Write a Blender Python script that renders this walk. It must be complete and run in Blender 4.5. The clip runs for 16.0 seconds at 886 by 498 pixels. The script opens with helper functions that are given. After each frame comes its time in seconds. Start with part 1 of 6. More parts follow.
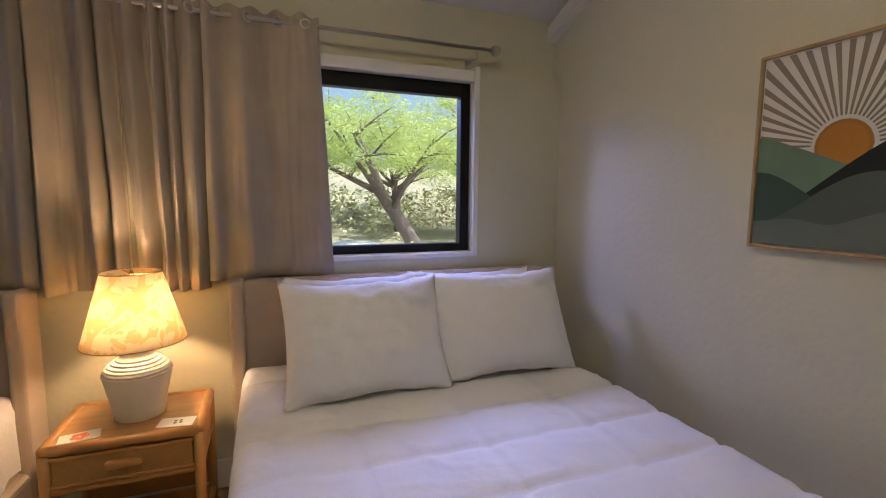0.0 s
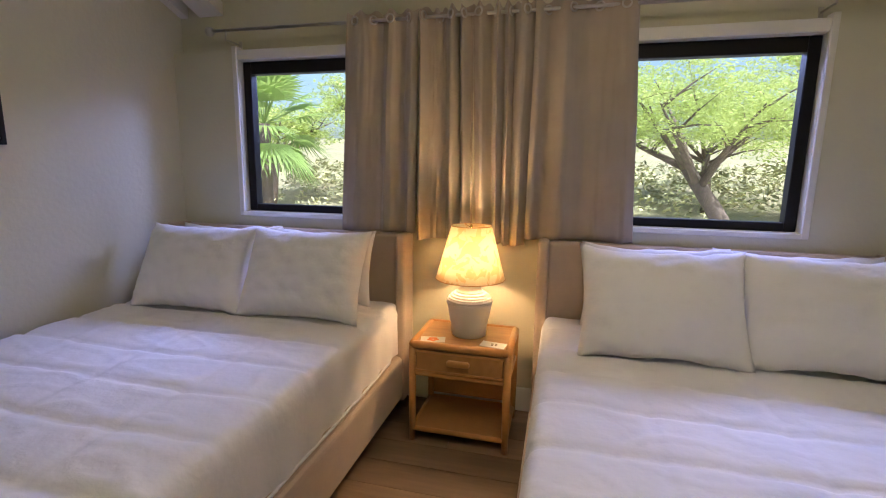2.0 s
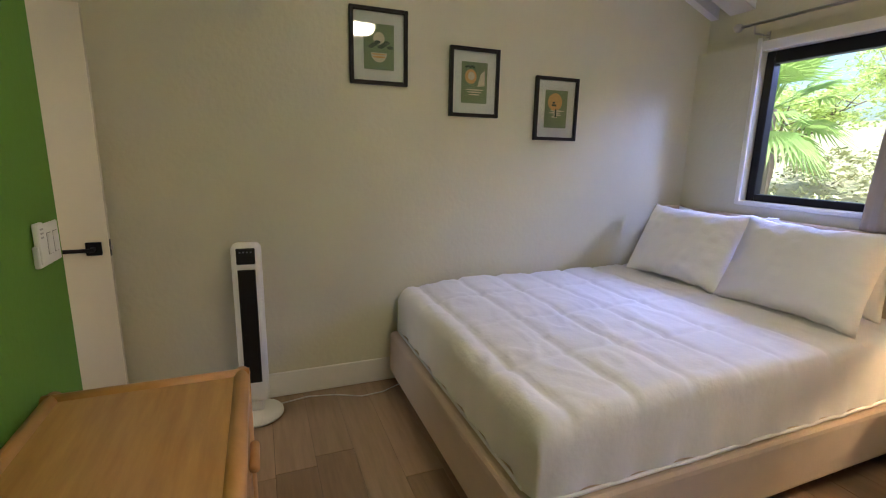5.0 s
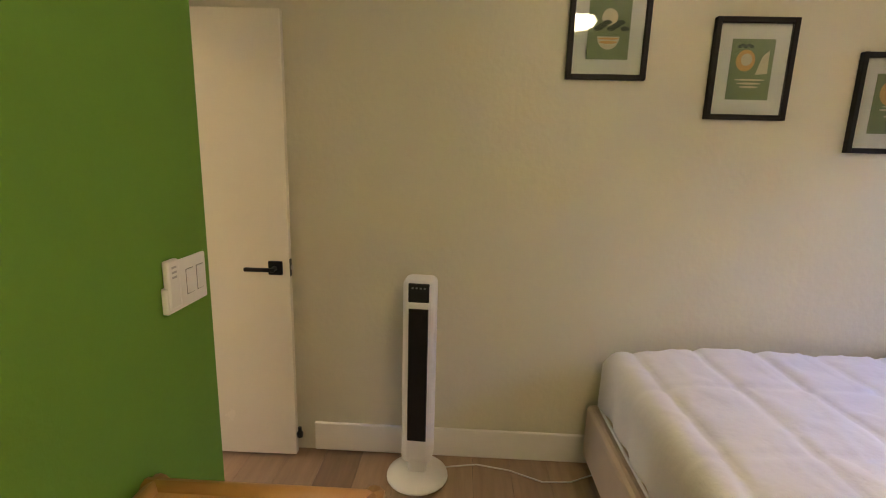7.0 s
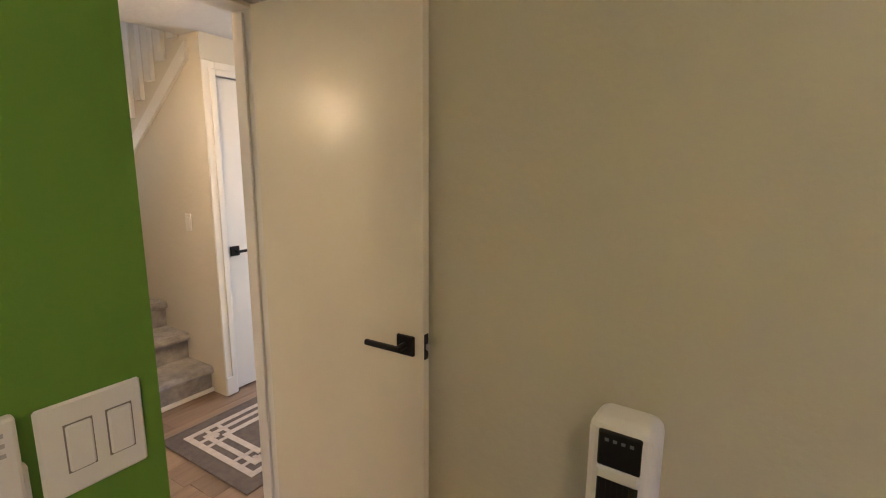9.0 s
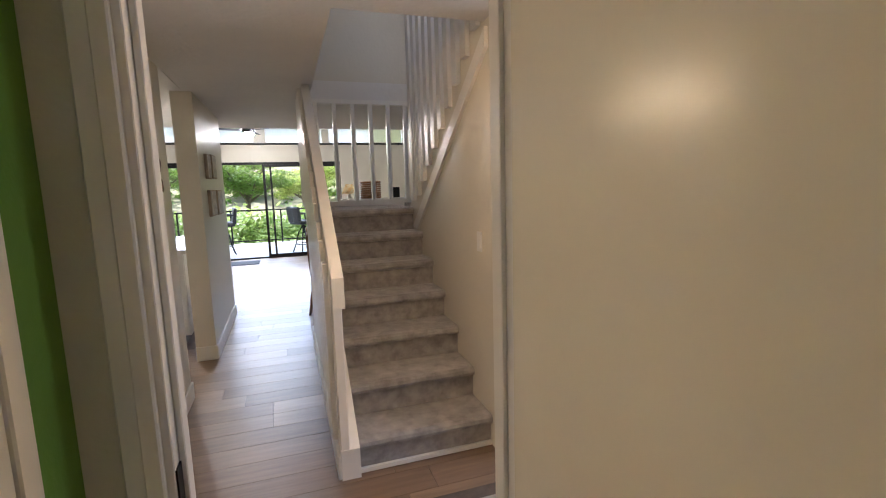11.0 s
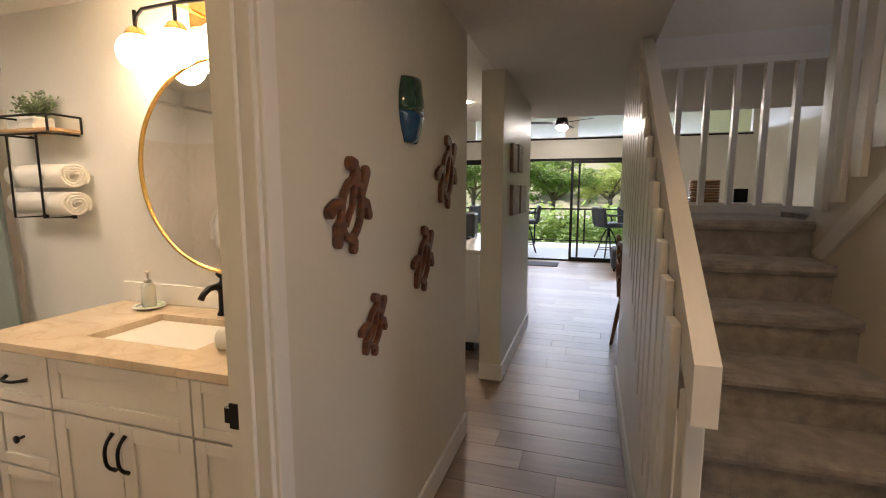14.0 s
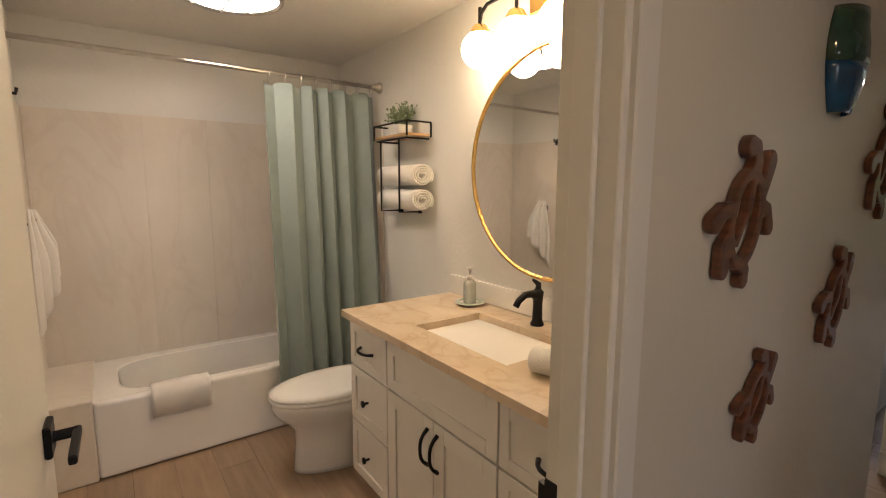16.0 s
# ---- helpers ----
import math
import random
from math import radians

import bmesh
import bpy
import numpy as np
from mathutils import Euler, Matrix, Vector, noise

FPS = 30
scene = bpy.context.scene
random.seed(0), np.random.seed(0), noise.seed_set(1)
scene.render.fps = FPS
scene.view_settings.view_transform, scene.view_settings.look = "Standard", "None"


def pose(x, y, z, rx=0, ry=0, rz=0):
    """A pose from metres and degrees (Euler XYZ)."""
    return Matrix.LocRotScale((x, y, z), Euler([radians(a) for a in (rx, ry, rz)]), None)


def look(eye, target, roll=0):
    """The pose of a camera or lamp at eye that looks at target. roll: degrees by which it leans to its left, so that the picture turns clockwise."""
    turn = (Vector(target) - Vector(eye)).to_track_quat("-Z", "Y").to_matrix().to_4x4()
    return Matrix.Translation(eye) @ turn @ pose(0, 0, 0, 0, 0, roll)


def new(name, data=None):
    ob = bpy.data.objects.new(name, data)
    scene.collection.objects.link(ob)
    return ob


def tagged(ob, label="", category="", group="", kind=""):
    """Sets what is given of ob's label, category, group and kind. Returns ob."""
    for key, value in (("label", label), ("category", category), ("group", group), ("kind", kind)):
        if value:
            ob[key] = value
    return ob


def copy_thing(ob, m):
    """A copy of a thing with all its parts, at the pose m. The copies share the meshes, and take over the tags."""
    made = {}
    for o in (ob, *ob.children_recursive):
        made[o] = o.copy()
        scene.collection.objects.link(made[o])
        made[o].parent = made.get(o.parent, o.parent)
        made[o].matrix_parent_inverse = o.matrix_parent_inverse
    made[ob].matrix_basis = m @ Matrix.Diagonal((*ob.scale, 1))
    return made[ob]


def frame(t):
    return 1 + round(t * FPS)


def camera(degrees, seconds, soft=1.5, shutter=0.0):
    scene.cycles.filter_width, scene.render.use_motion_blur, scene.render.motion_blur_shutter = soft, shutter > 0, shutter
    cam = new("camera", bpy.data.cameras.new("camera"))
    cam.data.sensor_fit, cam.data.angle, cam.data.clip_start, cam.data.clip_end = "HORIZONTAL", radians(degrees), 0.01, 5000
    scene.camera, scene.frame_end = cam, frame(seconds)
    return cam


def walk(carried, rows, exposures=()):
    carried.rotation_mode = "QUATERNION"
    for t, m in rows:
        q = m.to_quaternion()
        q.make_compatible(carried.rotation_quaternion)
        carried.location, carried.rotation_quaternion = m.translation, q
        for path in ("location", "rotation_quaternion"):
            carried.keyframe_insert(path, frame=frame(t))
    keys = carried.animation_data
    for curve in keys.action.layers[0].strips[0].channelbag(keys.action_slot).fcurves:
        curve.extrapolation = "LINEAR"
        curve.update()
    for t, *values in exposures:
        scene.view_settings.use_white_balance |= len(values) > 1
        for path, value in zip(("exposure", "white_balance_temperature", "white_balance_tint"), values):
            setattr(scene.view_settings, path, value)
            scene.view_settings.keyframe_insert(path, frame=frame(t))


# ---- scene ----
cam = camera(87.4, 16.0, 1.1)
PATH = [
    (0, (2.583, -2.446, 1.464), (3.291, -0.588, 1.246), 0.5),
    (0.5, (2.55, -2.472, 1.455), (2.963, -0.531, 1.211), 0.5),
    (1, (2.492, -2.502, 1.426), (2.611, -0.524, 1.158), 0.7),
    (1.5, (2.491, -2.582, 1.436), (2.298, -0.615, 1.132), 0.8),
    (2, (2.515, -2.679, 1.441), (2.036, -0.766, 1.109), 0.9),
    (2.5, (2.514, -2.78, 1.453), (1.796, -0.947, 1.098), 1.2),
    (3, (2.547, -2.86, 1.471), (1.568, -1.158, 1.09), 1.2),
    (3.5, (2.601, -2.939, 1.478), (1.36, -1.421, 1.082), 1.5),
    (4, (2.656, -2.991, 1.48), (1.141, -1.75, 1.072), 1.5),
    (4.5, (2.687, -3.018, 1.486), (0.991, -2.046, 1.062), 1.6),
    (5, (2.684, -3.052, 1.437), (0.865, -2.327, 1.029), 1.2),
    (5.2, (2.672, -3.064, 1.436), (0.819, -2.431, 1.03), 1.1),
    (7.3, (1.942, -2.924, 1.476), (-0.011, -3.111, 1.084), 1.3),
    (7.5, (1.854, -2.903, 1.475), (-0.091, -3.165, 1.088), 1.0),
    (8, (1.599, -2.902, 1.475), (-0.307, -3.382, 1.104), 0.8),
    (8.5, (1.371, -2.899, 1.5), (-0.443, -3.663, 1.146), 0.7),
    (9, (1.17, -2.977, 1.491), (-0.499, -4.024, 1.15), 0.3),
    (9.5, (0.978, -3.107, 1.481), (-0.493, -4.421, 1.15), 0.1),
    (10, (0.77, -3.238, 1.473), (-0.431, -4.808, 1.164), -0.1),
    (10.2, (0.687, -3.307, 1.456), (-0.371, -4.98, 1.17), -0.8),
    (12.3, (0.457, -4.111, 1.457), (0.249, -6.081, 1.18), -0.2),
    (12.5, (0.464, -4.191, 1.458), (0.333, -6.168, 1.183), 0.0),
    (13, (0.452, -4.376, 1.457), (0.553, -6.356, 1.193), -0.2),
    (13.5, (0.507, -4.514, 1.457), (0.848, -6.467, 1.194), 0.1),
    (14, (0.586, -4.619, 1.44), (1.182, -6.511, 1.185), 0.0),
    (14.5, (0.661, -4.748, 1.436), (1.528, -6.531, 1.175), 0.1),
    (15, (0.702, -4.823, 1.448), (1.869, -6.425, 1.183), -0.1),
    (15.5, (0.762, -4.845, 1.441), (2.19, -6.221, 1.18), 0.0),
    (16, (0.869, -4.865, 1.438), (2.474, -6.028, 1.176), 0.2),
]
walk(cam, [(t, look(eye, target, roll)) for t, eye, target, roll in PATH],
     [(0, 0.56, 5600, 18), (2.5, 0.88, 5600, 14), (4, 1.17, 5300, 10), (5, 1.36, 5450, 9), (7.5, 1.66, 6500, 13), (8.5, 1.6, 6400, 15), (10, 1.25, 5300, 16), (12.5, 0.86, 6380, 18), (13.5, 0.52, 6350, 18), (15, 0.32, 6050, 18), (16, 0.1, 6150, 18)])


# ---- world, sun, daylight, lamps ----
world = bpy.data.worlds.new("world")
scene.world = world
world.use_nodes = True
wn = world.node_tree
sky = wn.nodes.new("ShaderNodeTexSky")
sky.sky_type = "NISHITA"
sky.sun_disc = False
sky.sun_elevation = radians(52)
sky.sun_rotation = radians(140)
sky.air_density = 1.2
sky.dust_density = 4.0
wn.links.new(sky.outputs[0], wn.nodes["Background"].inputs[0])
wn.nodes["Background"].inputs[1].default_value = 0.15


def lamp(name, kind, energy, m, color=(1, 1, 1), size=0.2, size_y=None):
    data = bpy.data.lights.new(name, kind)
    data.energy, data.color = energy, color
    if kind == "AREA":
        data.size = size
        if size_y:
            data.shape, data.size_y = "RECTANGLE", size_y
    elif kind == "SUN":
        data.angle = radians(size)
    else:
        data.shadow_soft_size = size
    ob = new(name, data)
    ob.matrix_world = m
    return ob


SUN_AZ, SUN_EL = radians(140), radians(52)
lamp("sun", "SUN", 5.0, look((0, 0, 30), (-math.sin(SUN_AZ) * 10, -math.cos(SUN_AZ) * 10, 30 - 10 * math.tan(SUN_EL))), (1, 0.95, 0.86), 0.5)
DAY = (0.70, 0.82, 1.0)
for wx in (0.93, 3.25):
    lamp("window_daylight", "AREA", 62, look((wx, 1.3, 2.75), (wx + (2.1 - wx) * 0.3, -2.2, 0.7)), (0.46, 0.50, 1.0), 1.6, 0.8)
lamp("lanai_daylight", "AREA", 270, look((0.9, -18.5, 2.56), (0.8, -9.0, 0.4)), DAY, 6.0, 0.4)
# No upstairs window is known; this lamp is added to brighten the stairwell.
lamp("stairwell_fill", "AREA", 2.0, look((-0.65, -5.93, 3.6), (-0.4, -8.0, 2.2)), (0.86, 0.84, 1.0), 1.3, 0.9)
lamp("entry_daylight", "AREA", 10, look((-2.3, -5.05, 1.6), (0.0, -5.1, 0.9)), (0.72, 0.80, 1.0), 0.9, 1.8)

# ---- materials ----


def mat(name, base, rough=0.6, vary=0.08, scale=6.0, bump=0.0, bump_scale=120.0, metal=0.0, spec=0.5, second=None, stretch=(1, 1, 1), rand=0.0, coat=0.0, sheen=0.0, emit=None, power=0.0):
    m = bpy.data.materials.new(name)
    m.use_nodes = True
    nt = m.node_tree
    n, l = nt.nodes, nt.links
    b = n["Principled BSDF"]
    b.inputs["Roughness"].default_value = rough
    b.inputs["Metallic"].default_value = metal
    b.inputs["Specular IOR Level"].default_value = spec
    b.inputs["Coat Weight"].default_value = coat
    b.inputs["Sheen Weight"].default_value = sheen
    tc = n.new("ShaderNodeTexCoord")
    mp = n.new("ShaderNodeMapping")
    mp.inputs["Scale"].default_value = stretch
    l.new(tc.outputs["Object"], mp.inputs[0])
    noise_a = n.new("ShaderNodeTexNoise")
    noise_a.inputs["Scale"].default_value = scale
    noise_a.inputs["Detail"].default_value = 6
    noise_a.inputs["Roughness"].default_value = 0.6
    l.new(mp.outputs[0], noise_a.inputs["Vector"])
    ramp = n.new("ShaderNodeValToRGB")
    dark = second or tuple(c * (1 - vary) for c in base)
    lite = base if second else tuple(min(1, c * (1 + vary)) for c in base)
    ramp.color_ramp.elements[0].position, ramp.color_ramp.elements[1].position = 0.3, 0.7
    ramp.color_ramp.elements[0].color = (*dark, 1)
    ramp.color_ramp.elements[1].color = (*lite, 1)
    l.new(noise_a.outputs["Fac"], ramp.inputs[0])
    colour = ramp.outputs[0]
    if rand:
        info = n.new("ShaderNodeObjectInfo")
        mr = n.new("ShaderNodeMapRange")
        mr.inputs["To Min"].default_value, mr.inputs["To Max"].default_value = 1 - rand, 1 + rand
        l.new(info.outputs["Random"], mr.inputs["Value"])
        hsv = n.new("ShaderNodeHueSaturation")
        l.new(mr.outputs[0], hsv.inputs["Value"])
        l.new(colour, hsv.inputs["Color"])
        colour = hsv.outputs[0]
        add = n.new("ShaderNodeVectorMath")
        add.operation = "MULTIPLY_ADD"
        add.inputs[1].default_value = (37, 23, 11)
        l.new(info.outputs["Random"], add.inputs[0])
        l.new(mp.outputs[0], add.inputs[2])
        l.new(add.outputs[0], noise_a.inputs["Vector"])
    l.new(colour, b.inputs["Base Color"])
    rr = n.new("ShaderNodeMapRange")
    rr.inputs["To Min"].default_value, rr.inputs["To Max"].default_value = max(0.02, rough * 0.85), min(1, rough * 1.15)
    l.new(noise_a.outputs["Fac"], rr.inputs["Value"])
    l.new(rr.outputs[0], b.inputs["Roughness"])
    if bump:
        noise_b = n.new("ShaderNodeTexNoise")
        noise_b.inputs["Scale"].default_value = bump_scale
        noise_b.inputs["Detail"].default_value = 3
        l.new(mp.outputs[0], noise_b.inputs["Vector"])
        bp = n.new("ShaderNodeBump")
        bp.inputs["Strength"].default_value = bump
        bp.inputs["Distance"].default_value = 0.004
        l.new(noise_b.outputs["Fac"], bp.inputs["Height"])
        l.new(bp.outputs[0], b.inputs["Normal"])
    if emit:
        b.inputs["Emission Color"].default_value = (*emit, 1)
        b.inputs["Emission Strength"].default_value = power
    return m


def weave(name, base, dark, sx, sy, rough=0.7, depth=0.5):
    """A woven surface: two crossing wave bands."""
    m = mat(name, base, rough, 0.1, 9)
    nt = m.node_tree
    n, l = nt.nodes, nt.links
    tc = n.new("ShaderNodeTexCoord")
    waves = []
    for direction, s in (("X", sx), ("Z", sy), ("Y", sx)):
        w = n.new("ShaderNodeTexWave")
        w.bands_direction = direction
        w.inputs["Scale"].default_value = s
        w.inputs["Distortion"].default_value = 0.6
        l.new(tc.outputs["Object"], w.inputs["Vector"])
        waves.append(w.outputs["Fac"])
    a = n.new("ShaderNodeMath")
    a.operation = "ADD"
    l.new(waves[0], a.inputs[0])
    l.new(waves[1], a.inputs[1])
    c = n.new("ShaderNodeMath")
    c.operation = "MULTIPLY_ADD"
    c.inputs[1].default_value = 0.35
    l.new(waves[2], c.inputs[0])
    l.new(a.outputs[0], c.inputs[2])
    old = n["Principled BSDF"].inputs["Base Color"].links[0].from_socket
    mix = n.new("ShaderNodeMix")
    mix.data_type = "RGBA"
    mix.inputs["B"].default_value = (*dark, 1)
    inv = n.new("ShaderNodeMapRange")
    inv.inputs["From Max"].default_value = 2.0
    inv.inputs["To Min"].default_value, inv.inputs["To Max"].default_value = depth, 0
    l.new(c.outputs[0], inv.inputs["Value"])
    l.new(inv.outputs[0], mix.inputs["Factor"])
    l.new(old, mix.inputs["A"])
    l.new(mix.outputs["Result"], n["Principled BSDF"].inputs["Base Color"])
    bp = n.new("ShaderNodeBump")
    bp.inputs["Strength"].default_value = 0.4
    bp.inputs["Distance"].default_value = 0.002
    l.new(c.outputs[0], bp.inputs["Height"])
    l.new(bp.outputs[0], n["Principled BSDF"].inputs["Normal"])
    return m


def glass(name):
    m = bpy.data.materials.new(name)
    m.use_nodes = True
    nt = m.node_tree
    n, l = nt.nodes, nt.links
    n.remove(n["Principled BSDF"])
    fr = n.new("ShaderNodeFresnel")
    fr.inputs[0].default_value = 1.45
    tr = n.new("ShaderNodeBsdfTransparent")
    tr.inputs[0].default_value = (0.96, 0.98, 0.97, 1)
    gl = n.new("ShaderNodeBsdfGlossy")
    gl.inputs["Roughness"].default_value = 0.01
    mx = n.new("ShaderNodeMixShader")
    l.new(fr.outputs[0], mx.inputs[0])
    l.new(tr.outputs[0], mx.inputs[1])
    l.new(gl.outputs[0], mx.inputs[2])
    l.new(mx.outputs[0], n["Material Output"].inputs[0])
    return m


WALL = mat("cream_wall_paint", (0.66, 0.62, 0.52), 0.42, 0.04, 1.4, 0.45, 38)
# Cream wall paint yellowed: the warm ceiling lamp's tint is put into the colour.
BEDWALL = mat("lamp_warmed_bedroom_paint", (0.64, 0.61, 0.455), 0.42, 0.04, 1.4, 0.45, 38)
BATHWALL = mat("pale_bath_paint", (0.74, 0.73, 0.70), 0.42, 0.03, 1.4, 0.35, 45)
GREEN = mat("green_wall_paint", (0.135, 0.275, 0.04), 0.7, 0.05, 1.6, 0.35, 45, spec=0.25)
CEIL = mat("textured_ceiling_paint", (0.72, 0.70, 0.66), 0.7, 0.04, 2, 0.9, 22)
TRIM = mat("white_trim_paint", (0.78, 0.76, 0.70), 0.35, 0.03, 3, 0.05, 60)
DOORW = mat("white_door_paint", (0.76, 0.74, 0.69), 0.38, 0.02, 2, 0.04, 80)
# Yellower copy of DOORW; warm room light is put into its base colour.
BEDDOOR = mat("lamp_warmed_door_enamel", (0.80, 0.75, 0.61), 0.26, 0.03, 2, 0.05, 60)
BLACKM = mat("black_metal", (0.012, 0.012, 0.013), 0.4, 0.2, 20, metal=0.6)
BLACKF = mat("black_frame", (0.010, 0.009, 0.009), 0.5, 0.2, 8, spec=0.25)
STEEL = mat("brushed_nickel", (0.55, 0.52, 0.48), 0.3, 0.08, 30, metal=1.0)
BRASS = mat("brushed_brass", (0.78, 0.52, 0.18), 0.25, 0.06, 30, metal=1.0)
LINEN = mat("linen_curtain", (0.385, 0.325, 0.25), 0.9, 0.07, 5, 0.25, 500, sheen=0.2)
SAGE = mat("sage_shower_curtain", (0.255, 0.31, 0.295), 0.75, 0.06, 5, 0.2, 420)
UPHOL = mat("beige_upholstery", (0.52, 0.41, 0.31), 0.9, 0.06, 9, 0.35, 600, sheen=0.3)
SHEET = mat("white_bed_cotton", (0.80, 0.79, 0.82), 0.85, 0.02, 4, 0.55, 34, sheen=0.2)
PILLOW = mat("white_pillow_cotton", (0.82, 0.81, 0.83), 0.85, 0.02, 6, 0.55, 40, sheen=0.2)
TOWEL = mat("white_terry_towel", (0.82, 0.80, 0.76), 0.95, 0.03, 10, 0.9, 330)
CANE = mat("golden_rattan_pole", (0.52, 0.27, 0.085), 0.35, 0.16, 7, 0.1, 60, stretch=(1, 1, 1))
CANEWEAVE = weave("woven_rattan_panel", (0.50, 0.28, 0.10), (0.20, 0.09, 0.025), 55, 55)
WOODTOP = mat("honey_wood_top", (0.56, 0.31, 0.10), 0.3, 0.2, 5, 0.05, 60, second=(0.40, 0.20, 0.06), stretch=(0.6, 5, 5), coat=0.2)
CERAMIC = mat("white_ribbed_ceramic", (0.78, 0.74, 0.66), 0.5, 0.04, 7, 0.15, 90)
PORCELAIN = mat("white_porcelain", (0.82, 0.81, 0.78), 0.12, 0.02, 3, coat=0.3)
PLASTICW = mat("white_plastic", (0.78, 0.77, 0.74), 0.35, 0.02, 5)
PLASTICB = mat("black_plastic", (0.012, 0.012, 0.013), 0.35, 0.2, 15)
PAPER = mat("white_card", (0.80, 0.79, 0.76), 0.7, 0.02, 8)
TURTLE = mat("dark_koa_wood", (0.205, 0.070, 0.027), 0.42, 0.3, 5, 0.15, 80, second=(0.055, 0.02, 0.010), stretch=(1, 2, 12), coat=0.25)
CABINET = mat("white_cabinet_paint", (0.78, 0.76, 0.72), 0.38, 0.02, 3)
MARBLE = mat("cream_marble", (0.72, 0.60, 0.44), 0.22, 0.2, 3.5, second=(0.60, 0.47, 0.32), stretch=(1, 2.4, 1), coat=0.2)
SURROUND = mat("beige_marble_panel", (0.74, 0.69, 0.62), 0.3, 0.12, 2.2, second=(0.66, 0.60, 0.53), stretch=(1, 1.6, 0.7))
CARPET = mat("grey_brown_carpet", (0.46, 0.43, 0.395), 1.0, 0.3, 13, 1.0, 220, second=(0.22, 0.205, 0.19), sheen=0.4)
RUGG = mat("grey_brown_rug", (0.13, 0.105, 0.085), 1.0, 0.2, 25, 0.8, 400)
RUGW = mat("cream_rug_band", (0.56, 0.50, 0.42), 1.0, 0.1, 25, 0.8, 400)
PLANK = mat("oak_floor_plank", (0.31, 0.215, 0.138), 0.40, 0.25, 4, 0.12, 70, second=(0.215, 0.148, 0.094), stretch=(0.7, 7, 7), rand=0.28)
# Same oak as PLANK in a paler tone, for distant and edge-cut planks.
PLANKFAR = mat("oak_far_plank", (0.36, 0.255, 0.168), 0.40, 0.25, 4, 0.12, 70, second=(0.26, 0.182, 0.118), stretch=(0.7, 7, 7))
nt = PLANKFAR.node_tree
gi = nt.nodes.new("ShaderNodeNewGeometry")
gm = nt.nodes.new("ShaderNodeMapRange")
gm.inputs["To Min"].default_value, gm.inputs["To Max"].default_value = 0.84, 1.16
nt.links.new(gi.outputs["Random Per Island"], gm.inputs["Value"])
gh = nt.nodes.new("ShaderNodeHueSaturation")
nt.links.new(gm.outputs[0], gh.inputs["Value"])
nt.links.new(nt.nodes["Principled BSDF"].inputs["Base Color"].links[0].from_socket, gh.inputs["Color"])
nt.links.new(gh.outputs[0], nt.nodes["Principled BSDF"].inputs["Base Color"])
SUBFLOOR = mat("dark_subfloor", (0.06, 0.045, 0.03), 0.9)
WICKER = mat("dark_wicker", (0.03, 0.03, 0.035), 0.6, 0.3, 40, 0.6, 200)
RATTANC = mat("brown_rattan", (0.25, 0.10, 0.03), 0.4, 0.25, 12, 0.2, 60)
CONCRETE = mat("pale_lanai_tile", (0.42, 0.42, 0.43), 0.5, 0.1, 4)
GRASS = mat("lawn_grass", (0.16, 0.24, 0.05), 0.9, 0.3, 1.2, 0.5, 40)
DRY = mat("dry_hillside", (0.42, 0.36, 0.22), 0.95, 0.3, 0.4, second=(0.26, 0.26, 0.14))
ASPHALT = mat("pale_road", (0.36, 0.34, 0.32), 0.9, 0.1, 2)
BARK = mat("grey_tree_bark", (0.16, 0.12, 0.10), 0.9, 0.3, 6, 0.6, 40)
LEAFL = mat("light_feathery_leaf", (0.44, 0.52, 0.18), 0.6, 0.35, 1.3)
LEAFD = mat("deep_green_leaf", (0.17, 0.28, 0.06), 0.6, 0.4, 1.5)
LEAFP = mat("palm_leaf", (0.28, 0.40, 0.12), 0.5, 0.3, 3)
SAGELEAF = mat("grey_green_leaf", (0.16, 0.22, 0.11), 0.6, 0.3, 20)
def translucent(m, share, colour):
    """Lets some of the light pass through thin leaves."""
    nt = m.node_tree
    tl = nt.nodes.new("ShaderNodeBsdfTranslucent")
    tl.inputs[0].default_value = (*colour, 1)
    mx = nt.nodes.new("ShaderNodeMixShader")
    mx.inputs[0].default_value = share
    nt.links.new(nt.nodes["Principled BSDF"].outputs[0], mx.inputs[1])
    nt.links.new(tl.outputs[0], mx.inputs[2])
    nt.links.new(mx.outputs[0], nt.nodes["Material Output"].inputs[0])


translucent(LEAFL, 0.45, (0.62, 0.70, 0.22))
translucent(LEAFD, 0.4, (0.28, 0.42, 0.08))
translucent(LEAFP, 0.4, (0.40, 0.52, 0.14))
GLASS = glass("window_glass")
MIRROR = mat("mirror_silver", (0.86, 0.87, 0.86), 0.02, 0.0, 1, metal=1.0)
GLOBE = mat("opal_glass_globe", (0.9, 0.88, 0.82), 0.2, 0.0, 1, emit=(1.0, 0.74, 0.42), power=24.0)
LAMPDISC = mat("lit_diffuser", (0.9, 0.9, 0.88), 0.4, 0.0, 1, emit=(1.0, 0.93, 0.82), power=7.0)
ENTRYLIGHT = mat("warm_opal_dome", (0.9, 0.9, 0.85), 0.4, 0.0, 1, emit=(1.0, 0.66, 0.34), power=33.0)
KITLIGHT = mat("warm_lit_lens", (0.9, 0.9, 0.85), 0.4, 0.0, 1, emit=(1.0, 0.92, 0.78), power=360.0)
BATHLIGHT = mat("lit_bath_diffuser", (0.9, 0.9, 0.88), 0.4, 0.0, 1, emit=(1.0, 0.82, 0.60), power=26.0)


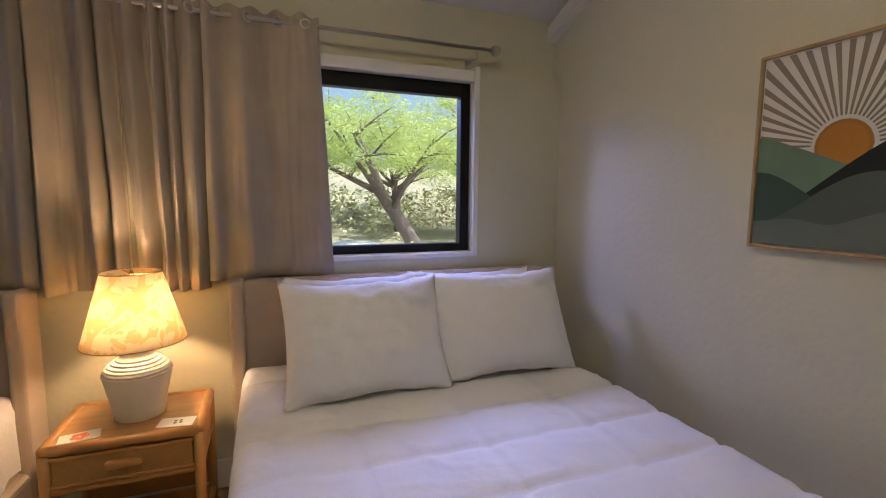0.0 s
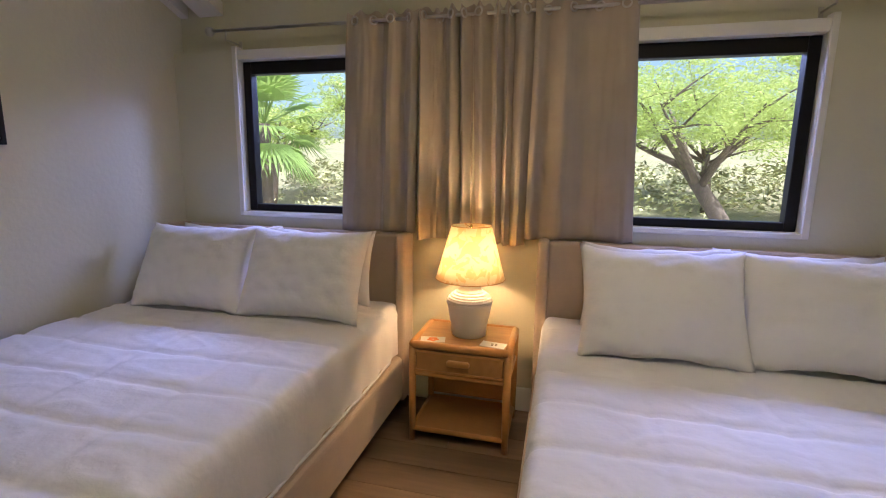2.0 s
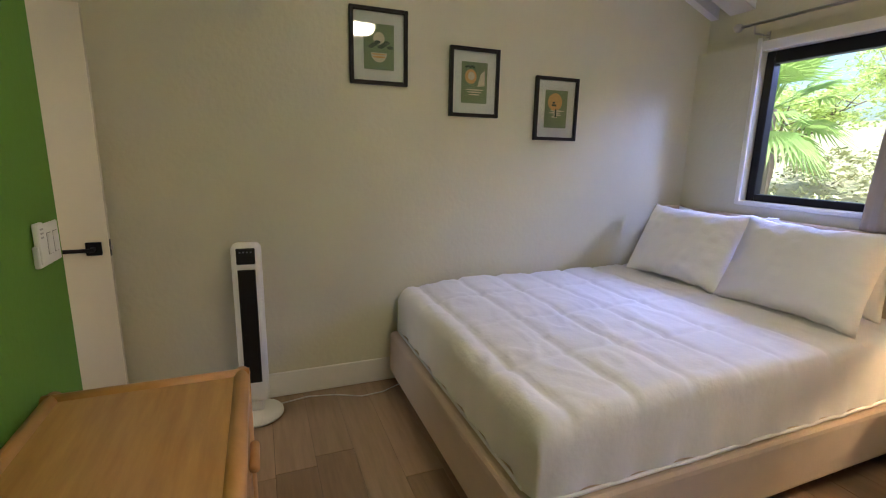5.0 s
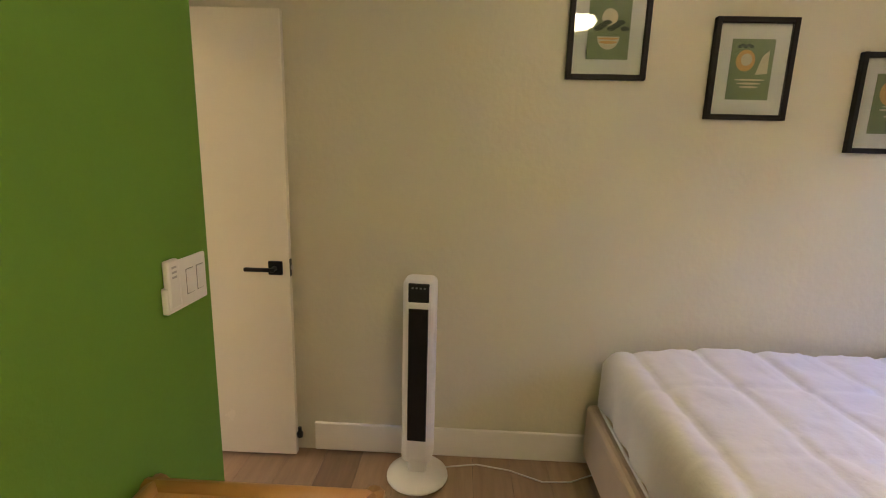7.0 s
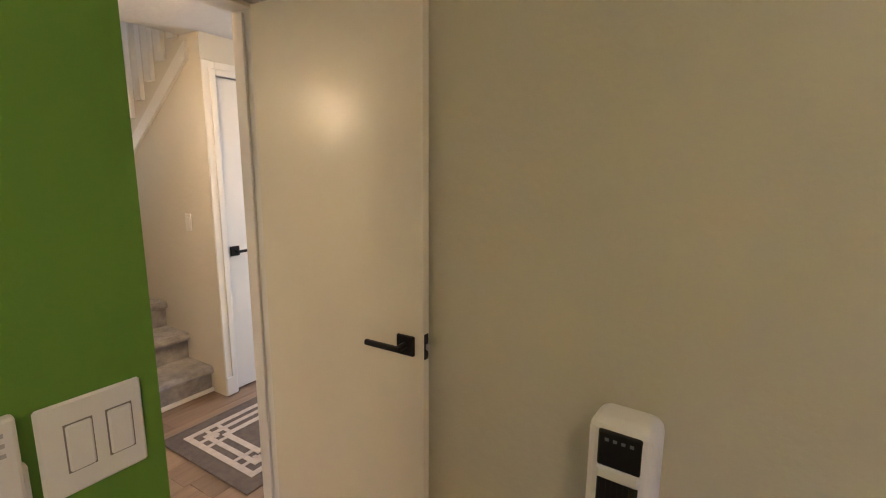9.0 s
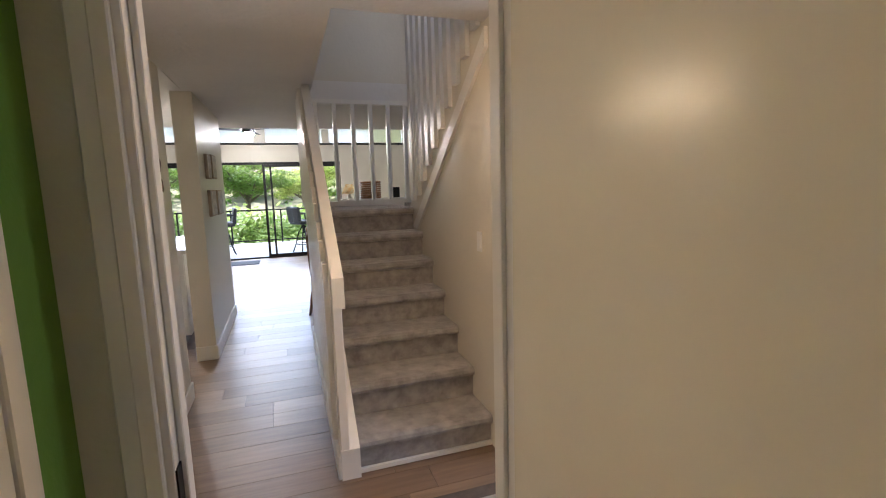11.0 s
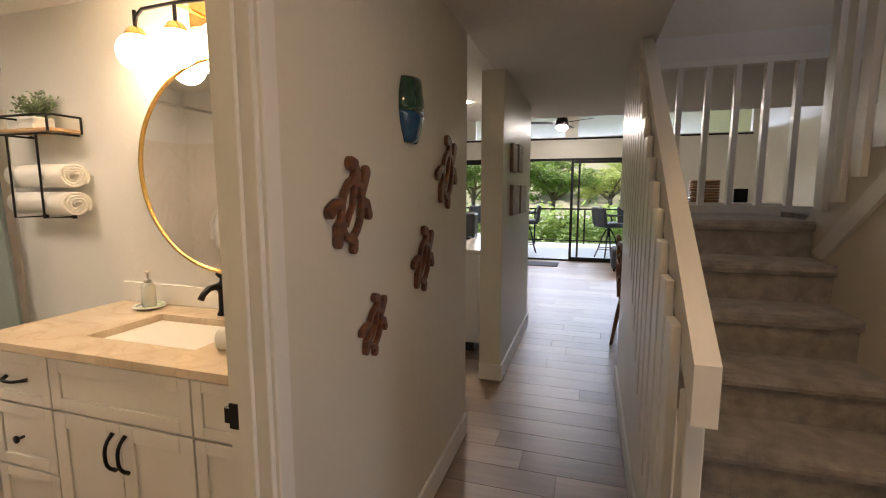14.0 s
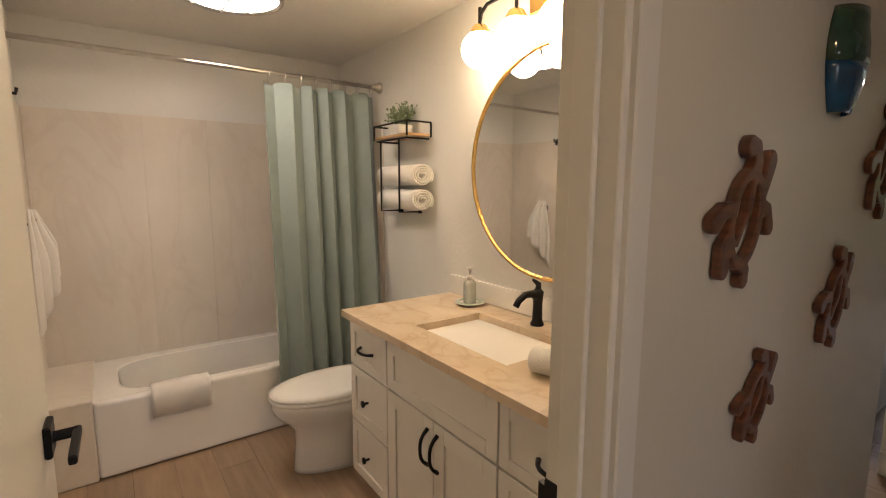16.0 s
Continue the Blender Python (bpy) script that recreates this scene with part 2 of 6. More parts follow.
def veined(m, dark, scale):
    """Adds thin wandering veins to a stone."""
    nt = m.node_tree
    n, l = nt.nodes, nt.links
    b = n["Principled BSDF"]
    tc = n.new("ShaderNodeTexCoord")
    mp = n.new("ShaderNodeMapping")
    mp.inputs["Rotation"].default_value = (0.6, 0.5, 0.7)
    mp.inputs["Scale"].default_value = (1, 1, 0.45)
    l.new(tc.outputs["Object"], mp.inputs[0])
    ns = n.new("ShaderNodeTexNoise")
    ns.inputs["Scale"].default_value = scale
    ns.inputs["Detail"].default_value = 5
    ns.inputs["Distortion"].default_value = 1.2
    l.new(mp.outputs[0], ns.inputs["Vector"])
    r = n.new("ShaderNodeValToRGB")
    e = r.color_ramp.elements
    e[0].position, e[0].color = 0.47, (0, 0, 0, 1)
    e[1].position, e[1].color = 0.53, (0, 0, 0, 1)
    mid = e.new(0.50)
    mid.color = (0.32, 0.32, 0.32, 1)
    l.new(ns.outputs["Fac"], r.inputs[0])
    mix = n.new("ShaderNodeMix")
    mix.data_type = "RGBA"
    mix.inputs["B"].default_value = (*dark, 1)
    l.new(b.inputs["Base Color"].links[0].from_socket, mix.inputs["A"])
    l.new(r.outputs[0], mix.inputs["Factor"])
    l.new(mix.outputs["Result"], b.inputs["Base Color"])


veined(SURROUND, (0.60, 0.53, 0.45), 2.0)
veined(MARBLE, (0.44, 0.29, 0.17), 3.2)
PLANKCEIL = mat("pale_ceiling_boards", (0.40, 0.385, 0.25), 0.5, 0.08, 3, stretch=(1, 8, 1))


def shade_material():
    m = mat("leaf_print_lampshade", (0.80, 0.62, 0.36), 0.8, 0.05, 8, 0.2, 300)
    nt = m.node_tree
    n, l = nt.nodes, nt.links
    b = n["Principled BSDF"]
    tc = n.new("ShaderNodeTexCoord")
    v = n.new("ShaderNodeTexNoise")
    v.inputs["Scale"].default_value = 9
    v.inputs["Detail"].default_value = 1.5
    v.inputs["Distortion"].default_value = 2.4
    l.new(tc.outputs["Object"], v.inputs["Vector"])
    r = n.new("ShaderNodeValToRGB")
    r.color_ramp.elements[0].position, r.color_ramp.elements[1].position = 0.50, 0.53
    r.color_ramp.elements[0].color = (0.90, 0.82, 0.62, 1)
    r.color_ramp.elements[1].color = (0.80, 0.62, 0.30, 1)
    l.new(v.outputs["Fac"], r.inputs[0])
    l.new(r.outputs[0], b.inputs["Base Color"])
    tl = n.new("ShaderNodeBsdfTranslucent")
    hs = n.new("ShaderNodeHueSaturation")
    hs.inputs["Saturation"].default_value = 0.75
    hs.inputs["Value"].default_value = 1.14
    l.new(r.outputs[0], hs.inputs["Color"])
    l.new(hs.outputs[0], tl.inputs[0])
    mx = n.new("ShaderNodeMixShader")
    mx.inputs[0].default_value = 0.88
    l.new(b.outputs[0], mx.inputs[1])
    l.new(tl.outputs[0], mx.inputs[2])
    l.new(mx.outputs[0], n["Material Output"].inputs[0])
    return m


SHADE = shade_material()

# ---- builders ----


def thing(name, at, label, category, group="", kind=""):
    ob = new(name)
    ob.empty_display_size = 0.1
    ob.matrix_world = Matrix.Translation(at)
    return tagged(ob, label, category, group, kind)


def root_of(ob):
    while ob.parent:
        ob = ob.parent
    return ob


def part(name, bm, material, parent=None, label="", smooth=False):
    """One mesh object; under a parent it keeps world coordinates of the bmesh."""
    me = bpy.data.meshes.new(name)
    bmesh.ops.recalc_face_normals(bm, faces=bm.faces)
    bm.to_mesh(me)
    bm.free()
    me.materials.append(material)
    if smooth:
        me.polygons.foreach_set("use_smooth", [True] * len(me.polygons))
        me.update()
    ob = new(name, me)
    if parent:
        me.transform(Matrix.Translation(-root_of(parent).location))
        ob.parent = parent
    if label:
        ob["label"] = label
    return ob


def box(bm, x0, x1, y0, y1, z0, z1, bevel=0.0, seg=2, m=None):
    r = bmesh.ops.create_cube(bm, size=1, matrix=Matrix.Translation(((x0 + x1) / 2, (y0 + y1) / 2, (z0 + z1) / 2)) @ Matrix.Diagonal((abs(x1 - x0), abs(y1 - y0), abs(z1 - z0), 1)))
    vs = r["verts"]
    if bevel:
        es = list({e for v in vs for e in v.link_edges})
        out = bmesh.ops.bevel(bm, geom=es, offset=bevel, segments=seg, affect="EDGES", profile=0.5)
        vs = list({v for f in out["faces"] for v in f.verts} | {v for v in vs if v.is_valid})
    if m is not None:
        bmesh.ops.transform(bm, matrix=m, verts=vs)
    return bm


def bx(x0, x1, y0, y1, z0, z1, bevel=0.0, seg=2, m=None):
    return box(bmesh.new(), x0, x1, y0, y1, z0, z1, bevel, seg, m)


def lathe(profile, at=(0, 0, 0), seg=32, bm=None, squash=1.0):
    bm = bm or bmesh.new()
    rings = []
    for r, z in profile:
        rings.append([bm.verts.new((at[0] + r * math.cos(2 * math.pi * i / seg), at[1] + squash * r * math.sin(2 * math.pi * i / seg), at[2] + z)) for i in range(seg)])
    for a, b in zip(rings, rings[1:]):
        for i in range(seg):
            bm.faces.new((a[i], a[(i + 1) % seg], b[(i + 1) % seg], b[i]))
    for ring in (() if profile[0] == profile[-1] else (rings[0], rings[-1])):
        try:
            bm.faces.new(ring)
        except ValueError:
            pass
    return bm


def tube(points, r, seg=8, bm=None, closed=False):
    """A round bar along points; r may be a list."""
    bm = bm or bmesh.new()
    pts = [Vector(p) for p in points]
    radii = r if isinstance(r, (list, tuple)) else [r] * len(pts)
    rings = []
    n = len(pts)
    last = Vector((0, 0, 1))
    for i, p in enumerate(pts):
        a = pts[(i - 1) % n] if closed else pts[max(0, i - 1)]
        b = pts[(i + 1) % n] if closed else pts[min(n - 1, i + 1)]
        d = (b - a).normalized()
        side = d.cross(last)
        if side.length < 1e-3:
            side = d.cross(Vector((1, 0.3, 0)))
        side.normalize()
        up = side.cross(d).normalized()
        last = up
        rings.append([bm.verts.new(p + radii[i] * (math.cos(2 * math.pi * k / seg) * side + math.sin(2 * math.pi * k / seg) * up)) for k in range(seg)])
    pairs = list(zip(rings, rings[1:])) + ([(rings[-1], rings[0])] if closed else [])
    for a, b in pairs:
        for k in range(seg):
            bm.faces.new((a[k], a[(k + 1) % seg], b[(k + 1) % seg], b[k]))
    if not closed:
        bm.faces.new(rings[0])
        bm.faces.new(rings[-1])
    return bm


def prism(poly, axis, lo, hi, bm=None):
    """A polygon in the two other axes (in order), pushed from lo to hi along axis."""
    bm = bm or bmesh.new()

    def at(p, v):
        return {"x": (v, p[0], p[1]), "y": (p[0], v, p[1]), "z": (p[0], p[1], v)}[axis]
    a = [bm.verts.new(at(p, lo)) for p in poly]
    b = [bm.verts.new(at(p, hi)) for p in poly]
    bm.faces.new(a)
    bm.faces.new(b[::-1])
    for i in range(len(poly)):
        j = (i + 1) % len(poly)
        bm.faces.new((a[i], a[j], b[j], b[i]))
    return bm


def grid(nu, nv, f, bm=None, closed_u=False):
    bm = bm or bmesh.new()
    vs = [[bm.verts.new(f(i / (nu - 1) if not closed_u else i / nu, j / (nv - 1))) for j in range(nv)] for i in range(nu)]
    for i in range(nu if closed_u else nu - 1):
        for j in range(nv - 1):
            k = (i + 1) % nu
            bm.faces.new((vs[i][j], vs[k][j], vs[k][j + 1], vs[i][j + 1]))
    return bm


def setting(name, bm, material, label, category, smooth=False):
    return tagged(part(name, bm, material, None, "", smooth), label, category, "", "structure")


def solid(ob, thickness, offset=-1):
    md = ob.modifiers.new("thickness", "SOLIDIFY")
    md.thickness, md.offset = thickness, offset
    return ob


def holed(axis, lo, hi, u0, u1, z0, z1, holes):
    """A wall of thickness lo..hi with rectangular openings (u0, u1, z0, z1), as boxes butted end to end."""
    bm = bmesh.new()

    def add(a, b, c, d):
        if b - a > 1e-4 and d - c > 1e-4:
            if axis == "y":
                box(bm, a, b, lo, hi, c, d)
            else:
                box(bm, lo, hi, a, b, c, d)
    cut = u0
    for a, b, c, d in sorted(holes):
        add(cut, a, z0, z1)
        add(a, b, z0, c)
        add(a, b, d, z1)
        cut = b
    add(cut, u1, z0, z1)
    return bm

# ---- the large structure ----
BW = 4.27            # bedroom width
HC = 2.27            # hall ceiling height
BC = 2.335           # bathroom ceiling height
HX = 1.245           # face of the hall wall
SLOPE = 0.38
WINS = ((0.485, 1.375), (2.80, 3.69))
WZ0, WZ1 = 1.16, 2.11

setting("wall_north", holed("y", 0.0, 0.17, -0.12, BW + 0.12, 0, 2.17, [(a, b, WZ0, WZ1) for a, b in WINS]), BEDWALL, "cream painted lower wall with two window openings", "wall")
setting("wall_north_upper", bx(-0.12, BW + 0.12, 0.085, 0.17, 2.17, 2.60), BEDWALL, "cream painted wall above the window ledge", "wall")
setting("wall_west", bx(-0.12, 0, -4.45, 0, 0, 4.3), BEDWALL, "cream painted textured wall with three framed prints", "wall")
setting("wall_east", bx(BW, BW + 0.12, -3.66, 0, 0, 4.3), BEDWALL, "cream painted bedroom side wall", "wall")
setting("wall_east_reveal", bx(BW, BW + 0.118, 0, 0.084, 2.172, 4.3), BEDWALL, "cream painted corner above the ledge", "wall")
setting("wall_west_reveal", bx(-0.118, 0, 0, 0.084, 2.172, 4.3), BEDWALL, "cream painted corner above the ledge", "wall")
setting("wall_south_green", bx(0.856, BW + 0.12, -3.78, -3.66, 0, 4.3), GREEN, "bright green painted accent wall", "wall")
setting("wall_return_green", bx(0.856, 0.97, -4.45, -3.78, 0, 4.3), GREEN, "green painted return wall beside the bedroom door", "wall")
setting("wall_bedroom_door", holed("y", -4.55, -4.45, -1.6, HX, 0, 4.3, [(0.062, 0.743, 0, 2.05)]), WALL, "cream wall with the bedroom door opening", "wall")
setting("ceiling_bedroom", prism([(0.17, 2.50), (0.17, 2.56), (-4.55, 2.56 + SLOPE * 4.72), (-4.55, 2.50 + SLOPE * 4.72)], "x", -0.12, BW + 0.12), CEIL, "white sloping bedroom ceiling", "ceiling")
for bxx in ((0.0, 0.06), (0.15, 0.33), (2.05, 2.22), (BW - 0.06, BW)):
    bm = prism([(0.084, 2.41), (0.084, 2.495), (-3.59, 2.495 + SLOPE * 3.674), (-3.59, 2.41 + SLOPE * 3.674)], "x", *bxx)
    tagged(part("ceiling_beam", bm, TRIM), "white painted timber ceiling beam", "beam", "bedroom ceiling beams", "structure")

for i, (a, b) in enumerate(WINS):
    w = thing("window_%d" % (i + 1), ((a + b) / 2, 0.05, WZ0), "black-framed window with white trim", "window", "bedroom windows", "structure")
    bm = bmesh.new()
    for q in ((a, a + 0.055, WZ0, WZ1), (b - 0.055, b, WZ0, WZ1), (a + 0.055, b - 0.055, WZ0, WZ0 + 0.045), (a + 0.055, b - 0.055, WZ1 - 0.075, WZ1)):
        box(bm, q[0], q[1], 0.045, 0.11, q[2], q[3], 0.004, 1)
    part("window_frame", bm, BLACKF, w)
    part("pane", bx(a + 0.05, b - 0.05, 0.085, 0.089, WZ0 + 0.04, WZ1 - 0.07), GLASS, w).visible_shadow = False
    bm = bmesh.new()
    box(bm, a - 0.035, a - 0.002, -0.014, 0.045, WZ0 - 0.03, 2.195, 0.003, 1)
    box(bm, b + 0.002, b + 0.035, -0.014, 0.045, WZ0 - 0.03, 2.195, 0.003, 1)
    part("side_trim", bm, TRIM, w)
    part("head_trim", bx(a - 0.002, b + 0.002, -0.01, 0.06, WZ1 + 0.002, 2.172, 0.003, 1), TRIM, w)
    part("window_sill", bx(a - 0.002, b + 0.002, -0.022, 0.06, WZ0 - 0.03, WZ0 - 0.002, 0.004, 1), TRIM, w)

# hall, stairs and bathroom shell
setting("wall_hall_east", holed("x", HX, 1.34, -7.145, -4.41, 0, BC, [(-5.44, -4.70, 0, 2.04)]), WALL, "cream textured hall wall hung with wooden turtles", "wall")
setting("wall_closet", holed("y", -5.82, -5.70, -1.6, -0.49, 0, HC, [(-1.31, -0.565, 0, 2.04)]), WALL, "cream wall around the white closet door", "wall")
setting("closet_back", bx(-1.6, -0.61, -6.4, -6.3, 0, HC), WALL, "plain wall closing the closet", "wall")
setting("wall_entry", holed("x", -1.72, -1.6, -5.82, -4.41, 0, HC, [(-5.52, -4.62, 0, 2.04)]), WALL, "plain entry wall with an open doorway", "wall")
setting("wall_stair", prism([(-5.82, 0), (-8.2, 0), (-8.2, 1.2), (-7.60, 1.20), (-5.82, 2.52)], "x", -0.61, -0.49), WALL, "cream textured wall beside the stairs", "wall")
setting("ceiling_hall", holed("x", 0.26, HX, -10.2, -4.55, HC, HC + 0.2, []), CEIL, "textured white hall ceiling", "ceiling")
setting("ceiling_entry", bx(-1.6, 0.26, -5.88, -4.55, HC, HC + 0.2), CEIL, "textured white entry ceiling", "ceiling")
setting("ceiling_dining", bx(-2.2, 0.26, -10.2, -8.28, HC, HC + 0.2), CEIL, "textured white ceiling past the stairs", "ceiling")
# Unseen opening, added here to go with the stairwell's extra lamp.
setting("stairwell_wall_north", holed("y", -5.88, -5.80, -1.72, 0.38, HC + 0.2, 4.6, [(-1.4, 0.1, 3.1, 4.1)]), WALL, "plain stairwell wall with an added, unseen high opening", "wall")
setting("stairwell_wall_east", bx(0.26, 0.38, -8.4, -5.82, HC + 0.2, 4.6), WALL, "plain stairwell wall", "wall")
setting("stairwell_wall_south", bx(-1.72, 0.26, -8.40, -8.28, HC + 0.2, 4.6), WALL, "plain stairwell wall", "wall")
setting("stairwell_wall_west", bx(-1.72, -1.6, -8.4, -5.82, 0, 4.6), WALL, "plain stairwell wall", "wall")
setting("ceiling_stairwell", bx(-1.72, 0.38, -8.4, -5.73, 4.6, 4.7), CEIL, "plain stairwell ceiling", "ceiling")
setting("wall_bath_south", bx(1.34, 4.34, -6.47, -6.35, 0, BC), BATHWALL, "pale painted bathroom wall", "wall")
setting("wall_bath_far", bx(4.24, 4.34, -6.35, -3.78, 0, BC), BATHWALL, "pale painted bathroom wall above the tub", "wall")
setting("wall_bath_north", bx(1.34, 4.24, -4.52, -4.42, 0, BC), BATHWALL, "pale painted bathroom wall", "wall")
setting("ceiling_bath", bx(HX, 4.4, -7.0, -4.42, BC, BC + 0.2), CEIL, "white bathroom ceiling", "ceiling")
# kitchen and living room shell
setting("wall_kitchen_pillar", bx(1.185, 1.345, -9.5, -7.945, 0, HC), WALL, "cream stub wall with four small pictures", "wall")
setting("wall_kitchen_north", bx(1.33, 5.0, -7.0, -6.9, 0, HC), WALL, "plain kitchen wall", "wall")
setting("ceiling_kitchen", bx(HX + 0.004, 5.0, -10.2, -7.0, HC, HC + 0.2), CEIL, "white kitchen ceiling", "ceiling")
setting("wall_living_east", bx(5.0, 5.12, -14.23, -6.9, 0, 4.8), WALL, "plain living room wall", "wall")
setting("wall_living_west", bx(-2.32, -2.2, -14.23, -8.28, 0, 4.8), WALL, "pale living room wall", "wall")
setting("wall_living_north", bx(-2.2, -1.72, -8.4, -8.28, 0, HC), WALL, "plain living room wall", "wall")
setting("soffit_living", bx(-2.2, 5.0, -10.32, -10.2, HC, 4.8), CEIL, "white soffit face over the living room", "ceiling")
SL = [(-0.66, 1.84, 0.0, 2.05), (2.25, 4.70, 0.0, 2.05)]
CL = [(-2.1, -0.45, 2.46, 3.1), (-0.30, 0.85, 2.46, 3.1), (1.10, 2.9, 2.46, 3.1), (3.1, 4.9, 2.46, 3.1)]
bm = holed("y", -14.35, -14.23, -2.32, 5.12, 0, 2.46, SL)
bm2 = holed("y", -14.35, -14.23, -2.32, 5.12, 2.46, 3.2, CL)
setting("wall_living_south", bm, WALL, "cream wall around the glass sliding doors", "wall")
setting("wall_clerestory", bm2, WALL, "cream wall with high clerestory openings", "wall")
setting("ceiling_living", prism([(-9.3, 4.7), (-9.3, 4.78), (-14.35, 3.22), (-14.35, 3.14)], "x", -2.3, 5.1), PLANKCEIL, "pale boarded sloping living room ceiling", "ceiling")

# skirting boards
BBS = (("x", 0.0, 0.016, -3.66, 0.0), ("x", HX - 0.016, HX, -7.145, -5.50), ("x", 1.169, 1.185, -9.5, -7.945), ("y", -7.945, -7.929, 1.169, 1.345), ("y", -5.70, -5.68, -0.565, -0.488),
       ("y", -3.66, -3.644, 0.856, BW), ("x", BW - 0.016, BW, -3.644, 0.0), ("y", -0.016, 0.0, 0.016, BW - 0.016), ("y", -9.516, -9.5, 1.185, 1.345), ("x", 0.346, 0.362, -8.2, -5.81))
for ax, lo, hi, a, b in BBS:
    bm = bmesh.new()
    if ax == "x":
        box(bm, lo, hi, a, b, 0.006, 0.155 if b > -4 else 0.13, 0.004, 1)
    else:
        box(bm, a, b, lo, hi, 0.006, 0.155 if hi > -4 else 0.13, 0.004, 1)
    setting("baseboard", bm, TRIM, "white painted baseboard", "baseboard")


def casing(name, axis, face, out, u0, u1, top, width=0.065, depth=0.018):
    """Door casing of three stepped boards on a wall face; out is +1 or -1."""
    bm = bmesh.new()

    def add(a, b, c, d, t):
        lo, hi = sorted((face, face + out * t))
        if axis == "y":
            box(bm, a, b, lo, hi, c, d, 0.003, 1)
        else:
            box(bm, lo, hi, a, b, c, d, 0.003, 1)
    for k, t in ((1.0, depth * 0.65), (0.45, depth)):
        w = width * k
        add(u0 - w, u0 + 0.004, 0.006, top + w, t)
        add(u1 - 0.004, u1 + w, 0.006, top + w, t)
        add(u0 + 0.004, u1 - 0.004, top - 0.004, top + w, t)
    return setting(name, bm, TRIM, "white moulded door casing", "trim")


def jamb(name, axis, lo, hi, u0, u1, top, stop=0.012):
    bm = bmesh.new()
    mid = (lo + hi) / 2
    for a, b, c, d, e0, e1 in ((u0, u0 + 0.018, 0.006, top - 0.018, lo, hi), (u1 - 0.018, u1, 0.006, top - 0.018, lo, hi), (u0, u1, top - 0.018, top, lo, hi),
                               (u0 + 0.018, u0 + 0.018 + stop, 0.006, top - 0.03, mid - 0.02, mid + 0.02), (u1 - 0.03, u1 - 0.018, 0.006, top - 0.03, mid - 0.02, mid + 0.02)):
        if axis == "y":
            box(bm, a, b, e0, e1, c, d, 0.002, 1)
        else:
            box(bm, e0, e1, a, b, c, d, 0.002, 1)
    return setting(name, bm, TRIM, "white painted door jamb with stop", "trim")


jamb("jamb_bedroom", "y", -4.554, -4.446, 0.062, 0.743, 2.05)
casing("casing_bedroom_hall", "y", -4.55, -1, 0.066, 0.743, 2.05)
casing("casing_bedroom_room", "y", -4.45, 1, 0.044, 0.743, 2.05, 0.055)
jamb("jamb_bath", "x", HX - 0.006, 1.346, -5.44, -4.70, 2.04)
casing("casing_bath_hall", "x", HX, -1, -5.44, -4.70, 2.04, 0.057)
casing("casing_bath_room", "x", 1.34, 1, -5.44, -4.70, 2.04, 0.07)
casing("casing_closet", "y", -5.70, 1, -1.31, -0.565, 2.04, 0.075)
casing("casing_linen", "x", 0.856, -1, -4.26, -3.80, 2.04, 0.055)


def lever_handle(parent, at, face, along, axis):
    """A square-rose lever; face: outward sign on axis; along: the lever's direction in the door's plane."""
    x, y, z = at
    bm = bmesh.new()
    if axis == "y":
        box(bm, x - 0.032, x + 0.032, y, y + face * 0.012, z - 0.032, z + 0.032, 0.003, 1)
        h = part("rose", bm, BLACKM, parent, "matt black square rose")
        part("spindle", tube([(x, y + face * 0.010, z), (x, y + face * 0.05, z)], 0.011), BLACKM, h)
        part("lever", bx(x - 0.011 if along > 0 else x + 0.011, x + along * 0.125, y + face * 0.042, y + face * 0.056, z - 0.009, z + 0.009, 0.004), BLACKM, h)
    else:
        box(bm, x, x + face * 0.012, y - 0.032, y + 0.032, z - 0.032, z + 0.032, 0.003, 1)
        h = part("rose", bm, BLACKM, parent, "matt black square rose")
        part("spindle", tube([(x + face * 0.010, y, z), (x + face * 0.05, y, z)], 0.011), BLACKM, h)
        part("lever", bx(x + face * 0.042, x + face * 0.056, y - 0.011 if along > 0 else y + 0.011, y + along * 0.125, z - 0.009, z + 0.009, 0.004), BLACKM, h)


# bedroom door, standing open along the west wall (built shut along y, then turned a little)
d = thing("door_1", (0.034, -4.445, 0.012), "white flush bedroom door standing open with black lever", "door", "", "structure")
part("leaf", bx(0.0165, 0.0515, -4.445, -3.735, 0.012, 2.04, 0.003, 1), BEDDOOR, d)
lever_handle(d, (0.0515, -3.795, 0.955), 1, -1, "x")
part("latch_plate", bx(0.025, 0.045, -3.736, -3.7325, 0.915, 0.995), BLACKM, d)
part("latch_bolt", bx(0.029, 0.040, -3.7325, -3.723, 0.945, 0.965, 0.002, 1), STEEL, d)
part("floor_stop", lathe([(0.014, 0), (0.016, 0.02), (0.009, 0.03), (0.009, 0.05)], (0.034, -3.72, 0.10), 12), BLACKM, d)
d.matrix_world = Matrix.Translation((0.067, -4.445, 0.012)) @ pose(0, 0, 0, 0, 0, 0.9)
# closet door
d = thing("door_2", (-0.94, -5.75, 0.012), "closed white flush closet door with black lever", "door", "", "structure")
part("leaf", bx(-1.306, -0.569, -5.752, -5.717, 0.014, 2.035, 0.003, 1), DOORW, d)
lever_handle(d, (-0.632, -5.717, 0.955), 1, -1, "y")
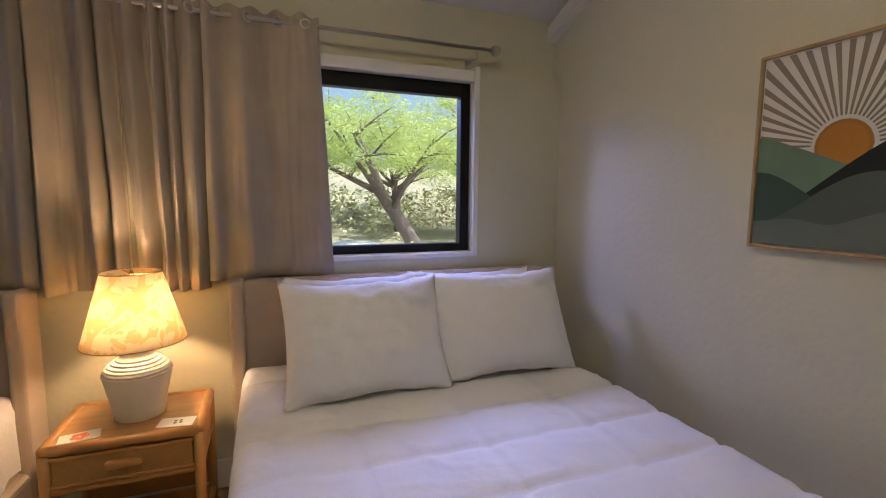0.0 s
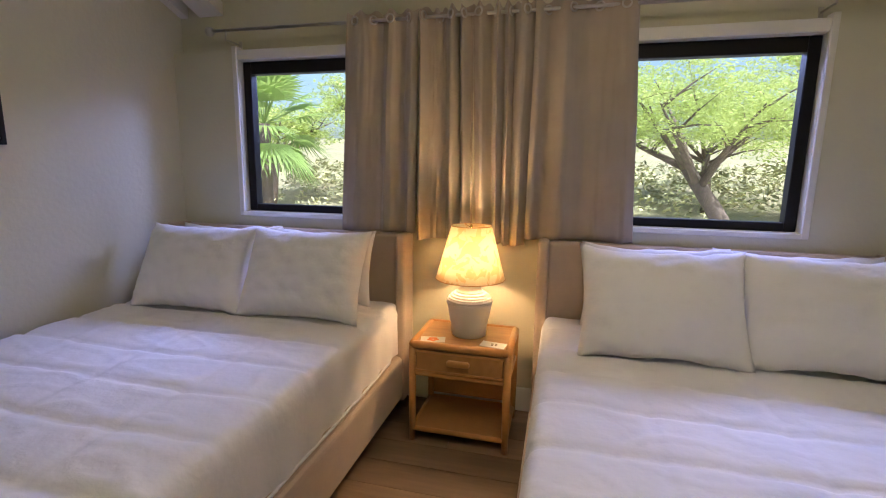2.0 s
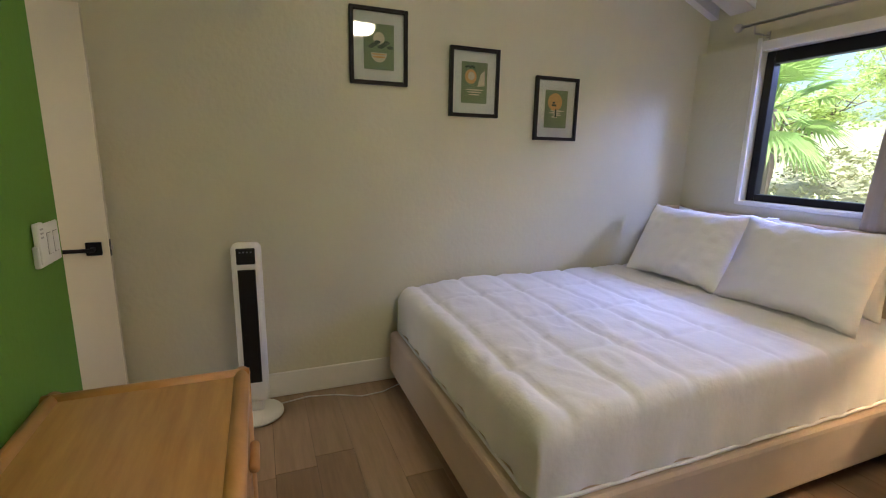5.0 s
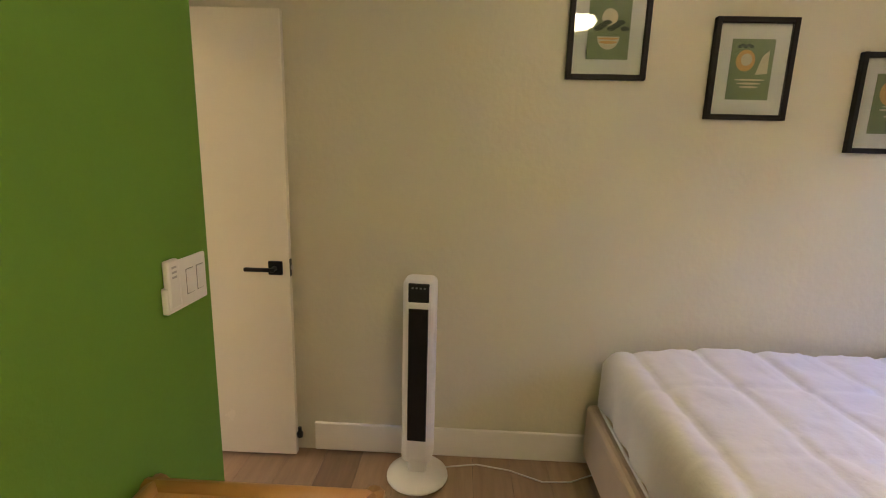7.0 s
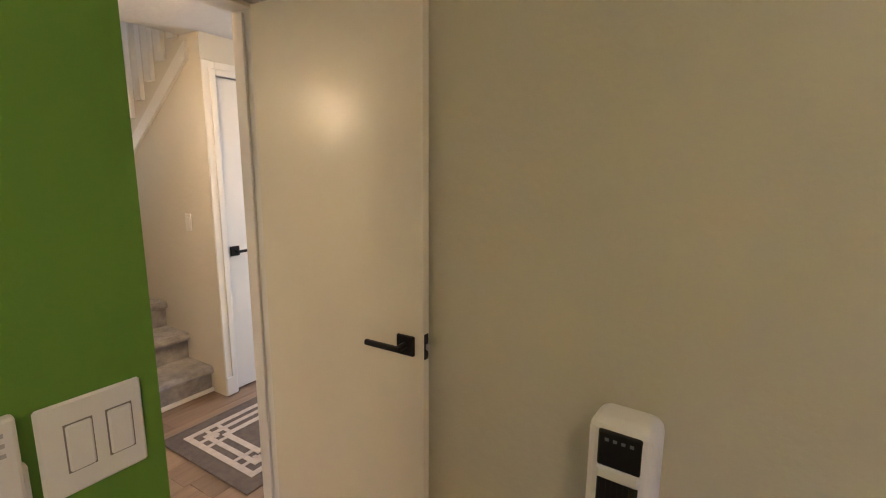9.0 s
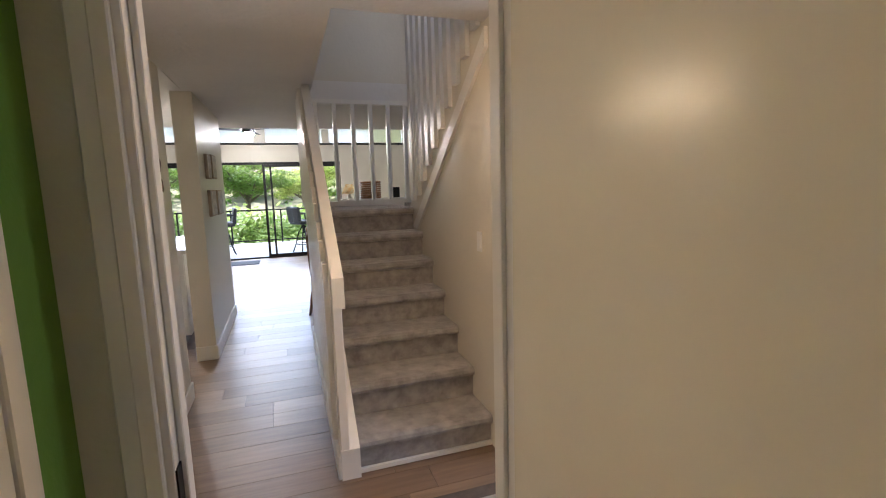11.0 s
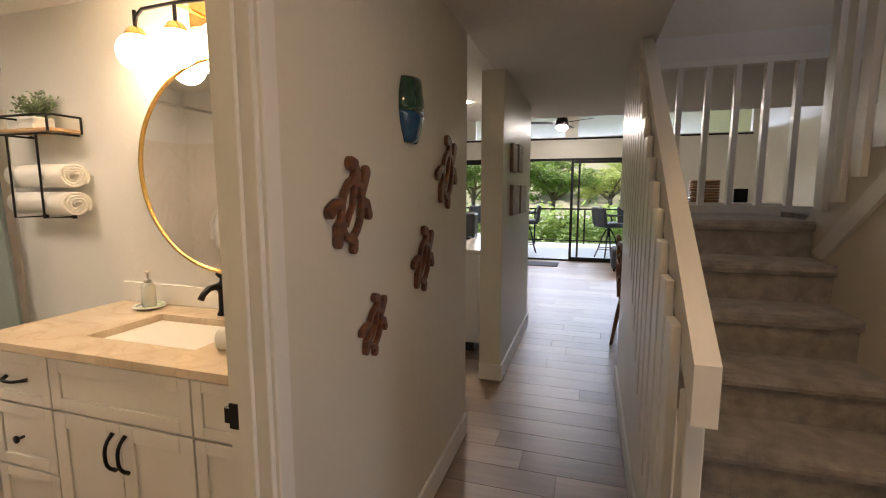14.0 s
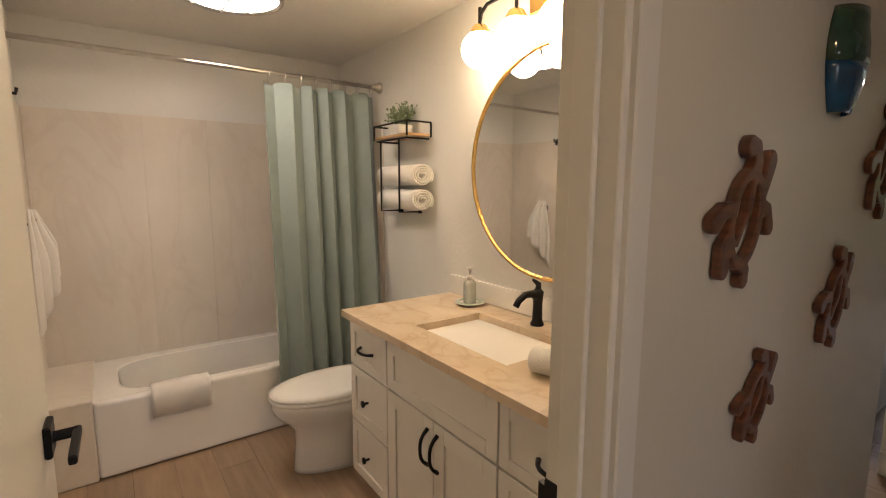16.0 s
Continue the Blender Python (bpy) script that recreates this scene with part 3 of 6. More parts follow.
# bathroom door, open into the bathroom against its north wall
d = thing("door_3", (1.345, -4.70, 0.012), "white bathroom door standing open inward with black lever", "door", "", "structure")
part("leaf", bx(1.35, 2.075, -4.725, -4.69, 0.012, 2.03, 0.003, 1), DOORW, d)
lever_handle(d, (2.0, -4.725, 0.955), -1, -1, "y")
d.matrix_world = Matrix.Translation((1.345, -4.70, 0.012)) @ pose(0, 0, 0, 0, 0, -1)
# linen closet door in the green return wall
d = thing("door_4", (0.846, -4.0, 0.012), "white flush closet door beside the green wall", "door", "", "structure")
part("leaf", bx(0.844, 0.8545, -4.256, -3.804, 0.012, 2.035, 0.003, 1), DOORW, d)
tagged(part("strike_plate", bx(0.7215, 0.7248, -4.485, -4.448, 0.905, 0.985), BLACKM), "black strike plate on the bedroom jamb", "strike plate", "", "structure")
bm = bx(1.314, 1.345, -5.4225, -5.419, 0.902, 0.962)
box(bm, 1.344, 1.358, -5.43, -5.419, 0.914, 0.950)
tagged(part("strike_plate", bm, BLACKM), "black strike plate on the bathroom jamb", "strike plate", "", "structure")

# stairs
RISE, RUN, ST0 = 0.183, 0.256, -5.855
st = thing("staircase", (-0.13, -5.7, 0), "carpeted staircase rising to a landing", "staircase", "", "structure")
for i in range(6):
    y, z = ST0 - i * RUN, RISE * (i + 1)
    prof = [(y - RUN - 0.03, z), (y + 0.012, z), (y + 0.03, z - 0.012), (y + 0.034, z - 0.03), (y + 0.026, z - 0.048), (y, z - 0.055), (y - 0.004, z - RISE), (y - RUN - 0.03, z - RISE)]
    part("step", prism(prof, "x", -0.488, 0.248), CARPET, st, "", False)
y, z = ST0 - 6 * RUN, RISE * 7
prof = [(-8.2, z), (y + 0.012, z), (y + 0.03, z - 0.012), (y + 0.034, z - 0.03), (y + 0.026, z - 0.048), (y, z - 0.055), (y - 0.004, z - RISE), (-8.2, z - RISE)]
part("landing", prism(prof, "x", -0.488, 0.248), CARPET, st)
part("landing_side", bx(-1.598, -0.615, -8.2, -7.4, 1.11, 1.295), CARPET, st)
part("base_wall", prism([(-5.81, 0), (-8.2, 0), (-8.2, 1.40), (-7.48, 1.40), (-5.81, 0.16)], "x", 0.25, 0.345), TRIM, st, "white painted wall under the stairs")
part("landing_edge", bx(-1.6, 0.345, -8.28, -8.2, 1.05, 1.33), TRIM, st)
part("floor_trim", bx(-0.488, 0.25, -5.853, -5.833, 0.006, 0.028), TRIM, st)


def rail_z(y):
    return 1.02 + (-5.78 - y) * 0.70


bl = thing("stair_balustrade", (0.29, -5.7, 0), "white balustrade of upright boards with a sloping rail", "balustrade")
part("hand_rail", prism([(-5.755, 1.045), (-5.755, 0.897), (-7.60, 2.188), (-7.60, HC - 0.004), (-7.505, HC - 0.004)], "x", 0.288, 0.345), TRIM, bl)
part("newel", bx(0.299, 0.344, -5.90, -5.812, 0.006, 0.93, 0.004, 1), TRIM, bl)
ys = [-5.96 - 0.135 * i for i in range(18)]
for y in ys:
    zt = min(HC - 0.004, rail_z(y) - 0.055)
    zb = max(0.17, 0.02 + (-5.80 - y) * 0.70)
    zb = min(zb, 1.30)
    part("slat", bx(0.346, 0.372, y - 0.048, y + 0.048, zb, zt, 0.003, 1), TRIM, bl)
gd = thing("landing_guard", (-0.2, -8.2, 1.33), "white slatted guard at the landing", "balustrade")
for i in range(7):
    x = 0.20 - 0.172 * i
    part("slat", bx(x - 0.018, x + 0.018, -8.27, -8.21, 1.332, HC - 0.02, 0.002, 1), TRIM, gd)
part("top_rail", bx(-1.0, 0.24, -8.278, -8.205, HC - 0.02, HC + 0.02), TRIM, gd)
ug = thing("upper_balustrade", (-0.5, -6.5, 1.5), "white upright boards guarding the upper flight", "balustrade")
for i in range(11):
    y = -7.30 + 0.15 * i
    zb = max(1.34, 1.31 + (y + 7.25) * 0.73)
    part("slat", prism([(y - 0.04, zb), (y + 0.04, zb + 0.0), (y + 0.04, 3.4), (y - 0.04, 3.4)], "x", -0.489, -0.462), TRIM, ug)
part("string_trim", prism([(-7.34, 1.13), (-7.22, 1.11), (-5.82, 2.13), (-5.82, 2.23)], "x", -0.489, -0.47), TRIM, ug)
part("upper_flight", prism([(-7.35, 1.31), (-5.74, 2.50), (-5.74, 2.40), (-7.35, 1.2)], "x", -1.6, -0.615), CARPET, ug)

# ---- bedroom things ----


def soft_block(x0, x1, y0, y1, z0, z1, r, nu, nv, fun):
    """A rounded cloth block without a bottom; fun(x, y, z) gives the lift of each point."""
    bm = bmesh.new()

    hx, hy, cx, cy = (x1 - x0) / 2, (y1 - y0) / 2, (x0 + x1) / 2, (y0 + y1) / 2
    nx, ny = nu, nv
    vs = {}

    def height(px, py):
        dx, dy = min(px - x0, x1 - px), min(py - y0, y1 - py)
        dd = []
        for q in (dx, dy):
            q = max(0.0, min(r, q))
            dd.append(r - math.sqrt(max(0, r * r - (r - q) ** 2)))
        return z1 - min(r * 1.2, dd[0] + dd[1])
    for i in range(nx + 1):
        for j in range(ny + 1):
            px, py = x0 + (x1 - x0) * i / nx, y0 + (y1 - y0) * j / ny
            p = Vector((px, py, height(px, py)))
            vs[i, j] = bm.verts.new(p + Vector(fun(p)))
    for i in range(nx):
        for j in range(ny):
            bm.faces.new((vs[i, j], vs[i + 1, j], vs[i + 1, j + 1], vs[i, j + 1]))
    ring = [vs[i, 0] for i in range(nx)] + [vs[nx, j] for j in range(ny)] + [vs[i, ny] for i in range(nx, 0, -1)] + [vs[0, j] for j in range(ny, 0, -1)]
    prev = ring
    steps = 6
    for s in range(1, steps + 1):
        cur = []
        for n_, v in enumerate(ring):
            z = v.co.z + (z0 - v.co.z) * s / steps
            out = Vector((v.co.x - cx, v.co.y - cy, 0))
            fold = 0.010 * math.sin((v.co.x + v.co.y) * 31) * s / steps + 0.008 * noise.noise(Vector((v.co.x * 5, v.co.y * 5, z * 4)))
            o = Vector((math.copysign(1, out.x) if abs(abs(out.x) - hx) < 0.05 else 0, math.copysign(1, out.y) if abs(abs(out.y) - hy) < 0.05 else 0, 0))
            cur.append(bm.verts.new(Vector((v.co.x, v.co.y, z)) + o * fold))
        for k in range(len(ring)):
            q = (k + 1) % len(ring)
            bm.faces.new((prev[k], prev[q], cur[q], cur[k]))
        prev = cur
    return bm


def duvet_lift(seed, x0):
    def f(p):
        y = p.y + 0.03 * noise.noise(Vector((p.x * 1.3, p.y * 1.1, seed)))
        s = (y + 0.62) / 0.26
        puff = abs(math.sin(math.pi * s)) ** 0.45
        w = 0.011 * (puff - 0.8) * (0.6 + 0.6 * noise.noise(Vector((p.x * 1.5, round(s), seed))) ** 2)
        w -= 0.014 * math.exp(-((s - round(s)) / 0.07) ** 2) * (0.7 + 0.5 * noise.noise(Vector((p.x * 3, round(s), seed + 4))))
        q = (p.x - x0 + 0.015 * noise.noise(Vector((p.y * 1.4, seed, 2)))) / 0.405
        w -= 0.010 * math.exp(-((q - round(q)) / 0.05) ** 2) * (0.6 + 0.8 * noise.noise(Vector((round(q), p.y * 2, seed))) ** 2)
        w += 0.009 * noise.noise(Vector((p.x * 2.2 + seed, y * 2.6, 0)))
        w += 0.007 * noise.noise(Vector((p.x * 9 + seed, y * 6, 3)))
        ridge = abs(noise.noise(Vector((p.x * 3.1 + y * 1.2, y * 7.5 + seed, 7))))
        w += 0.009 * max(0, 0.12 - ridge) / 0.12 * (0.6 + 0.4 * noise.noise(Vector((p.x, y, 5))))
        w -= 0.035 * max(0, min(1, (-1.9 - p.y) / 0.4)) ** 1.5
        return (0, 0, w)
    return f


def pillow(name, w, h, t, m, group, seed, label):
    def f(side):
        def g(u, v):
            a, b = 2 * u - 1, 2 * v - 1
            edge = max(0.0, (1 - abs(a) ** 2.6) * (1 - abs(b) ** 2.6)) ** 0.55
            px, pz = a * w / 2 * (1 - 0.07 * (1 - b * b) * abs(a) ** 3), b * h / 2 * (1 - 0.12 * (1 - a * a) * abs(b) ** 3)
            wr = 0.010 * noise.noise(Vector((a * 5 + seed, b * 5, side * 3))) + 0.006 * noise.noise(Vector((a * 14 + seed, b * 9, side)))
            wr += 0.009 * max(0, 0.16 - abs(noise.noise(Vector((a * 4.5 + b * 1.5 + seed, b * 3.2, side + 9))))) / 0.16
            wr += 0.016 * math.sin(a * 34 + 3 * noise.noise(Vector((a * 3, b * 3, seed)))) * max(0, abs(b) - 0.62) * (1 if b > 0 else 0.4)
            return Vector((px, side * (t / 2 * edge + wr * (0.2 + edge)) , pz + h / 2 + 0.012 * noise.noise(Vector((a * 4, seed, b * 2))) * abs(b)))
        return g
    bm = grid(34, 26, f(1))
    grid(34, 26, f(-1), bm)
    bmesh.ops.remove_doubles(bm, verts=bm.verts, dist=0.004)
    ob = part(name, bm, PILLOW, None, "", True)
    ob.matrix_world = m
    return tagged(ob, label, "pillow", group)


def bed(x0, x1, seed, which):
    y0, y1 = -2.348, -0.115
    b = thing("bed", ((x0 + x1) / 2, -1.1, 0), "beige upholstered bed with white bedding, " + which, "bed", "beds")
    part("base", bx(x0, x1, y0, y1, 0.075, 0.345, 0.03, 3), UPHOL, b, "beige upholstered bed base")
    part("headboard", bx(x0 + 0.04, x1 - 0.04, -0.108, -0.03, 0.075, 1.07, 0.022, 3), UPHOL, b, "beige upholstered headboard")
    for a, c in ((x0 - 0.012, x0 + 0.045), (x1 - 0.045, x1 + 0.012)):
        part("wing", bx(a, c, -0.20, -0.025, 0.06, 1.08, 0.018, 3), UPHOL, b)
    for a in (x0 + 0.1, x1 - 0.1):
        for c in (y0 + 0.09, y1 - 0.12):
            part("leg", lathe([(0.022, 0), (0.03, 0.078)], (a, c, 0), 12), BLACKF, b)
    part("mattress", bx(x0 + 0.055, x1 - 0.055, y0 + 0.10, -0.13, 0.335, 0.60, 0.05, 3), SHEET, b)
    q = soft_block(x0 + 0.03, x1 - 0.03, y0 + 0.05, -0.125, 0.36, 0.665, 0.06, 110, 150, duvet_lift(seed, x0))
    ob = part("duvet", q, SHEET, None, "", True)
    for xs in (x0 + 0.022, x1 - 0.022):
        part("hem", tube([(xs, y0 + 0.10 + 0.1 * k, 0.362 + 0.006 * noise.noise(Vector((k * 0.9, xs, 0)))) for k in range(20)], 0.007, 6), SHEET, ob, "", True)
    part("hem", tube([(x0 + 0.10 + (x1 - x0 - 0.2) * k / 14, y0 + 0.042, 0.364 + 0.006 * noise.noise(Vector((k * 0.8, seed, 1)))) for k in range(15)], 0.007, 6), SHEET, ob, "", True)
    return tagged(ob, "white quilted duvet smoothed over the bed " + which, "duvet", "bedding")


bed(0.035, 1.655, 1.0, "by the print wall")
bed(2.425, 4.045, 7.0, "by the sun artwork")
for i, (xc, y, lean, rz) in enumerate(((0.535, -0.455, -28, 3), (1.205, -0.43, -28, 3), (2.965, -0.50, -28, 1), (3.605, -0.47, -28, -2))):
    pillow("pillow", 0.695, 0.52, 0.235, pose(xc, y - 0.19, 0.655, lean, 0, rz), "front pillows", i * 3.7, "plump white pillow leaning against another pillow")
for i, (xc, lean) in enumerate(((0.52, -12), (1.14, -12), (2.99, -12), (3.60, -12))):
    pillow("pillow", 0.70, 0.445, 0.15, pose(xc, -0.27, 0.655, lean, 0, (-1) ** i * 2), "back pillows", 20 + i * 2.3, "white pillow propped against the headboard")


def nightstand():
    x0, x1, y0, y1, zt = 1.785, 2.325, -0.485, -0.07, 0.56
    t = thing("nightstand", ((x0 + x1) / 2, (y0 + y1) / 2, 0), "golden rattan nightstand with one drawer and open shelf", "nightstand")
    for a in (x0 + 0.02, x1 - 0.02):
        for b in (y0 + 0.02, y1 - 0.02):
            part("leg", tube([(a, b, 0), (a, b, 0.2), (a, b, zt - 0.03)], [0.017, 0.02, 0.02], 10), CANE, t, "", True)
    for a, b in (((x0, y0), (x1, y0)), ((x0, y1), (x1, y1)), ((x0, y0), (x0, y1)), ((x1, y0), (x1, y1))):
        i = 0.02
        pa = [max(x0 + i, min(x1 - i, a[0])), max(y0 + i, min(y1 - i, a[1]))]
        pb = [max(x0 + i, min(x1 - i, b[0])), max(y0 + i, min(y1 - i, b[1]))]
        part("top_rail", tube([(*pa, zt - 0.018), (*pb, zt - 0.018)], 0.021, 10), CANE, t, "", True)
        part("rail", tube([(*pa, 0.385), (*pb, 0.385)], 0.014, 8), CANE, t, "", True)
        part("rail", tube([(*pa, 0.068), (*pb, 0.068)], 0.014, 8), CANE, t, "", True)
    part("top", bx(x0 + 0.03, x1 - 0.03, y0 + 0.03, y1 - 0.03, zt - 0.022, zt - 0.004, 0.002, 1), WOODTOP, t)
    part("shelf", bx(x0 + 0.03, x1 - 0.03, y0 + 0.025, y1 - 0.03, 0.066, 0.08), CANEWEAVE, t)
    part("side_panel", bx(x0 + 0.016, x0 + 0.024, y0 + 0.04, y1 - 0.04, 0.395, zt - 0.03), CANEWEAVE, t)
    part("side_panel", bx(x1 - 0.024, x1 - 0.016, y0 + 0.04, y1 - 0.04, 0.395, zt - 0.03), CANEWEAVE, t)
    part("back_panel", bx(x0 + 0.04, x1 - 0.04, y1 - 0.024, y1 - 0.016, 0.10, zt - 0.03), CANEWEAVE, t)
    part("drawer_bottom", bx(x0 + 0.03, x1 - 0.03, y0 + 0.03, y1 - 0.03, 0.392, 0.40), CANEWEAVE, t)
    dr = part("drawer", bx(x0 + 0.045, x1 - 0.045, y0 + 0.006, y0 + 0.026, 0.412, zt - 0.05, 0.003, 1), CANEWEAVE, t, "woven rattan drawer front")
    bm = bmesh.new()
    for q in ((x0 + 0.038, x1 - 0.038, 0.404, 0.414), (x0 + 0.038, x1 - 0.038, zt - 0.052, zt - 0.042)):
        box(bm, q[0], q[1], y0 + 0.001, y0 + 0.02, q[2], q[3], 0.002, 1)
    part("drawer_trim", bm, CANE, dr)
    xc = (x0 + x1) / 2
    part("pull", bx(xc - 0.06, xc + 0.06, y0 - 0.022, y0 + 0.008, 0.452, 0.484, 0.012, 3), CANE, dr, "rounded wooden pull")


nightstand()
ZT = 0.5565
LX, LY = 2.065, -0.265
t = thing("table_lamp", (LX, LY, ZT), "white ribbed ceramic lamp, lit, with leaf-print shade", "lamp")
prof = [(0.088, 0.0), (0.094, 0.004), (0.098, 0.05), (0.110, 0.11), (0.121, 0.165), (0.124, 0.178)]
for k in range(6):
    z = 0.182 + k * 0.0115
    r = 0.124 - 0.0015 * k - 0.0018 * k * k
    prof += [(r, z), (r + 0.003, z + 0.004), (r + 0.001, z + 0.0085), (r - 0.005, z + 0.0105)]
prof += [(0.062, 0.258), (0.055, 0.268), (0.053, 0.285), (0.054, 0.296), (0.046, 0.301), (0.012, 0.302)]
part("body", lathe(prof, (LX, LY, ZT), 40), CERAMIC, t, "", True)
part("stem", lathe([(0.008, 0.28), (0.008, 0.43)], (LX, LY, ZT), 8), BRASS, t)
sh = part("shade", lathe([(0.187, 0.315), (0.107, 0.60), (0.1055, 0.60), (0.1855, 0.315), (0.187, 0.315)], (LX, LY, ZT), 48), SHADE, t, "cream shade with a tan leaf print", True)
for r, z in ((0.188, 0.315), (0.108, 0.60)):
    part("shade_rim", tube([(LX + r * math.cos(k * math.pi / 16), LY + r * math.sin(k * math.pi / 16), ZT + z) for k in range(32)], 0.0022, 6, None, True), CANE, sh)
for k in range(3):
    a = k * 2.09
    part("spider_arm", tube([(LX, LY, ZT + 0.588), (LX + 0.105 * math.cos(a), LY + 0.105 * math.sin(a), ZT + 0.598)], 0.0018, 6), BRASS, sh)
part("finial", lathe([(0.004, 0.585), (0.009, 0.592), (0.007, 0.602), (0.003, 0.61)], (LX, LY, ZT), 10), BRASS, t)
BULB = mat("warm_bulb", (0.9, 0.85, 0.7), 0.3, 0, 1, emit=(1.0, 0.60, 0.25), power=260.0)
part("bulb", lathe([(0.010, 0.42), (0.026, 0.445), (0.034, 0.47), (0.026, 0.495), (0.004, 0.505)], (LX, LY, ZT), 16), BULB, t, "", True)

for name, x, y, rz, label in (("postcard", 1.90, -0.41, 12, "white card printed with an orange hibiscus flower"), ("postcard", 2.22, -0.40, -8, "white card printed with small dark drawing")):
    c = thing(name, (x, y, ZT), label, "card", "cards on the nightstand")
    m = Matrix.Translation((x, y, ZT)) @ pose(0, 0, 0, 0, 0, rz)
    part("sheet", bx(-0.065, 0.065, -0.038, 0.038, 0.0, 0.0025, m=m), PAPER, c)
    bm = bmesh.new()
    if rz > 0:
        inkm = mat("orange_ink", (0.75, 0.22, 0.05), 0.6)
        for k in range(5):
            a = k * 1.257
            lathe([(0.0, 0.0026), (0.014, 0.0027), (0.0, 0.0032)], (x + 0.018 * math.cos(a), y + 0.018 * math.sin(a), ZT), 10, bm)
    else:
        inkm = mat("brown_ink", (0.16, 0.10, 0.05), 0.6)
        for k in range(4):
            lathe([(0.0, 0.0026), (0.007, 0.0027), (0.0, 0.0032)], (x + 0.02 * (k % 2) - 0.005, y + 0.018 * (k // 2) - 0.01, ZT), 8, bm)
    part("print", bm, inkm, c)

# curtain rod and curtains
RZ, RY = 2.276, -0.055
r = thing("curtain_rod", (2.1, RY, RZ), "brushed nickel curtain rod with ball finials", "curtain rod")
part("rod", tube([(0.36, RY, RZ), (3.77, RY, RZ)], 0.0095, 12), STEEL, r, "", True)
for x, s in ((0.36, -1), (3.77, 1)):
    part("finial", lathe([(0.001, -0.03), (0.018, -0.024), (0.028, -0.008), (0.029, 0.006), (0.02, 0.022), (0.001, 0.028)], (x + s * 0.025, RY, RZ), 20), STEEL, r, "", True)
for x in (0.45, 3.68):
    bm = tube([(x, RY, RZ - 0.004), (x, RY, RZ - 0.055), (x, 0.084, RZ - 0.055)], 0.006, 8)
    box(bm, x - 0.011, x + 0.011, 0.078, 0.084, RZ - 0.09, RZ - 0.03)
    part("bracket", bm, STEEL, r)


def curtain(name, top, bottom, zt, zb, material, label, category, group, waves, amp, yc, seed, drop=0.0):
    """A hanging cloth: waves is a list of (share of the width, depth of fold)."""
    n = 150

    def off(u):
        return amp * math.sin(2 * math.pi * waves * (u + 0.11 * math.sin(2 * math.pi * u + seed)) + seed + 1.2 * noise.noise(Vector((u * 3, seed, 0)))) * (0.75 + 0.5 * noise.noise(Vector((u * 6, seed, 4))))

    def f(u, v):
        x = (top[0] + (top[1] - top[0]) * u) * (1 - v) + (bottom[0] + (bottom[1] - bottom[0]) * u) * v
        flare = 0.9 + 0.25 * v
        y = yc + off(u) * flare + 0.006 * noise.noise(Vector((u * 20, v * 5, seed)))
        z = zt + (zb - zt) * v + (1 - v) ** 8 * 0.012 * math.cos(4 * math.pi * waves * u) + v ** 6 * 0.012 * noise.noise(Vector((u * 4, seed, 8)))
        return Vector((x + 0.006 * noise.noise(Vector((u * 9, v * 3, seed))), y, z))
    ob = part(name, grid(n, 26, f), material, None, "", True)
    solid(ob, 0.003)
    tagged(ob, label, category, group)
    return ob, off


CURT = ((1.27, 1.70, 1.215, 1.69, 2.4, 0.030, 2.0, 1.075), (1.70, 2.00, 1.69, 2.03, 3.1, 0.050, 0.7, 1.045), (2.00, 2.34, 2.05, 2.33, 3.6, 0.052, 3.1, 1.03), (2.34, 2.845, 2.33, 2.90, 2.4, 0.030, 5.2, 1.075))
for k, (a, b, c, e, wv, am, sd, zb) in enumerate(CURT):
    thick = "wide linen curtain panel hanging over the window edge" if k in (0, 3) else "gathered linen curtain hanging behind the lamp"
    ob, off = curtain("curtain", (a, b), (c, e), 2.318, zb, LINEN, thick, "curtain", "bedroom curtains", wv, am, RY, sd)
    for q in range(4):
        u = (q + 0.5) / 4
        x = a + (b - a) * u
        slope = (off(u + 0.01) - off(u - 0.01)) / (0.02 * (b - a))
        an = math.atan(slope)
        bm = tube([(x + 0.021 * math.cos(h * math.pi / 10) * math.cos(an), RY + off(u) - 0.004 + 0.021 * math.cos(h * math.pi / 10) * math.sin(an), RZ + 0.021 * math.sin(h * math.pi / 10)) for h in range(20)], 0.005, 8, None, True)
        part("grommet", bm, STEEL, ob, "brushed nickel grommet", True)

# framed prints on the west wall
INKG = mat("sage_print_ground", (0.22, 0.29, 0.15), 0.6, 0.05, 6)
INKY = mat("peach_print_ink", (0.75, 0.45, 0.16), 0.6, 0.05, 6)
INKC = mat("cream_print_ink", (0.75, 0.68, 0.50), 0.6, 0.05, 6)
INKD = mat("dark_green_print_ink", (0.04, 0.07, 0.04), 0.6, 0.05, 6)


def disc(bm, y, z, ry, rz, x0, x1, a0=0.0, a1=2 * math.pi, n=22):
    pts = [(y + ry * math.cos(a0 + (a1 - a0) * k / n), z + rz * math.sin(a0 + (a1 - a0) * k / n)) for k in range(n if a1 - a0 > 6.2 else n + 1)]
    return prism(pts, "x", x0, x1, bm)


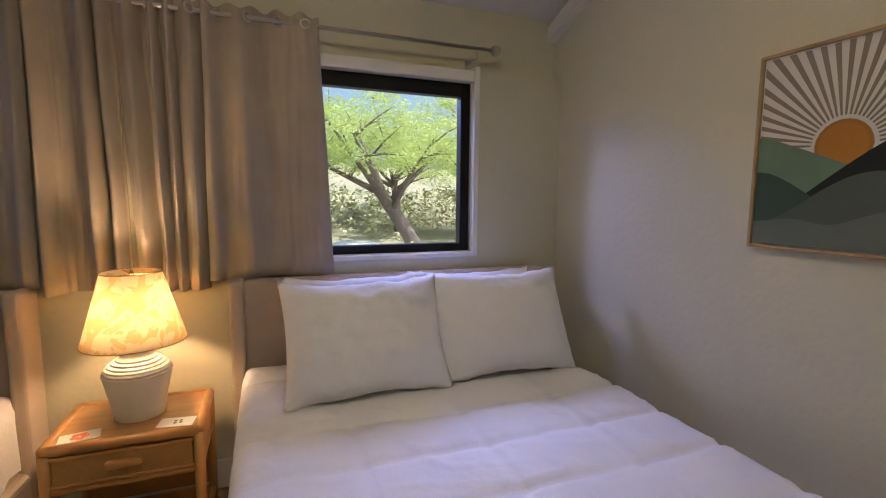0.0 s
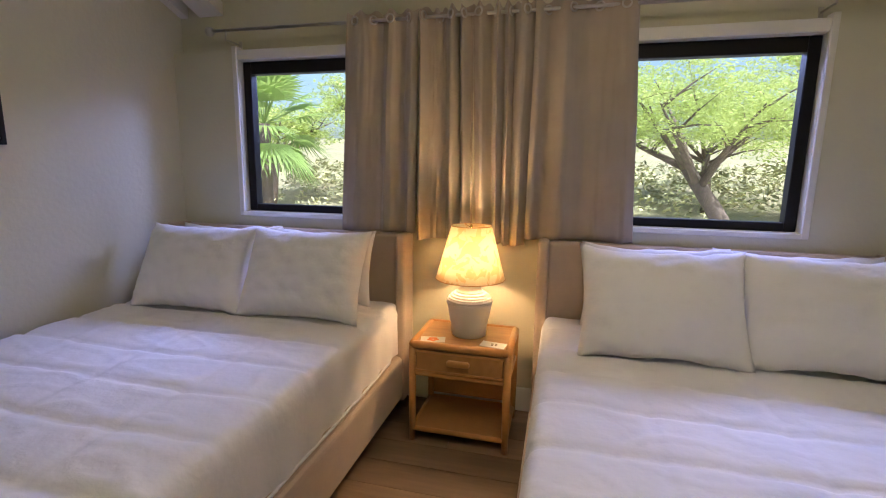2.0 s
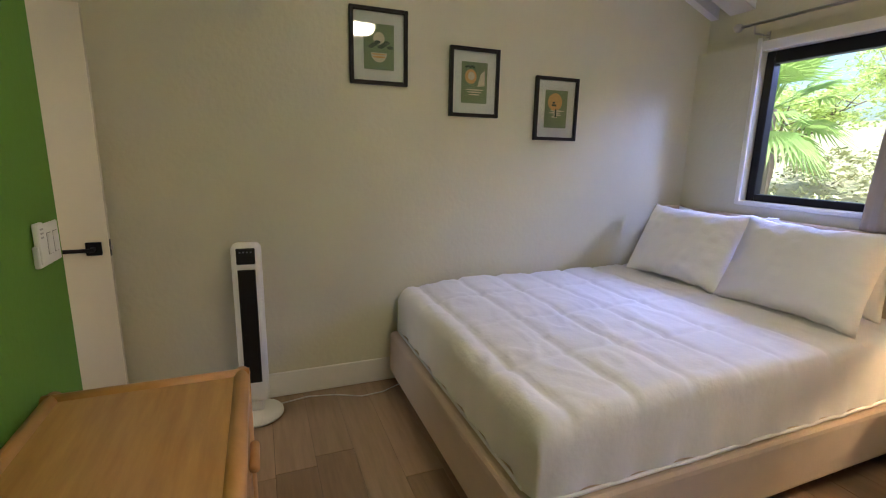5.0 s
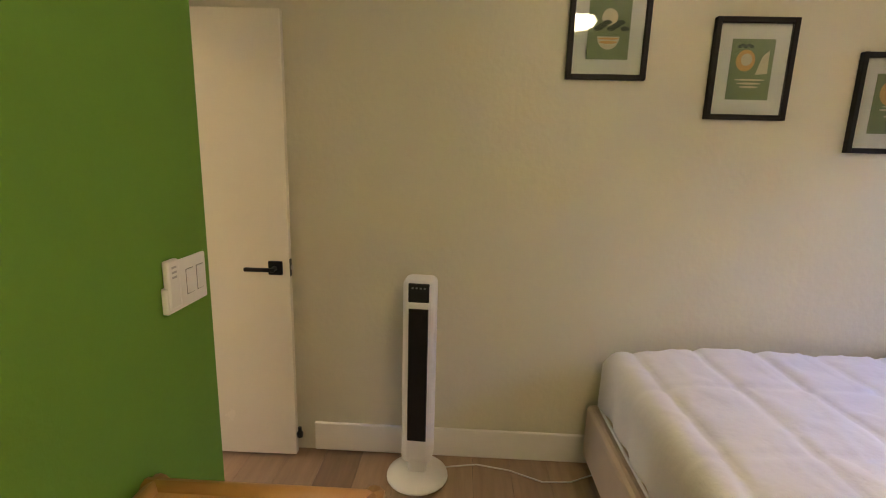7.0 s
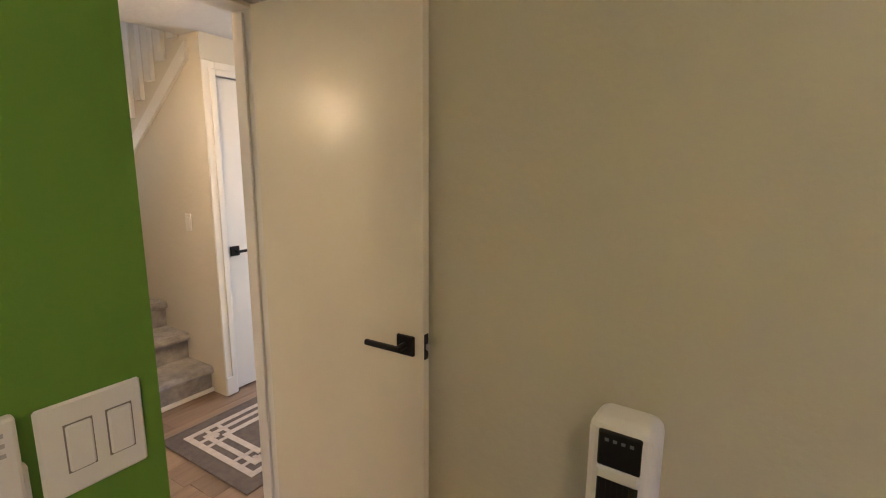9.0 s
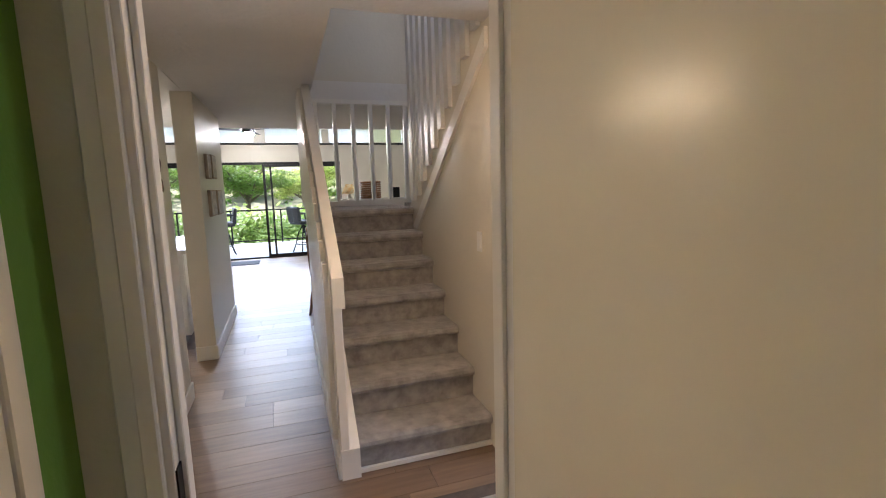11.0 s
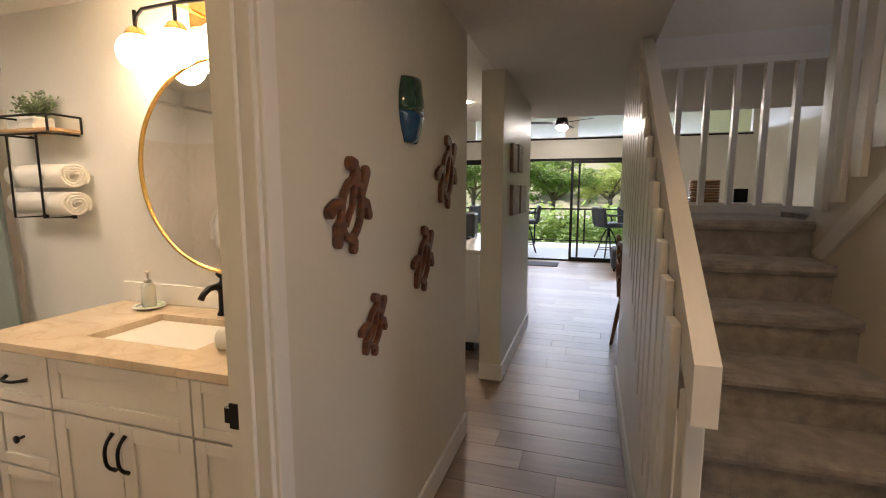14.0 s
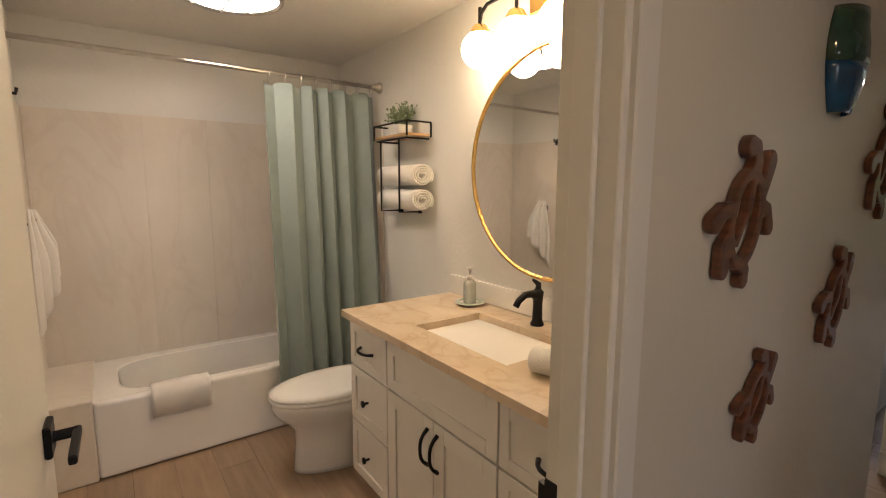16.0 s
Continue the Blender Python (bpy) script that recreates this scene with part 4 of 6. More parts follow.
PR = ((-2.392, 1.998, 0), (-1.806, 1.851, 1), (-1.212, 1.728, 2))
for yc, zc, k in PR:
    hw, hh, fw = 0.163, 0.199, 0.021
    t = thing("framed_print", (0.0, yc, zc - hh), "black-framed sage print of %s with white mat" % ("a potted plant", "sun and sail", "sun and boat")[k], "picture", "three prints on the west wall")
    bm = bmesh.new()
    box(bm, 0.001, 0.027, yc - hw, yc - hw + fw, zc - hh, zc + hh, 0.002, 1)
    box(bm, 0.001, 0.027, yc + hw - fw, yc + hw, zc - hh, zc + hh, 0.002, 1)
    box(bm, 0.001, 0.027, yc - hw + fw, yc + hw - fw, zc - hh, zc - hh + fw, 0.002, 1)
    box(bm, 0.001, 0.027, yc - hw + fw, yc + hw - fw, zc + hh - fw, zc + hh, 0.002, 1)
    part("frame", bm, BLACKF, t)
    part("mat_board", bx(0.002, 0.010, yc - hw + fw, yc + hw - fw, zc - hh + fw, zc + hh - fw), PAPER, t)
    art = part("print", bx(0.0101, 0.0125, yc - 0.085, yc + 0.085, zc - 0.118, zc + 0.118), INKG, t, "sage green print")
    if k == 0:
        part("bowl", disc(bmesh.new(), yc, zc - 0.03, 0.045, 0.05, 0.0126, 0.014, math.pi, 2 * math.pi), INKC, art)
        part("sun", disc(bmesh.new(), yc, zc + 0.045, 0.032, 0.032, 0.0126, 0.0135), INKC, art)
        bm = bmesh.new()
        for a in range(7):
            disc(bm, yc - 0.045 + 0.018 * a, zc + 0.0 + 0.012 * (a % 3), 0.018, 0.009, 0.0141, 0.015)
        part("leaves", bm, INKD, art)
        part("bands", disc(disc(bmesh.new(), yc, zc - 0.052, 0.036, 0.006, 0.0141, 0.015), yc, zc - 0.038, 0.042, 0.004, 0.0141, 0.015), INKY, art)
    elif k == 1:
        part("sun", disc(bmesh.new(), yc - 0.025, zc + 0.035, 0.038, 0.042, 0.0126, 0.0135), INKY, art)
        part("moon", disc(bmesh.new(), yc - 0.022, zc + 0.038, 0.022, 0.024, 0.0136, 0.0142), INKC, art)
        part("sail", prism([(yc + 0.02, zc - 0.02), (yc + 0.068, zc - 0.015), (yc + 0.066, zc + 0.075), (yc + 0.04, zc + 0.05)], "x", 0.0126, 0.0135), INKC, art)
        bm = bmesh.new()
        for a in range(3):
            disc(bm, yc, zc - 0.04 - 0.014 * a, 0.062 - 0.012 * a, 0.004, 0.0136, 0.0142)
        part("waves", bm, INKC, art)
        bm = bmesh.new()
        for a in range(5):
            disc(bm, yc - 0.055 + 0.012 * a, zc + 0.088 + 0.006 * (a % 2), 0.009, 0.006, 0.0126, 0.0135)
        part("leaves", bm, INKD, art)
    else:
        part("sun", disc(bmesh.new(), yc - 0.01, zc + 0.045, 0.055, 0.055, 0.0126, 0.0135), INKY, art)
        bm = bmesh.new()
        box(bm, 0.0136, 0.0142, yc - 0.035, yc + 0.0, zc + 0.018, zc + 0.03)
        box(bm, 0.0136, 0.0142, yc - 0.03, yc - 0.01, zc + 0.035, zc + 0.045)
        box(bm, 0.0136, 0.0142, yc - 0.008, yc + 0.004, zc - 0.05, zc + 0.0)
        part("boat", bm, INKD, art)
        bm = bmesh.new()
        for a in range(4):
            disc(bm, yc + 0.01 * (-1) ** a, zc - 0.01 - 0.013 * a, 0.055 - 0.011 * a, 0.0045, 0.0126, 0.0135)
        part("waves", bm, INKC, art)
    part("glazing", bx(0.0165, 0.018, yc - hw + fw, yc + hw - fw, zc - hh + fw, zc + hh - fw), GLASS, t).visible_shadow = False

# sun artwork on the east wall
AY0, AY1, AZ0, AZ1 = -1.91, -1.262, 1.31, 1.955
SY, SZ, XF = -1.524, 1.637, BW - 0.02
a = thing("sun_artwork", (BW, -1.6, AZ0), "canvas of a striped sunrise over green hills, thin oak frame", "picture")
part("canvas", bx(XF, BW - 0.001, AY0, AY1, AZ0, AZ1), mat("canvas_white", (0.72, 0.69, 0.64), 0.8, 0.03, 8, 0.3, 400), a)
OAK = mat("thin_oak_frame", (0.42, 0.28, 0.14), 0.5, 0.2, 12)
bm = bmesh.new()
for q in ((AY0 - 0.012, AY0, AZ0 - 0.012, AZ1 + 0.012), (AY1, AY1 + 0.012, AZ0 - 0.012, AZ1 + 0.012), (AY0, AY1, AZ0 - 0.012, AZ0), (AY0, AY1, AZ1, AZ1 + 0.012)):
    box(bm, BW - 0.032, BW - 0.001, q[0], q[1], q[2], q[3], 0.002, 1)
part("frame", bm, OAK, a)
RAY = mat("taupe_ray", (0.26, 0.22, 0.18), 0.8, 0.06, 12)


def clipped(poly):
    """Cut a polygon to the canvas, side by side."""
    def cut(ps, inside, meet):
        out = []
        for k in range(len(ps)):
            p, q = ps[k - 1], ps[k]
            if inside(q):
                if not inside(p):
                    out.append(meet(p, q))
                out.append(q)
            elif inside(p):
                out.append(meet(p, q))
        return out
    for ax, lim, sgn in ((0, AY0 + 0.004, 1), (0, AY1 - 0.004, -1), (1, AZ0 + 0.004, 1), (1, AZ1 - 0.004, -1)):
        def inside(p, ax=ax, lim=lim, sgn=sgn):
            return (p[ax] - lim) * sgn >= 0

        def meet(p, q, ax=ax, lim=lim):
            s = (lim - p[ax]) / (q[ax] - p[ax])
            return (p[0] + (q[0] - p[0]) * s, p[1] + (q[1] - p[1]) * s)
        poly = cut(poly, inside, meet)
        if not poly:
            return poly
    return poly


for k in range(25):
    an = math.pi * (k + 0.5) / 25
    w1 = 0.026
    p = clipped([(SY + 0.092 * math.cos(an - 0.03), SZ + 0.092 * math.sin(an - 0.03)), (SY + 0.092 * math.cos(an + 0.03), SZ + 0.092 * math.sin(an + 0.03)), (SY + 0.9 * math.cos(an + w1), SZ + 0.9 * math.sin(an + w1)), (SY + 0.9 * math.cos(an - w1), SZ + 0.9 * math.sin(an - w1))])
    if len(p) > 2:
        part("ray", prism(p, "x", XF - 0.0012, XF - 0.0002), RAY, a)
part("sun_rim", disc(bmesh.new(), SY, SZ, 0.080, 0.080, XF - 0.002, XF - 0.0013), mat("ochre_ring", (0.36, 0.17, 0.025), 0.7), a)
part("sun", disc(bmesh.new(), SY, SZ, 0.069, 0.069, XF - 0.0028, XF - 0.0021), mat("amber_disc", (0.46, 0.20, 0.022), 0.7), a)
HILLS = (((0.16, 0.24, 0.16), (0, 0.18, 0.4, 0.7, 1), (0.385, 0.338, 0.277, 0.20, 0.18)),
         ((0.010, 0.013, 0.013), (0, 0.3, 0.43, 0.585, 0.8, 1), (0.05, 0.20, 0.267, 0.336, 0.40, 0.42)),
         ((0.045, 0.085, 0.06), (0, 0.12, 0.26, 0.5, 1), (0.263, 0.24, 0.181, 0.08, 0.02)),
         ((0.085, 0.11, 0.085), (0, 0.21, 0.35, 0.5, 0.7, 1), (0.06, 0.129, 0.20, 0.246, 0.24, 0.18)),
         ((0.13, 0.16, 0.13), (0, 0.21, 0.38, 0.61, 0.8, 1), (0.079, 0.099, 0.073, 0.131, 0.14, 0.11)))
for k, (col, us, zs) in enumerate(HILLS):
    raw = [float(np.interp(q / 60, us, zs)) for q in range(61)]
    top = []
    for q in range(61):
        near = raw[max(0, q - 4):q + 5]
        top.append((AY1 - 0.003 + (AY0 - AY1 + 0.006) * q / 60, AZ0 + sum(near) / len(near)))
    poly = top + [(AY0 + 0.003, AZ0 + 0.003), (AY1 - 0.003, AZ0 + 0.003)]
    part("hill", prism(poly, "x", XF - 0.0036 - 0.0008 * k, XF - 0.0030 - 0.0008 * k), mat("hill_ink", col, 0.8, 0.06, 14), a)

# tower fan
FX, FY = 0.168, -3.13
f = thing("tower_fan", (FX, FY, 0), "white tower fan with black front grille", "fan")
part("base", lathe([(0.135, 0.006), (0.142, 0.012), (0.14, 0.022), (0.10, 0.034), (0.05, 0.042), (0.0, 0.044)], (FX, FY, 0), 36), PLASTICW, f, "", True)
part("neck", bx(FX - 0.035, FX + 0.035, FY - 0.045, FY + 0.045, 0.04, 0.13, 0.02, 3), PLASTICW, f)
M = Matrix.Translation((FX, FY, 0)) @ pose(0, 0, 0, 0, 0, -3) @ Matrix.Translation((-FX, -FY, 0))
part("body", bx(FX - 0.06, FX + 0.055, FY - 0.071, FY + 0.071, 0.10, 0.965, 0.03, 4, M), PLASTICW, f)
gr = part("grille", bx(FX + 0.046, FX + 0.058, FY - 0.043, FY + 0.043, 0.22, 0.84, 0.005, 2, M), PLASTICB, f, "black slotted grille")
for k in range(7):
    part("bar", bx(FX + 0.056, FX + 0.0588, FY - 0.036 + k * 0.012 - 0.002, FY - 0.036 + k * 0.012 + 0.002, 0.225, 0.835, m=M), PLASTICB, gr)
part("control_panel", bx(FX + 0.046, FX + 0.0575, FY - 0.045, FY + 0.045, 0.865, 0.948, 0.005, 2, M), PLASTICB, f, "glossy black control panel")
part("band", bx(FX + 0.045, FX + 0.062, FY - 0.045, FY + 0.045, 0.838, 0.866, 0.006, 2, M), PLASTICW, f)
bm = bmesh.new()
for k in range(4):
    box(bm, FX + 0.0575, FX + 0.0585, FY - 0.03 + k * 0.017, FY - 0.022 + k * 0.017, 0.925, 0.932, m=M)
part("buttons", bm, mat("grey_marks", (0.25, 0.25, 0.25), 0.5), f)
cable = [(0.10, -3.00, 0.008), (0.07, -2.85, 0.008), (0.10, -2.7, 0.008), (0.17, -2.55, 0.008), (0.16, -2.42, 0.008), (0.10, -2.3, 0.008), (0.07, -2.1, 0.008)]
tagged(part("power_cable", tube(cable, 0.0035, 6), PLASTICW, None, "", True), "white fan power cable lying along the floor", "cable")

# rattan chest against the green wall
dx0, dx1, dy0, dy1, dz = 1.185, 2.10, -3.64, -3.11, 0.755
t = thing("rattan_dresser", ((dx0 + dx1) / 2, -3.3, 0), "golden rattan dresser with honey wood top", "dresser")
part("body", bx(dx0 + 0.03, dx1 - 0.03, dy0 + 0.03, dy1 - 0.03, 0.09, dz - 0.03), CANEWEAVE, t)
part("top", bx(dx0 + 0.035, dx1 - 0.035, dy0 + 0.035, dy1 - 0.035, dz - 0.03, dz - 0.007), WOODTOP, t)
for a in (dx0 + 0.024, dx1 - 0.024):
    for b in (dy0 + 0.024, dy1 - 0.024):
        part("leg", tube([(a, b, 0), (a, b, dz - 0.03)], 0.024, 12), CANE, t, "", True)
    part("top_edge", tube([(a, dy0 + 0.002, dz - 0.018), (a, dy1 - 0.002, dz - 0.018)], 0.024, 12), CANE, t, "", True)
for b in (dy0 + 0.024, dy1 - 0.024):
    part("top_edge", tube([(dx0 + 0.002, b, dz - 0.018), (dx1 - 0.002, b, dz - 0.018)], 0.024, 12), CANE, t, "", True)
for k in range(3):
    z0 = 0.12 + k * 0.195
    dr = part("drawer", bx(dx0 + 0.055, dx1 - 0.055, dy1 - 0.03, dy1 - 0.012, z0, z0 + 0.178, 0.004, 1), CANEWEAVE, t, "woven drawer front")
    for q in (dx0 + 0.25, dx1 - 0.25):
        part("pull", tube([(q - 0.055, dy1 + 0.006, z0 + 0.09), (q + 0.055, dy1 + 0.006, z0 + 0.09)], 0.014, 10), CANE, dr, "", True)

# switch plates on the green wall
GY = -3.66
t = thing("light_switch", (0.93, GY, 1.09), "white double rocker switch plate on the green wall", "switch")
part("plate", bx(0.882, 1.0, GY, GY + 0.007, 1.08, 1.205, 0.003, 1), PLASTICW, t)
# Grey strips paint the shade in the seam round each rocker; screws share it.
GAP = mat("grey_gap_shade_and_screw", (0.22, 0.22, 0.20), 0.7)
for q in (0.898, 0.944):
    part("rocker_gap_shade", bx(q - 0.0018, q + 0.0298, GY + 0.006, GY + 0.0074, 1.1102, 1.1758), GAP, t)
    part("rocker", bx(q, q + 0.028, GY + 0.006, GY + 0.011, 1.112, 1.174, 0.002, 1), PLASTICW, t)
    for z in (1.094, 1.192):
        part("screw", lathe([(0.0036, 0.0), (0.003, 0.0012)], (0, 0, 0), 8), GAP, t).matrix_local = Matrix.Translation((q + 0.014 - 0.93, 0.0075, z - 1.09)) @ pose(0, 0, 0, -90, 0, 0)
t = thing("fan_remote", (1.045, GY, 1.12), "white remote control in a wall holder", "remote")
part("holder", bx(1.012, 1.066, GY, GY + 0.016, 1.085, 1.15, 0.004, 2), PLASTICW, t)
part("remote", bx(1.017, 1.061, GY + 0.004, GY + 0.02, 1.095, 1.215, 0.005, 2), PLASTICW, t)
bm = bmesh.new()
for k in range(3):
    box(bm, 1.030, 1.048, GY + 0.020, GY + 0.0208, 1.17 + 0.012 * k, 1.175 + 0.012 * k)
part("button_marks", bm, mat("pale_grey_marks", (0.45, 0.45, 0.44), 0.6), t)

# ceiling light of the bedroom
BEDLIGHT = mat("warm_lit_diffuser", (0.9, 0.88, 0.8), 0.4, 0.0, 1, emit=(1.0, 0.76, 0.46), power=25.0)
t = thing("ceiling_light", (2.6, -1.965, 2.80), "round white bedroom ceiling light, lit", "ceiling light")
part("rod", tube([(2.6, -1.965, 3.30), (2.6, -1.965, 2.735)], 0.012, 8), STEEL, t)
part("diffuser", lathe([(0.0, -0.09), (0.13, -0.075), (0.17, -0.03), (0.16, 0.0), (0.0, 0.01)], (2.6, -1.965, 2.735), 28), BEDLIGHT, t, "lit white diffuser", True)

# ---- bathroom things ----
VX0, VX1, VF, VB, VT = 1.36, 2.80, -5.735, -6.345, 0.88
v = thing("vanity", ((VX0 + VX1) / 2, -6.05, 0), "white shaker bathroom vanity with black pulls", "vanity")
bm = bx(VX0, VX1, VB, VF - 0.022, 0.09, VT - 0.03)
part("carcass", bm, CABINET, v)
part("toe_kick", bx(VX0, VX1 - 0.02, VB, VF - 0.07, 0.0, 0.09), CABINET, v)


def shaker(parent, name, x0, x1, z0, z1, y, rail=0.05):
    bm = bx(x0, x1, y - 0.02, y - 0.008, z0, z1)
    for q in ((x0, x0 + rail, z0, z1), (x1 - rail, x1, z0, z1), (x0 + rail, x1 - rail, z0, z0 + rail), (x0 + rail, x1 - rail, z1 - rail, z1)):
        box(bm, q[0], q[1], y - 0.009, y, q[2], q[3], 0.0015, 1)
    return part(name, bm, CABINET, parent)


def bow_pull(parent, x, z, y, length, upright):
    n = 9
    pts = []
    for k in range(n):
        s = k / (n - 1) * 2 - 1
        d = 0.034 * (1 - abs(s) ** 3) + 0.002
        pts.append((x, y + d, z + s * length / 2) if upright else (x + s * length / 2, y + d, z))
    h = part("pull", tube(pts, [0.008] + [0.0062] * (n - 2) + [0.008], 8), BLACKM, parent, "matt black bow pull", True)
    return h


c1, c2 = 2.455, 1.795
zr = [0.10, 0.365, 0.63, 0.835]
for a, b in ((c1 + 0.004, VX1 - 0.004), (VX0 + 0.004, c2 - 0.004)):
    for k in range(3):
        dr = shaker(v, "drawer", a, b, zr[k] + 0.004, zr[k + 1] - 0.004, VF, 0.045 if k < 2 else 0.04)
        if k < 2:
            xm = (a + b) / 2
            bm = lathe([(0.006, 0), (0.006, 0.018), (0.015, 0.022), (0.015, 0.03), (0.0, 0.031)], (0, 0, 0), 10)
            bmesh.ops.transform(bm, matrix=Matrix.Translation((xm, VF, (zr[k] + zr[k + 1]) / 2)) @ pose(0, 0, 0, -90, 0, 0), verts=bm.verts)
            part("knob", bm, BLACKM, dr, "matt black knob", True)
        else:
            bow_pull(dr, (a + b) / 2, (zr[2] + zr[3]) / 2, VF, 0.12, False)
shaker(v, "false_drawer", c2 + 0.004, c1 - 0.004, zr[2] + 0.004, zr[3] - 0.004, VF)
xm = (c1 + c2) / 2
for a, b, h in ((xm + 0.002, c1 - 0.004, xm + 0.03), (c2 + 0.004, xm - 0.002, xm - 0.03)):
    dr = shaker(v, "cabinet_door", a, b, zr[0] + 0.004, zr[2] - 0.004, VF, 0.06)
    bow_pull(dr, h, 0.52, VF, 0.14, True)

SX0, SX1, SY0, SY1 = 1.89, 2.42, -6.19, -5.855
ct = thing("vanity_counter", (2.1, -6.05, VT - 0.03), "cream marble vanity counter with undermount sink", "counter")
bm = bmesh.new()
for q in ((VX0 - 0.015, SX0, VB, -5.705), (SX1, VX1 + 0.03, VB, -5.705), (SX0, SX1, VB, SY0), (SX0, SX1, SY1, -5.705)):
    box(bm, q[0], q[1], q[2], q[3], VT - 0.03, VT)
bmesh.ops.remove_doubles(bm, verts=bm.verts, dist=0.0005)
part("slab", bm, MARBLE, ct)
part("backsplash", bx(VX0 - 0.015, VX1 + 0.02, -6.349, -6.33, VT + 0.001, VT + 0.10, 0.002, 1), PORCELAIN, ct)


def basin(u, w):
    a = 2 * math.pi * u
    k = 1 / max(abs(math.cos(a)), abs(math.sin(a)))
    s = 1 - 0.42 * w ** 1.6
    px, py = math.cos(a) * k, math.sin(a) * k
    return Vector(((SX0 + SX1) / 2 + px * (SX1 - SX0 + 0.01) / 2 * s, (SY0 + SY1) / 2 + py * (SY1 - SY0 + 0.01) / 2 * s, VT - 0.012 - 0.14 * min(1, w * 1.15) ** 0.8))


bm = grid(48, 10, basin, None, True)
bm.faces.new([x for x in bm.verts if abs(x.co.z - min(y.co.z for y in bm.verts)) < 1e-5][:48])
part("sink", bm, PORCELAIN, ct, "white rectangular porcelain sink")
part("drain", lathe([(0.022, 0.0), (0.024, 0.003), (0.0, 0.004)], (2.155, -6.02, VT - 0.1515), 16), STEEL, ct)

FX2, FY2 = 2.14, -6.265
t = thing("faucet", (FX2, FY2, VT), "matt black single-lever faucet on the counter", "faucet")
part("body", lathe([(0.028, 0), (0.028, 0.008), (0.021, 0.02), (0.019, 0.09), (0.023, 0.125), (0.024, 0.14), (0.015, 0.15), (0.0, 0.152)], (FX2, FY2, VT), 20), BLACKM, t, "", True)
part("spout", tube([(FX2, FY2, VT + 0.11), (FX2, FY2 + 0.03, VT + 0.135), (FX2, FY2 + 0.075, VT + 0.135), (FX2, FY2 + 0.11, VT + 0.115), (FX2, FY2 + 0.125, VT + 0.095)], [0.018, 0.016, 0.014, 0.013, 0.014], 12), BLACKM, t, "", True)
part("lever", tube([(FX2, FY2, VT + 0.145), (FX2 + 0.002, FY2 - 0.004, VT + 0.17), (FX2 + 0.012, FY2 + 0.02, VT + 0.19)], [0.014, 0.012, 0.006], 10), BLACKM, t, "", True)
DX, DY = 2.56, -6.25
t = thing("soap_dish", (DX, DY, VT), "small white saucer with a pale green rim", "dish")
part("saucer", lathe([(0.035, 0.0), (0.05, 0.006), (0.073, 0.014), (0.072, 0.017), (0.048, 0.010), (0.0, 0.008)], (DX, DY, VT), 28), PORCELAIN, t, "", True)
part("green_rim", tube([(DX + 0.058 * math.cos(k * 0.2244), DY + 0.058 * math.sin(k * 0.2244), VT + 0.0145) for k in range(28)], 0.003, 6, None, True), mat("pale_green_glaze", (0.35, 0.5, 0.33), 0.3), t)
FROST = mat("frosted_glass", (0.72, 0.74, 0.70), 0.15, 0.03, 8)
FROST.node_tree.nodes["Principled BSDF"].inputs["Transmission Weight"].default_value = 0.6
t = thing("soap_dispenser", (DX, DY, VT + 0.01), "clear glass soap dispenser with steel pump", "soap dispenser")
part("bottle", lathe([(0.0, 0.0101), (0.03, 0.0102), (0.031, 0.02), (0.031, 0.105), (0.022, 0.12), (0.014, 0.124)], (DX, DY, VT), 20), FROST, t, "", True)
part("pump", lathe([(0.015, 0.122), (0.016, 0.138), (0.006, 0.142), (0.006, 0.168), (0.010, 0.17), (0.010, 0.178), (0.0, 0.18)], (DX, DY, VT), 14), STEEL, t, "", True)
part("nozzle", tube([(DX, DY, VT + 0.174), (DX - 0.03, DY + 0.02, VT + 0.172)], 0.004, 8), STEEL, t)
t = thing("hand_towel", (1.72, -5.92, VT), "rolled white hand towel on the counter", "towel")
bm = lathe([(0.0, -0.10), (0.03, -0.10), (0.04, -0.09), (0.04, 0.09), (0.03, 0.10), (0.0, 0.10)], (0, 0, 0), 20)
bmesh.ops.transform(bm, matrix=Matrix.Translation((1.72, -5.92, VT + 0.041)) @ pose(0, 0, 0, 0, 90, 20), verts=bm.verts)
part("roll", bm, TOWEL, t, "", True)

# round mirror
MX, MZ, MR, MY = 2.17, 1.535, 0.475, -6.348
t = thing("round_mirror", (MX, MY, MZ - MR), "large round wall mirror with thin brass frame", "mirror")


def ring_y(r, tr, mat_, name, lab=""):
    pts = [(MX + r * math.cos(k * math.pi / 32), MY + 0.016, MZ + r * math.sin(k * math.pi / 32)) for k in range(64)]
    part(name, tube(pts, tr, 10, None, True), mat_, t, lab, True)


ring_y(MR, 0.009, BRASS, "frame")
bm = prism([(MX + (MR - 0.004) * math.cos(k * math.pi / 32), MZ + (MR - 0.004) * math.sin(k * math.pi / 32)) for k in range(64)], "y", MY, MY + 0.014)
part("glass", bm, MIRROR, t, "silvered mirror glass")

